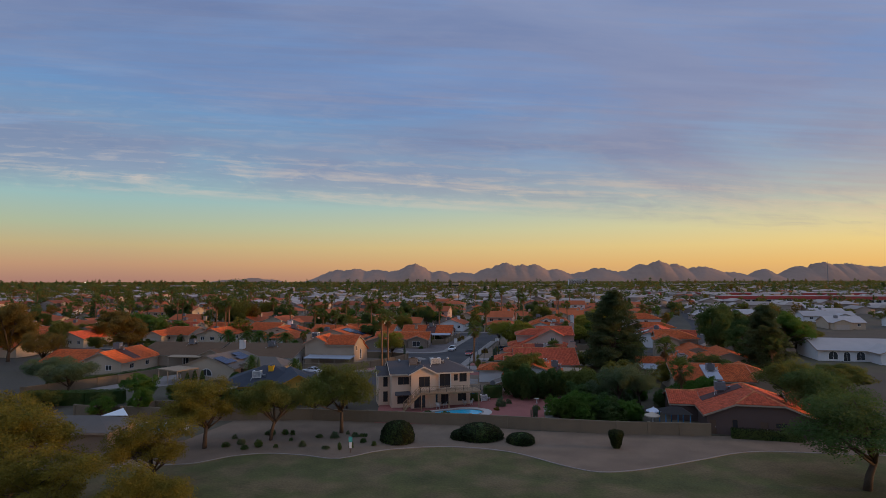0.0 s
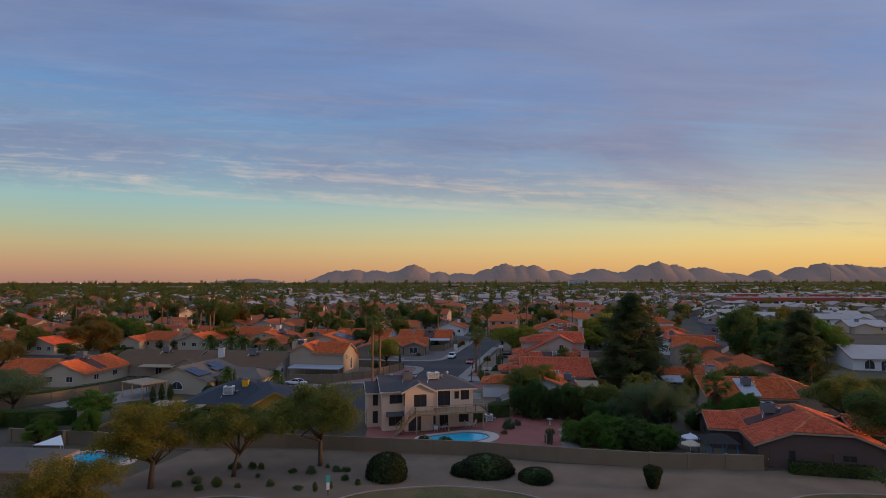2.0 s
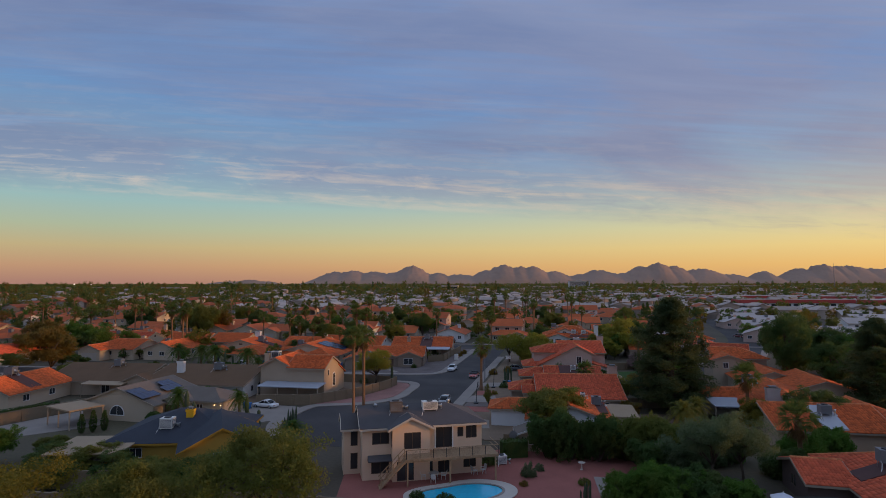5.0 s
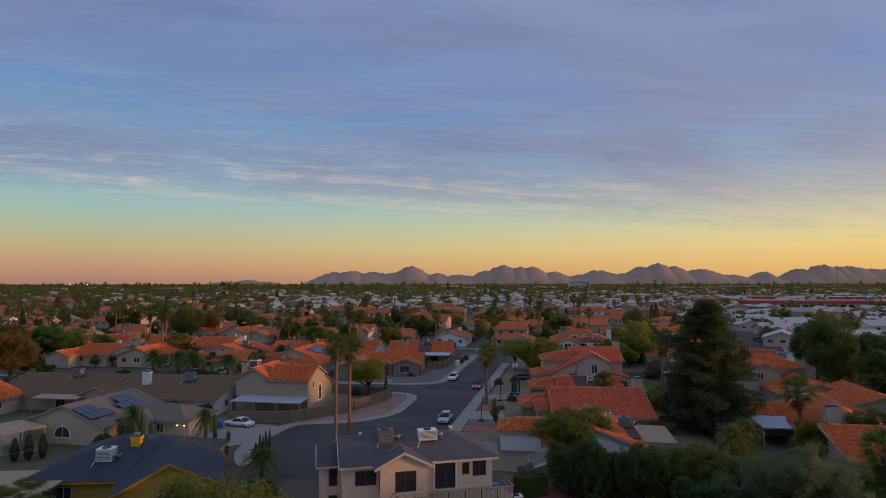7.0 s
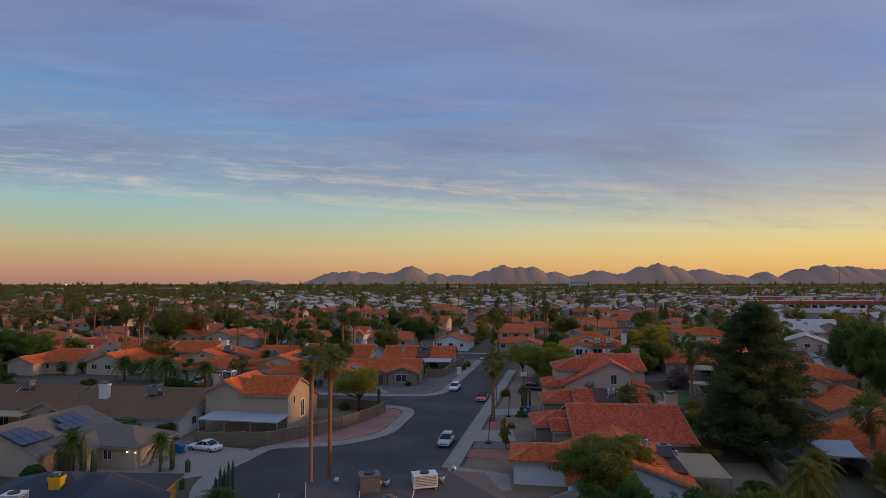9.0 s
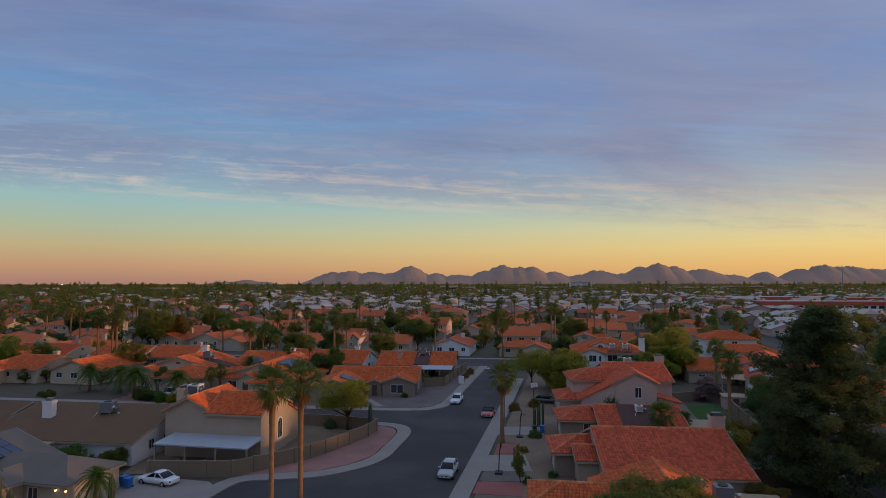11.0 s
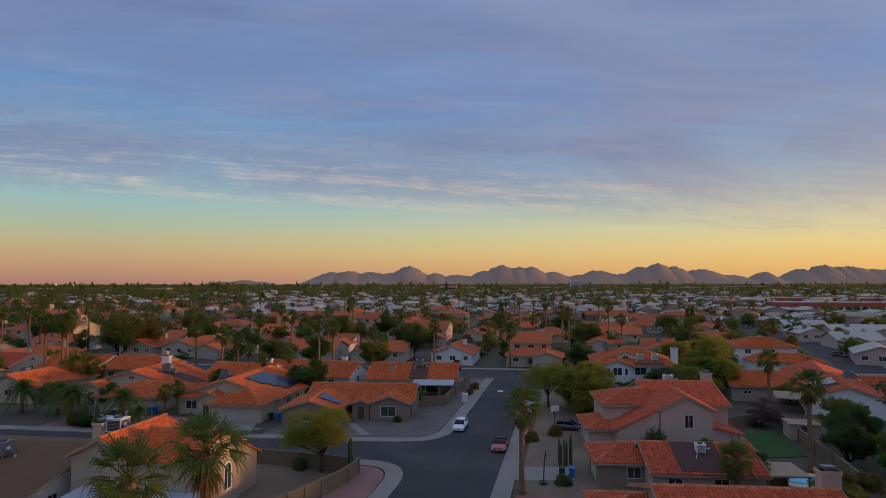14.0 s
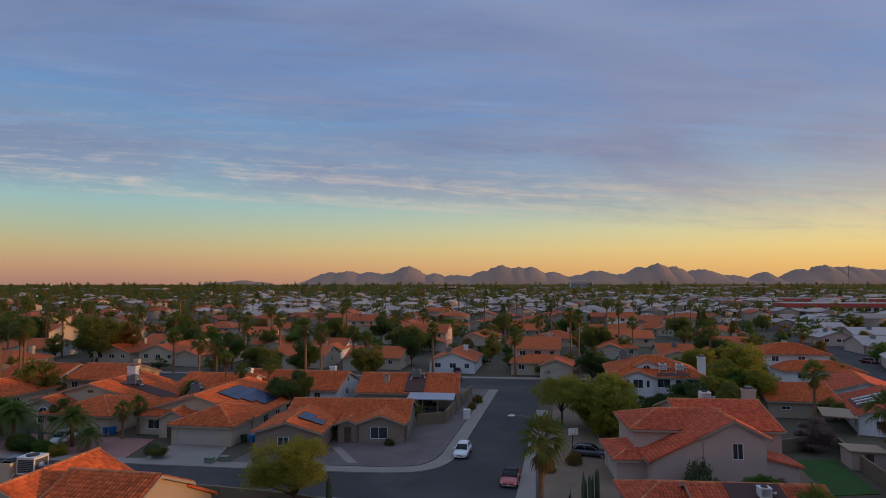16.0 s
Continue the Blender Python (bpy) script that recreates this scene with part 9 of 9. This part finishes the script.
# shed behind the lawn and the solar heater on a neighbour's roof
sh = estate("garden_shed", "pinkish stucco shed with a flat tan roof", -14, [(2.6, 6.4, 178.8, 182.0, 2.1, "fx", {"S": [(1.4, 0.0, 0.9, 1.9, "door")]})], STUCCO_PINK, TAN_ROOF, tiled=False)
tagged(sh, category="shed")
root = thing("solar_heater", "pale tubes of a solar water heater on a tile roof", "solar heater", *fr(-25, -24.6, 202.2), 3.96, -25)
for k in range(3):
    part("collector_tube", Geo().tube([(-2.2, -2.4 + 1.9 * k, -0.42), (2.0, -2.4 + 1.9 * k, 1.02)], 0.16, 8), METAL_WHITE, root)
    for sx in (-1.6, 1.4):
        part("bracket", Geo().box(sx - 0.04, sx + 0.04, -2.44 + 1.9 * k, -2.36 + 1.9 * k, sx * 0.34 - 0.2, sx * 0.34 + 0.26), METAL, root)
cooler(*fr(-25, -20.2, 203.2), 5.0, -25, METAL_GREY, "grey rooftop cooler beside the solar heater", 1.2, 0.2)
root = thing("bird_bath", "small pale stone bird bath in the red yard", "bird bath", 15.6, 103.4, 0.05)
part("pedestal", Geo().tube([(0, 0, 0), (0, 0, 0.1), (0, 0, 0.7)], [0.2, 0.1, 0.08], 10), POOL_STONE, root)
part("bowl", Geo().tube([(0, 0, 0.7), (0, 0, 0.78), (0, 0, 0.84)], [0.12, 0.38, 0.42], 16), POOL_STONE, root)
cooler(6.4, 105.4, 0.06, 14, METAL_WHITE, "white cooler standing on the ground beside a house", 0.9, 0.1)
# tall lamps far off on the plain, and a yellow road sign
LAMP_WHITE = LAMP_GLOW.copy()
LAMP_WHITE.name = "white_lamp_glow"
LAMP_WHITE.node_tree.nodes["Principled BSDF"].inputs["Emission Color"].default_value = (1.0, 0.9, 0.75, 1)
for lx in (-935, -979):
    root = thing("field_lamp", "tall lit lamp on a slim pole far away", "street lamp", lx, 1500, 0, 0, "field lamps")
    part("pole", Geo().tube([(0, 0, -0.3), (0, 0, 15.4)], [0.25, 0.15], 8), METAL_GREY, root)
    part("lamp_head", Geo().box(-0.9, 0.9, -0.4, 0.2, 15.4, 16.4), LAMP_WHITE, root)
root = thing("road_sign", "yellow diamond warning sign on a post", "sign", 146.5, 371, 0, -10)
part("post", Geo().cyl(0, 0, -0.2, 2.6, 0.05, 8), METAL, root)
part("sign_board", Geo().add([(0, -0.06, 1.6), (0.7, -0.06, 2.3), (0, -0.06, 3.0), (-0.7, -0.06, 2.3), (0, -0.03, 1.6), (0.7, -0.03, 2.3), (0, -0.03, 3.0), (-0.7, -0.03, 2.3)],
                             [(0, 1, 2, 3), (7, 6, 5, 4), (0, 4, 5, 1), (1, 5, 6, 2), (2, 6, 7, 3), (3, 7, 4, 0)]), material("yellow_sign", (0.75, 0.65, 0.03), rough=0.4, vary=0.05), root)
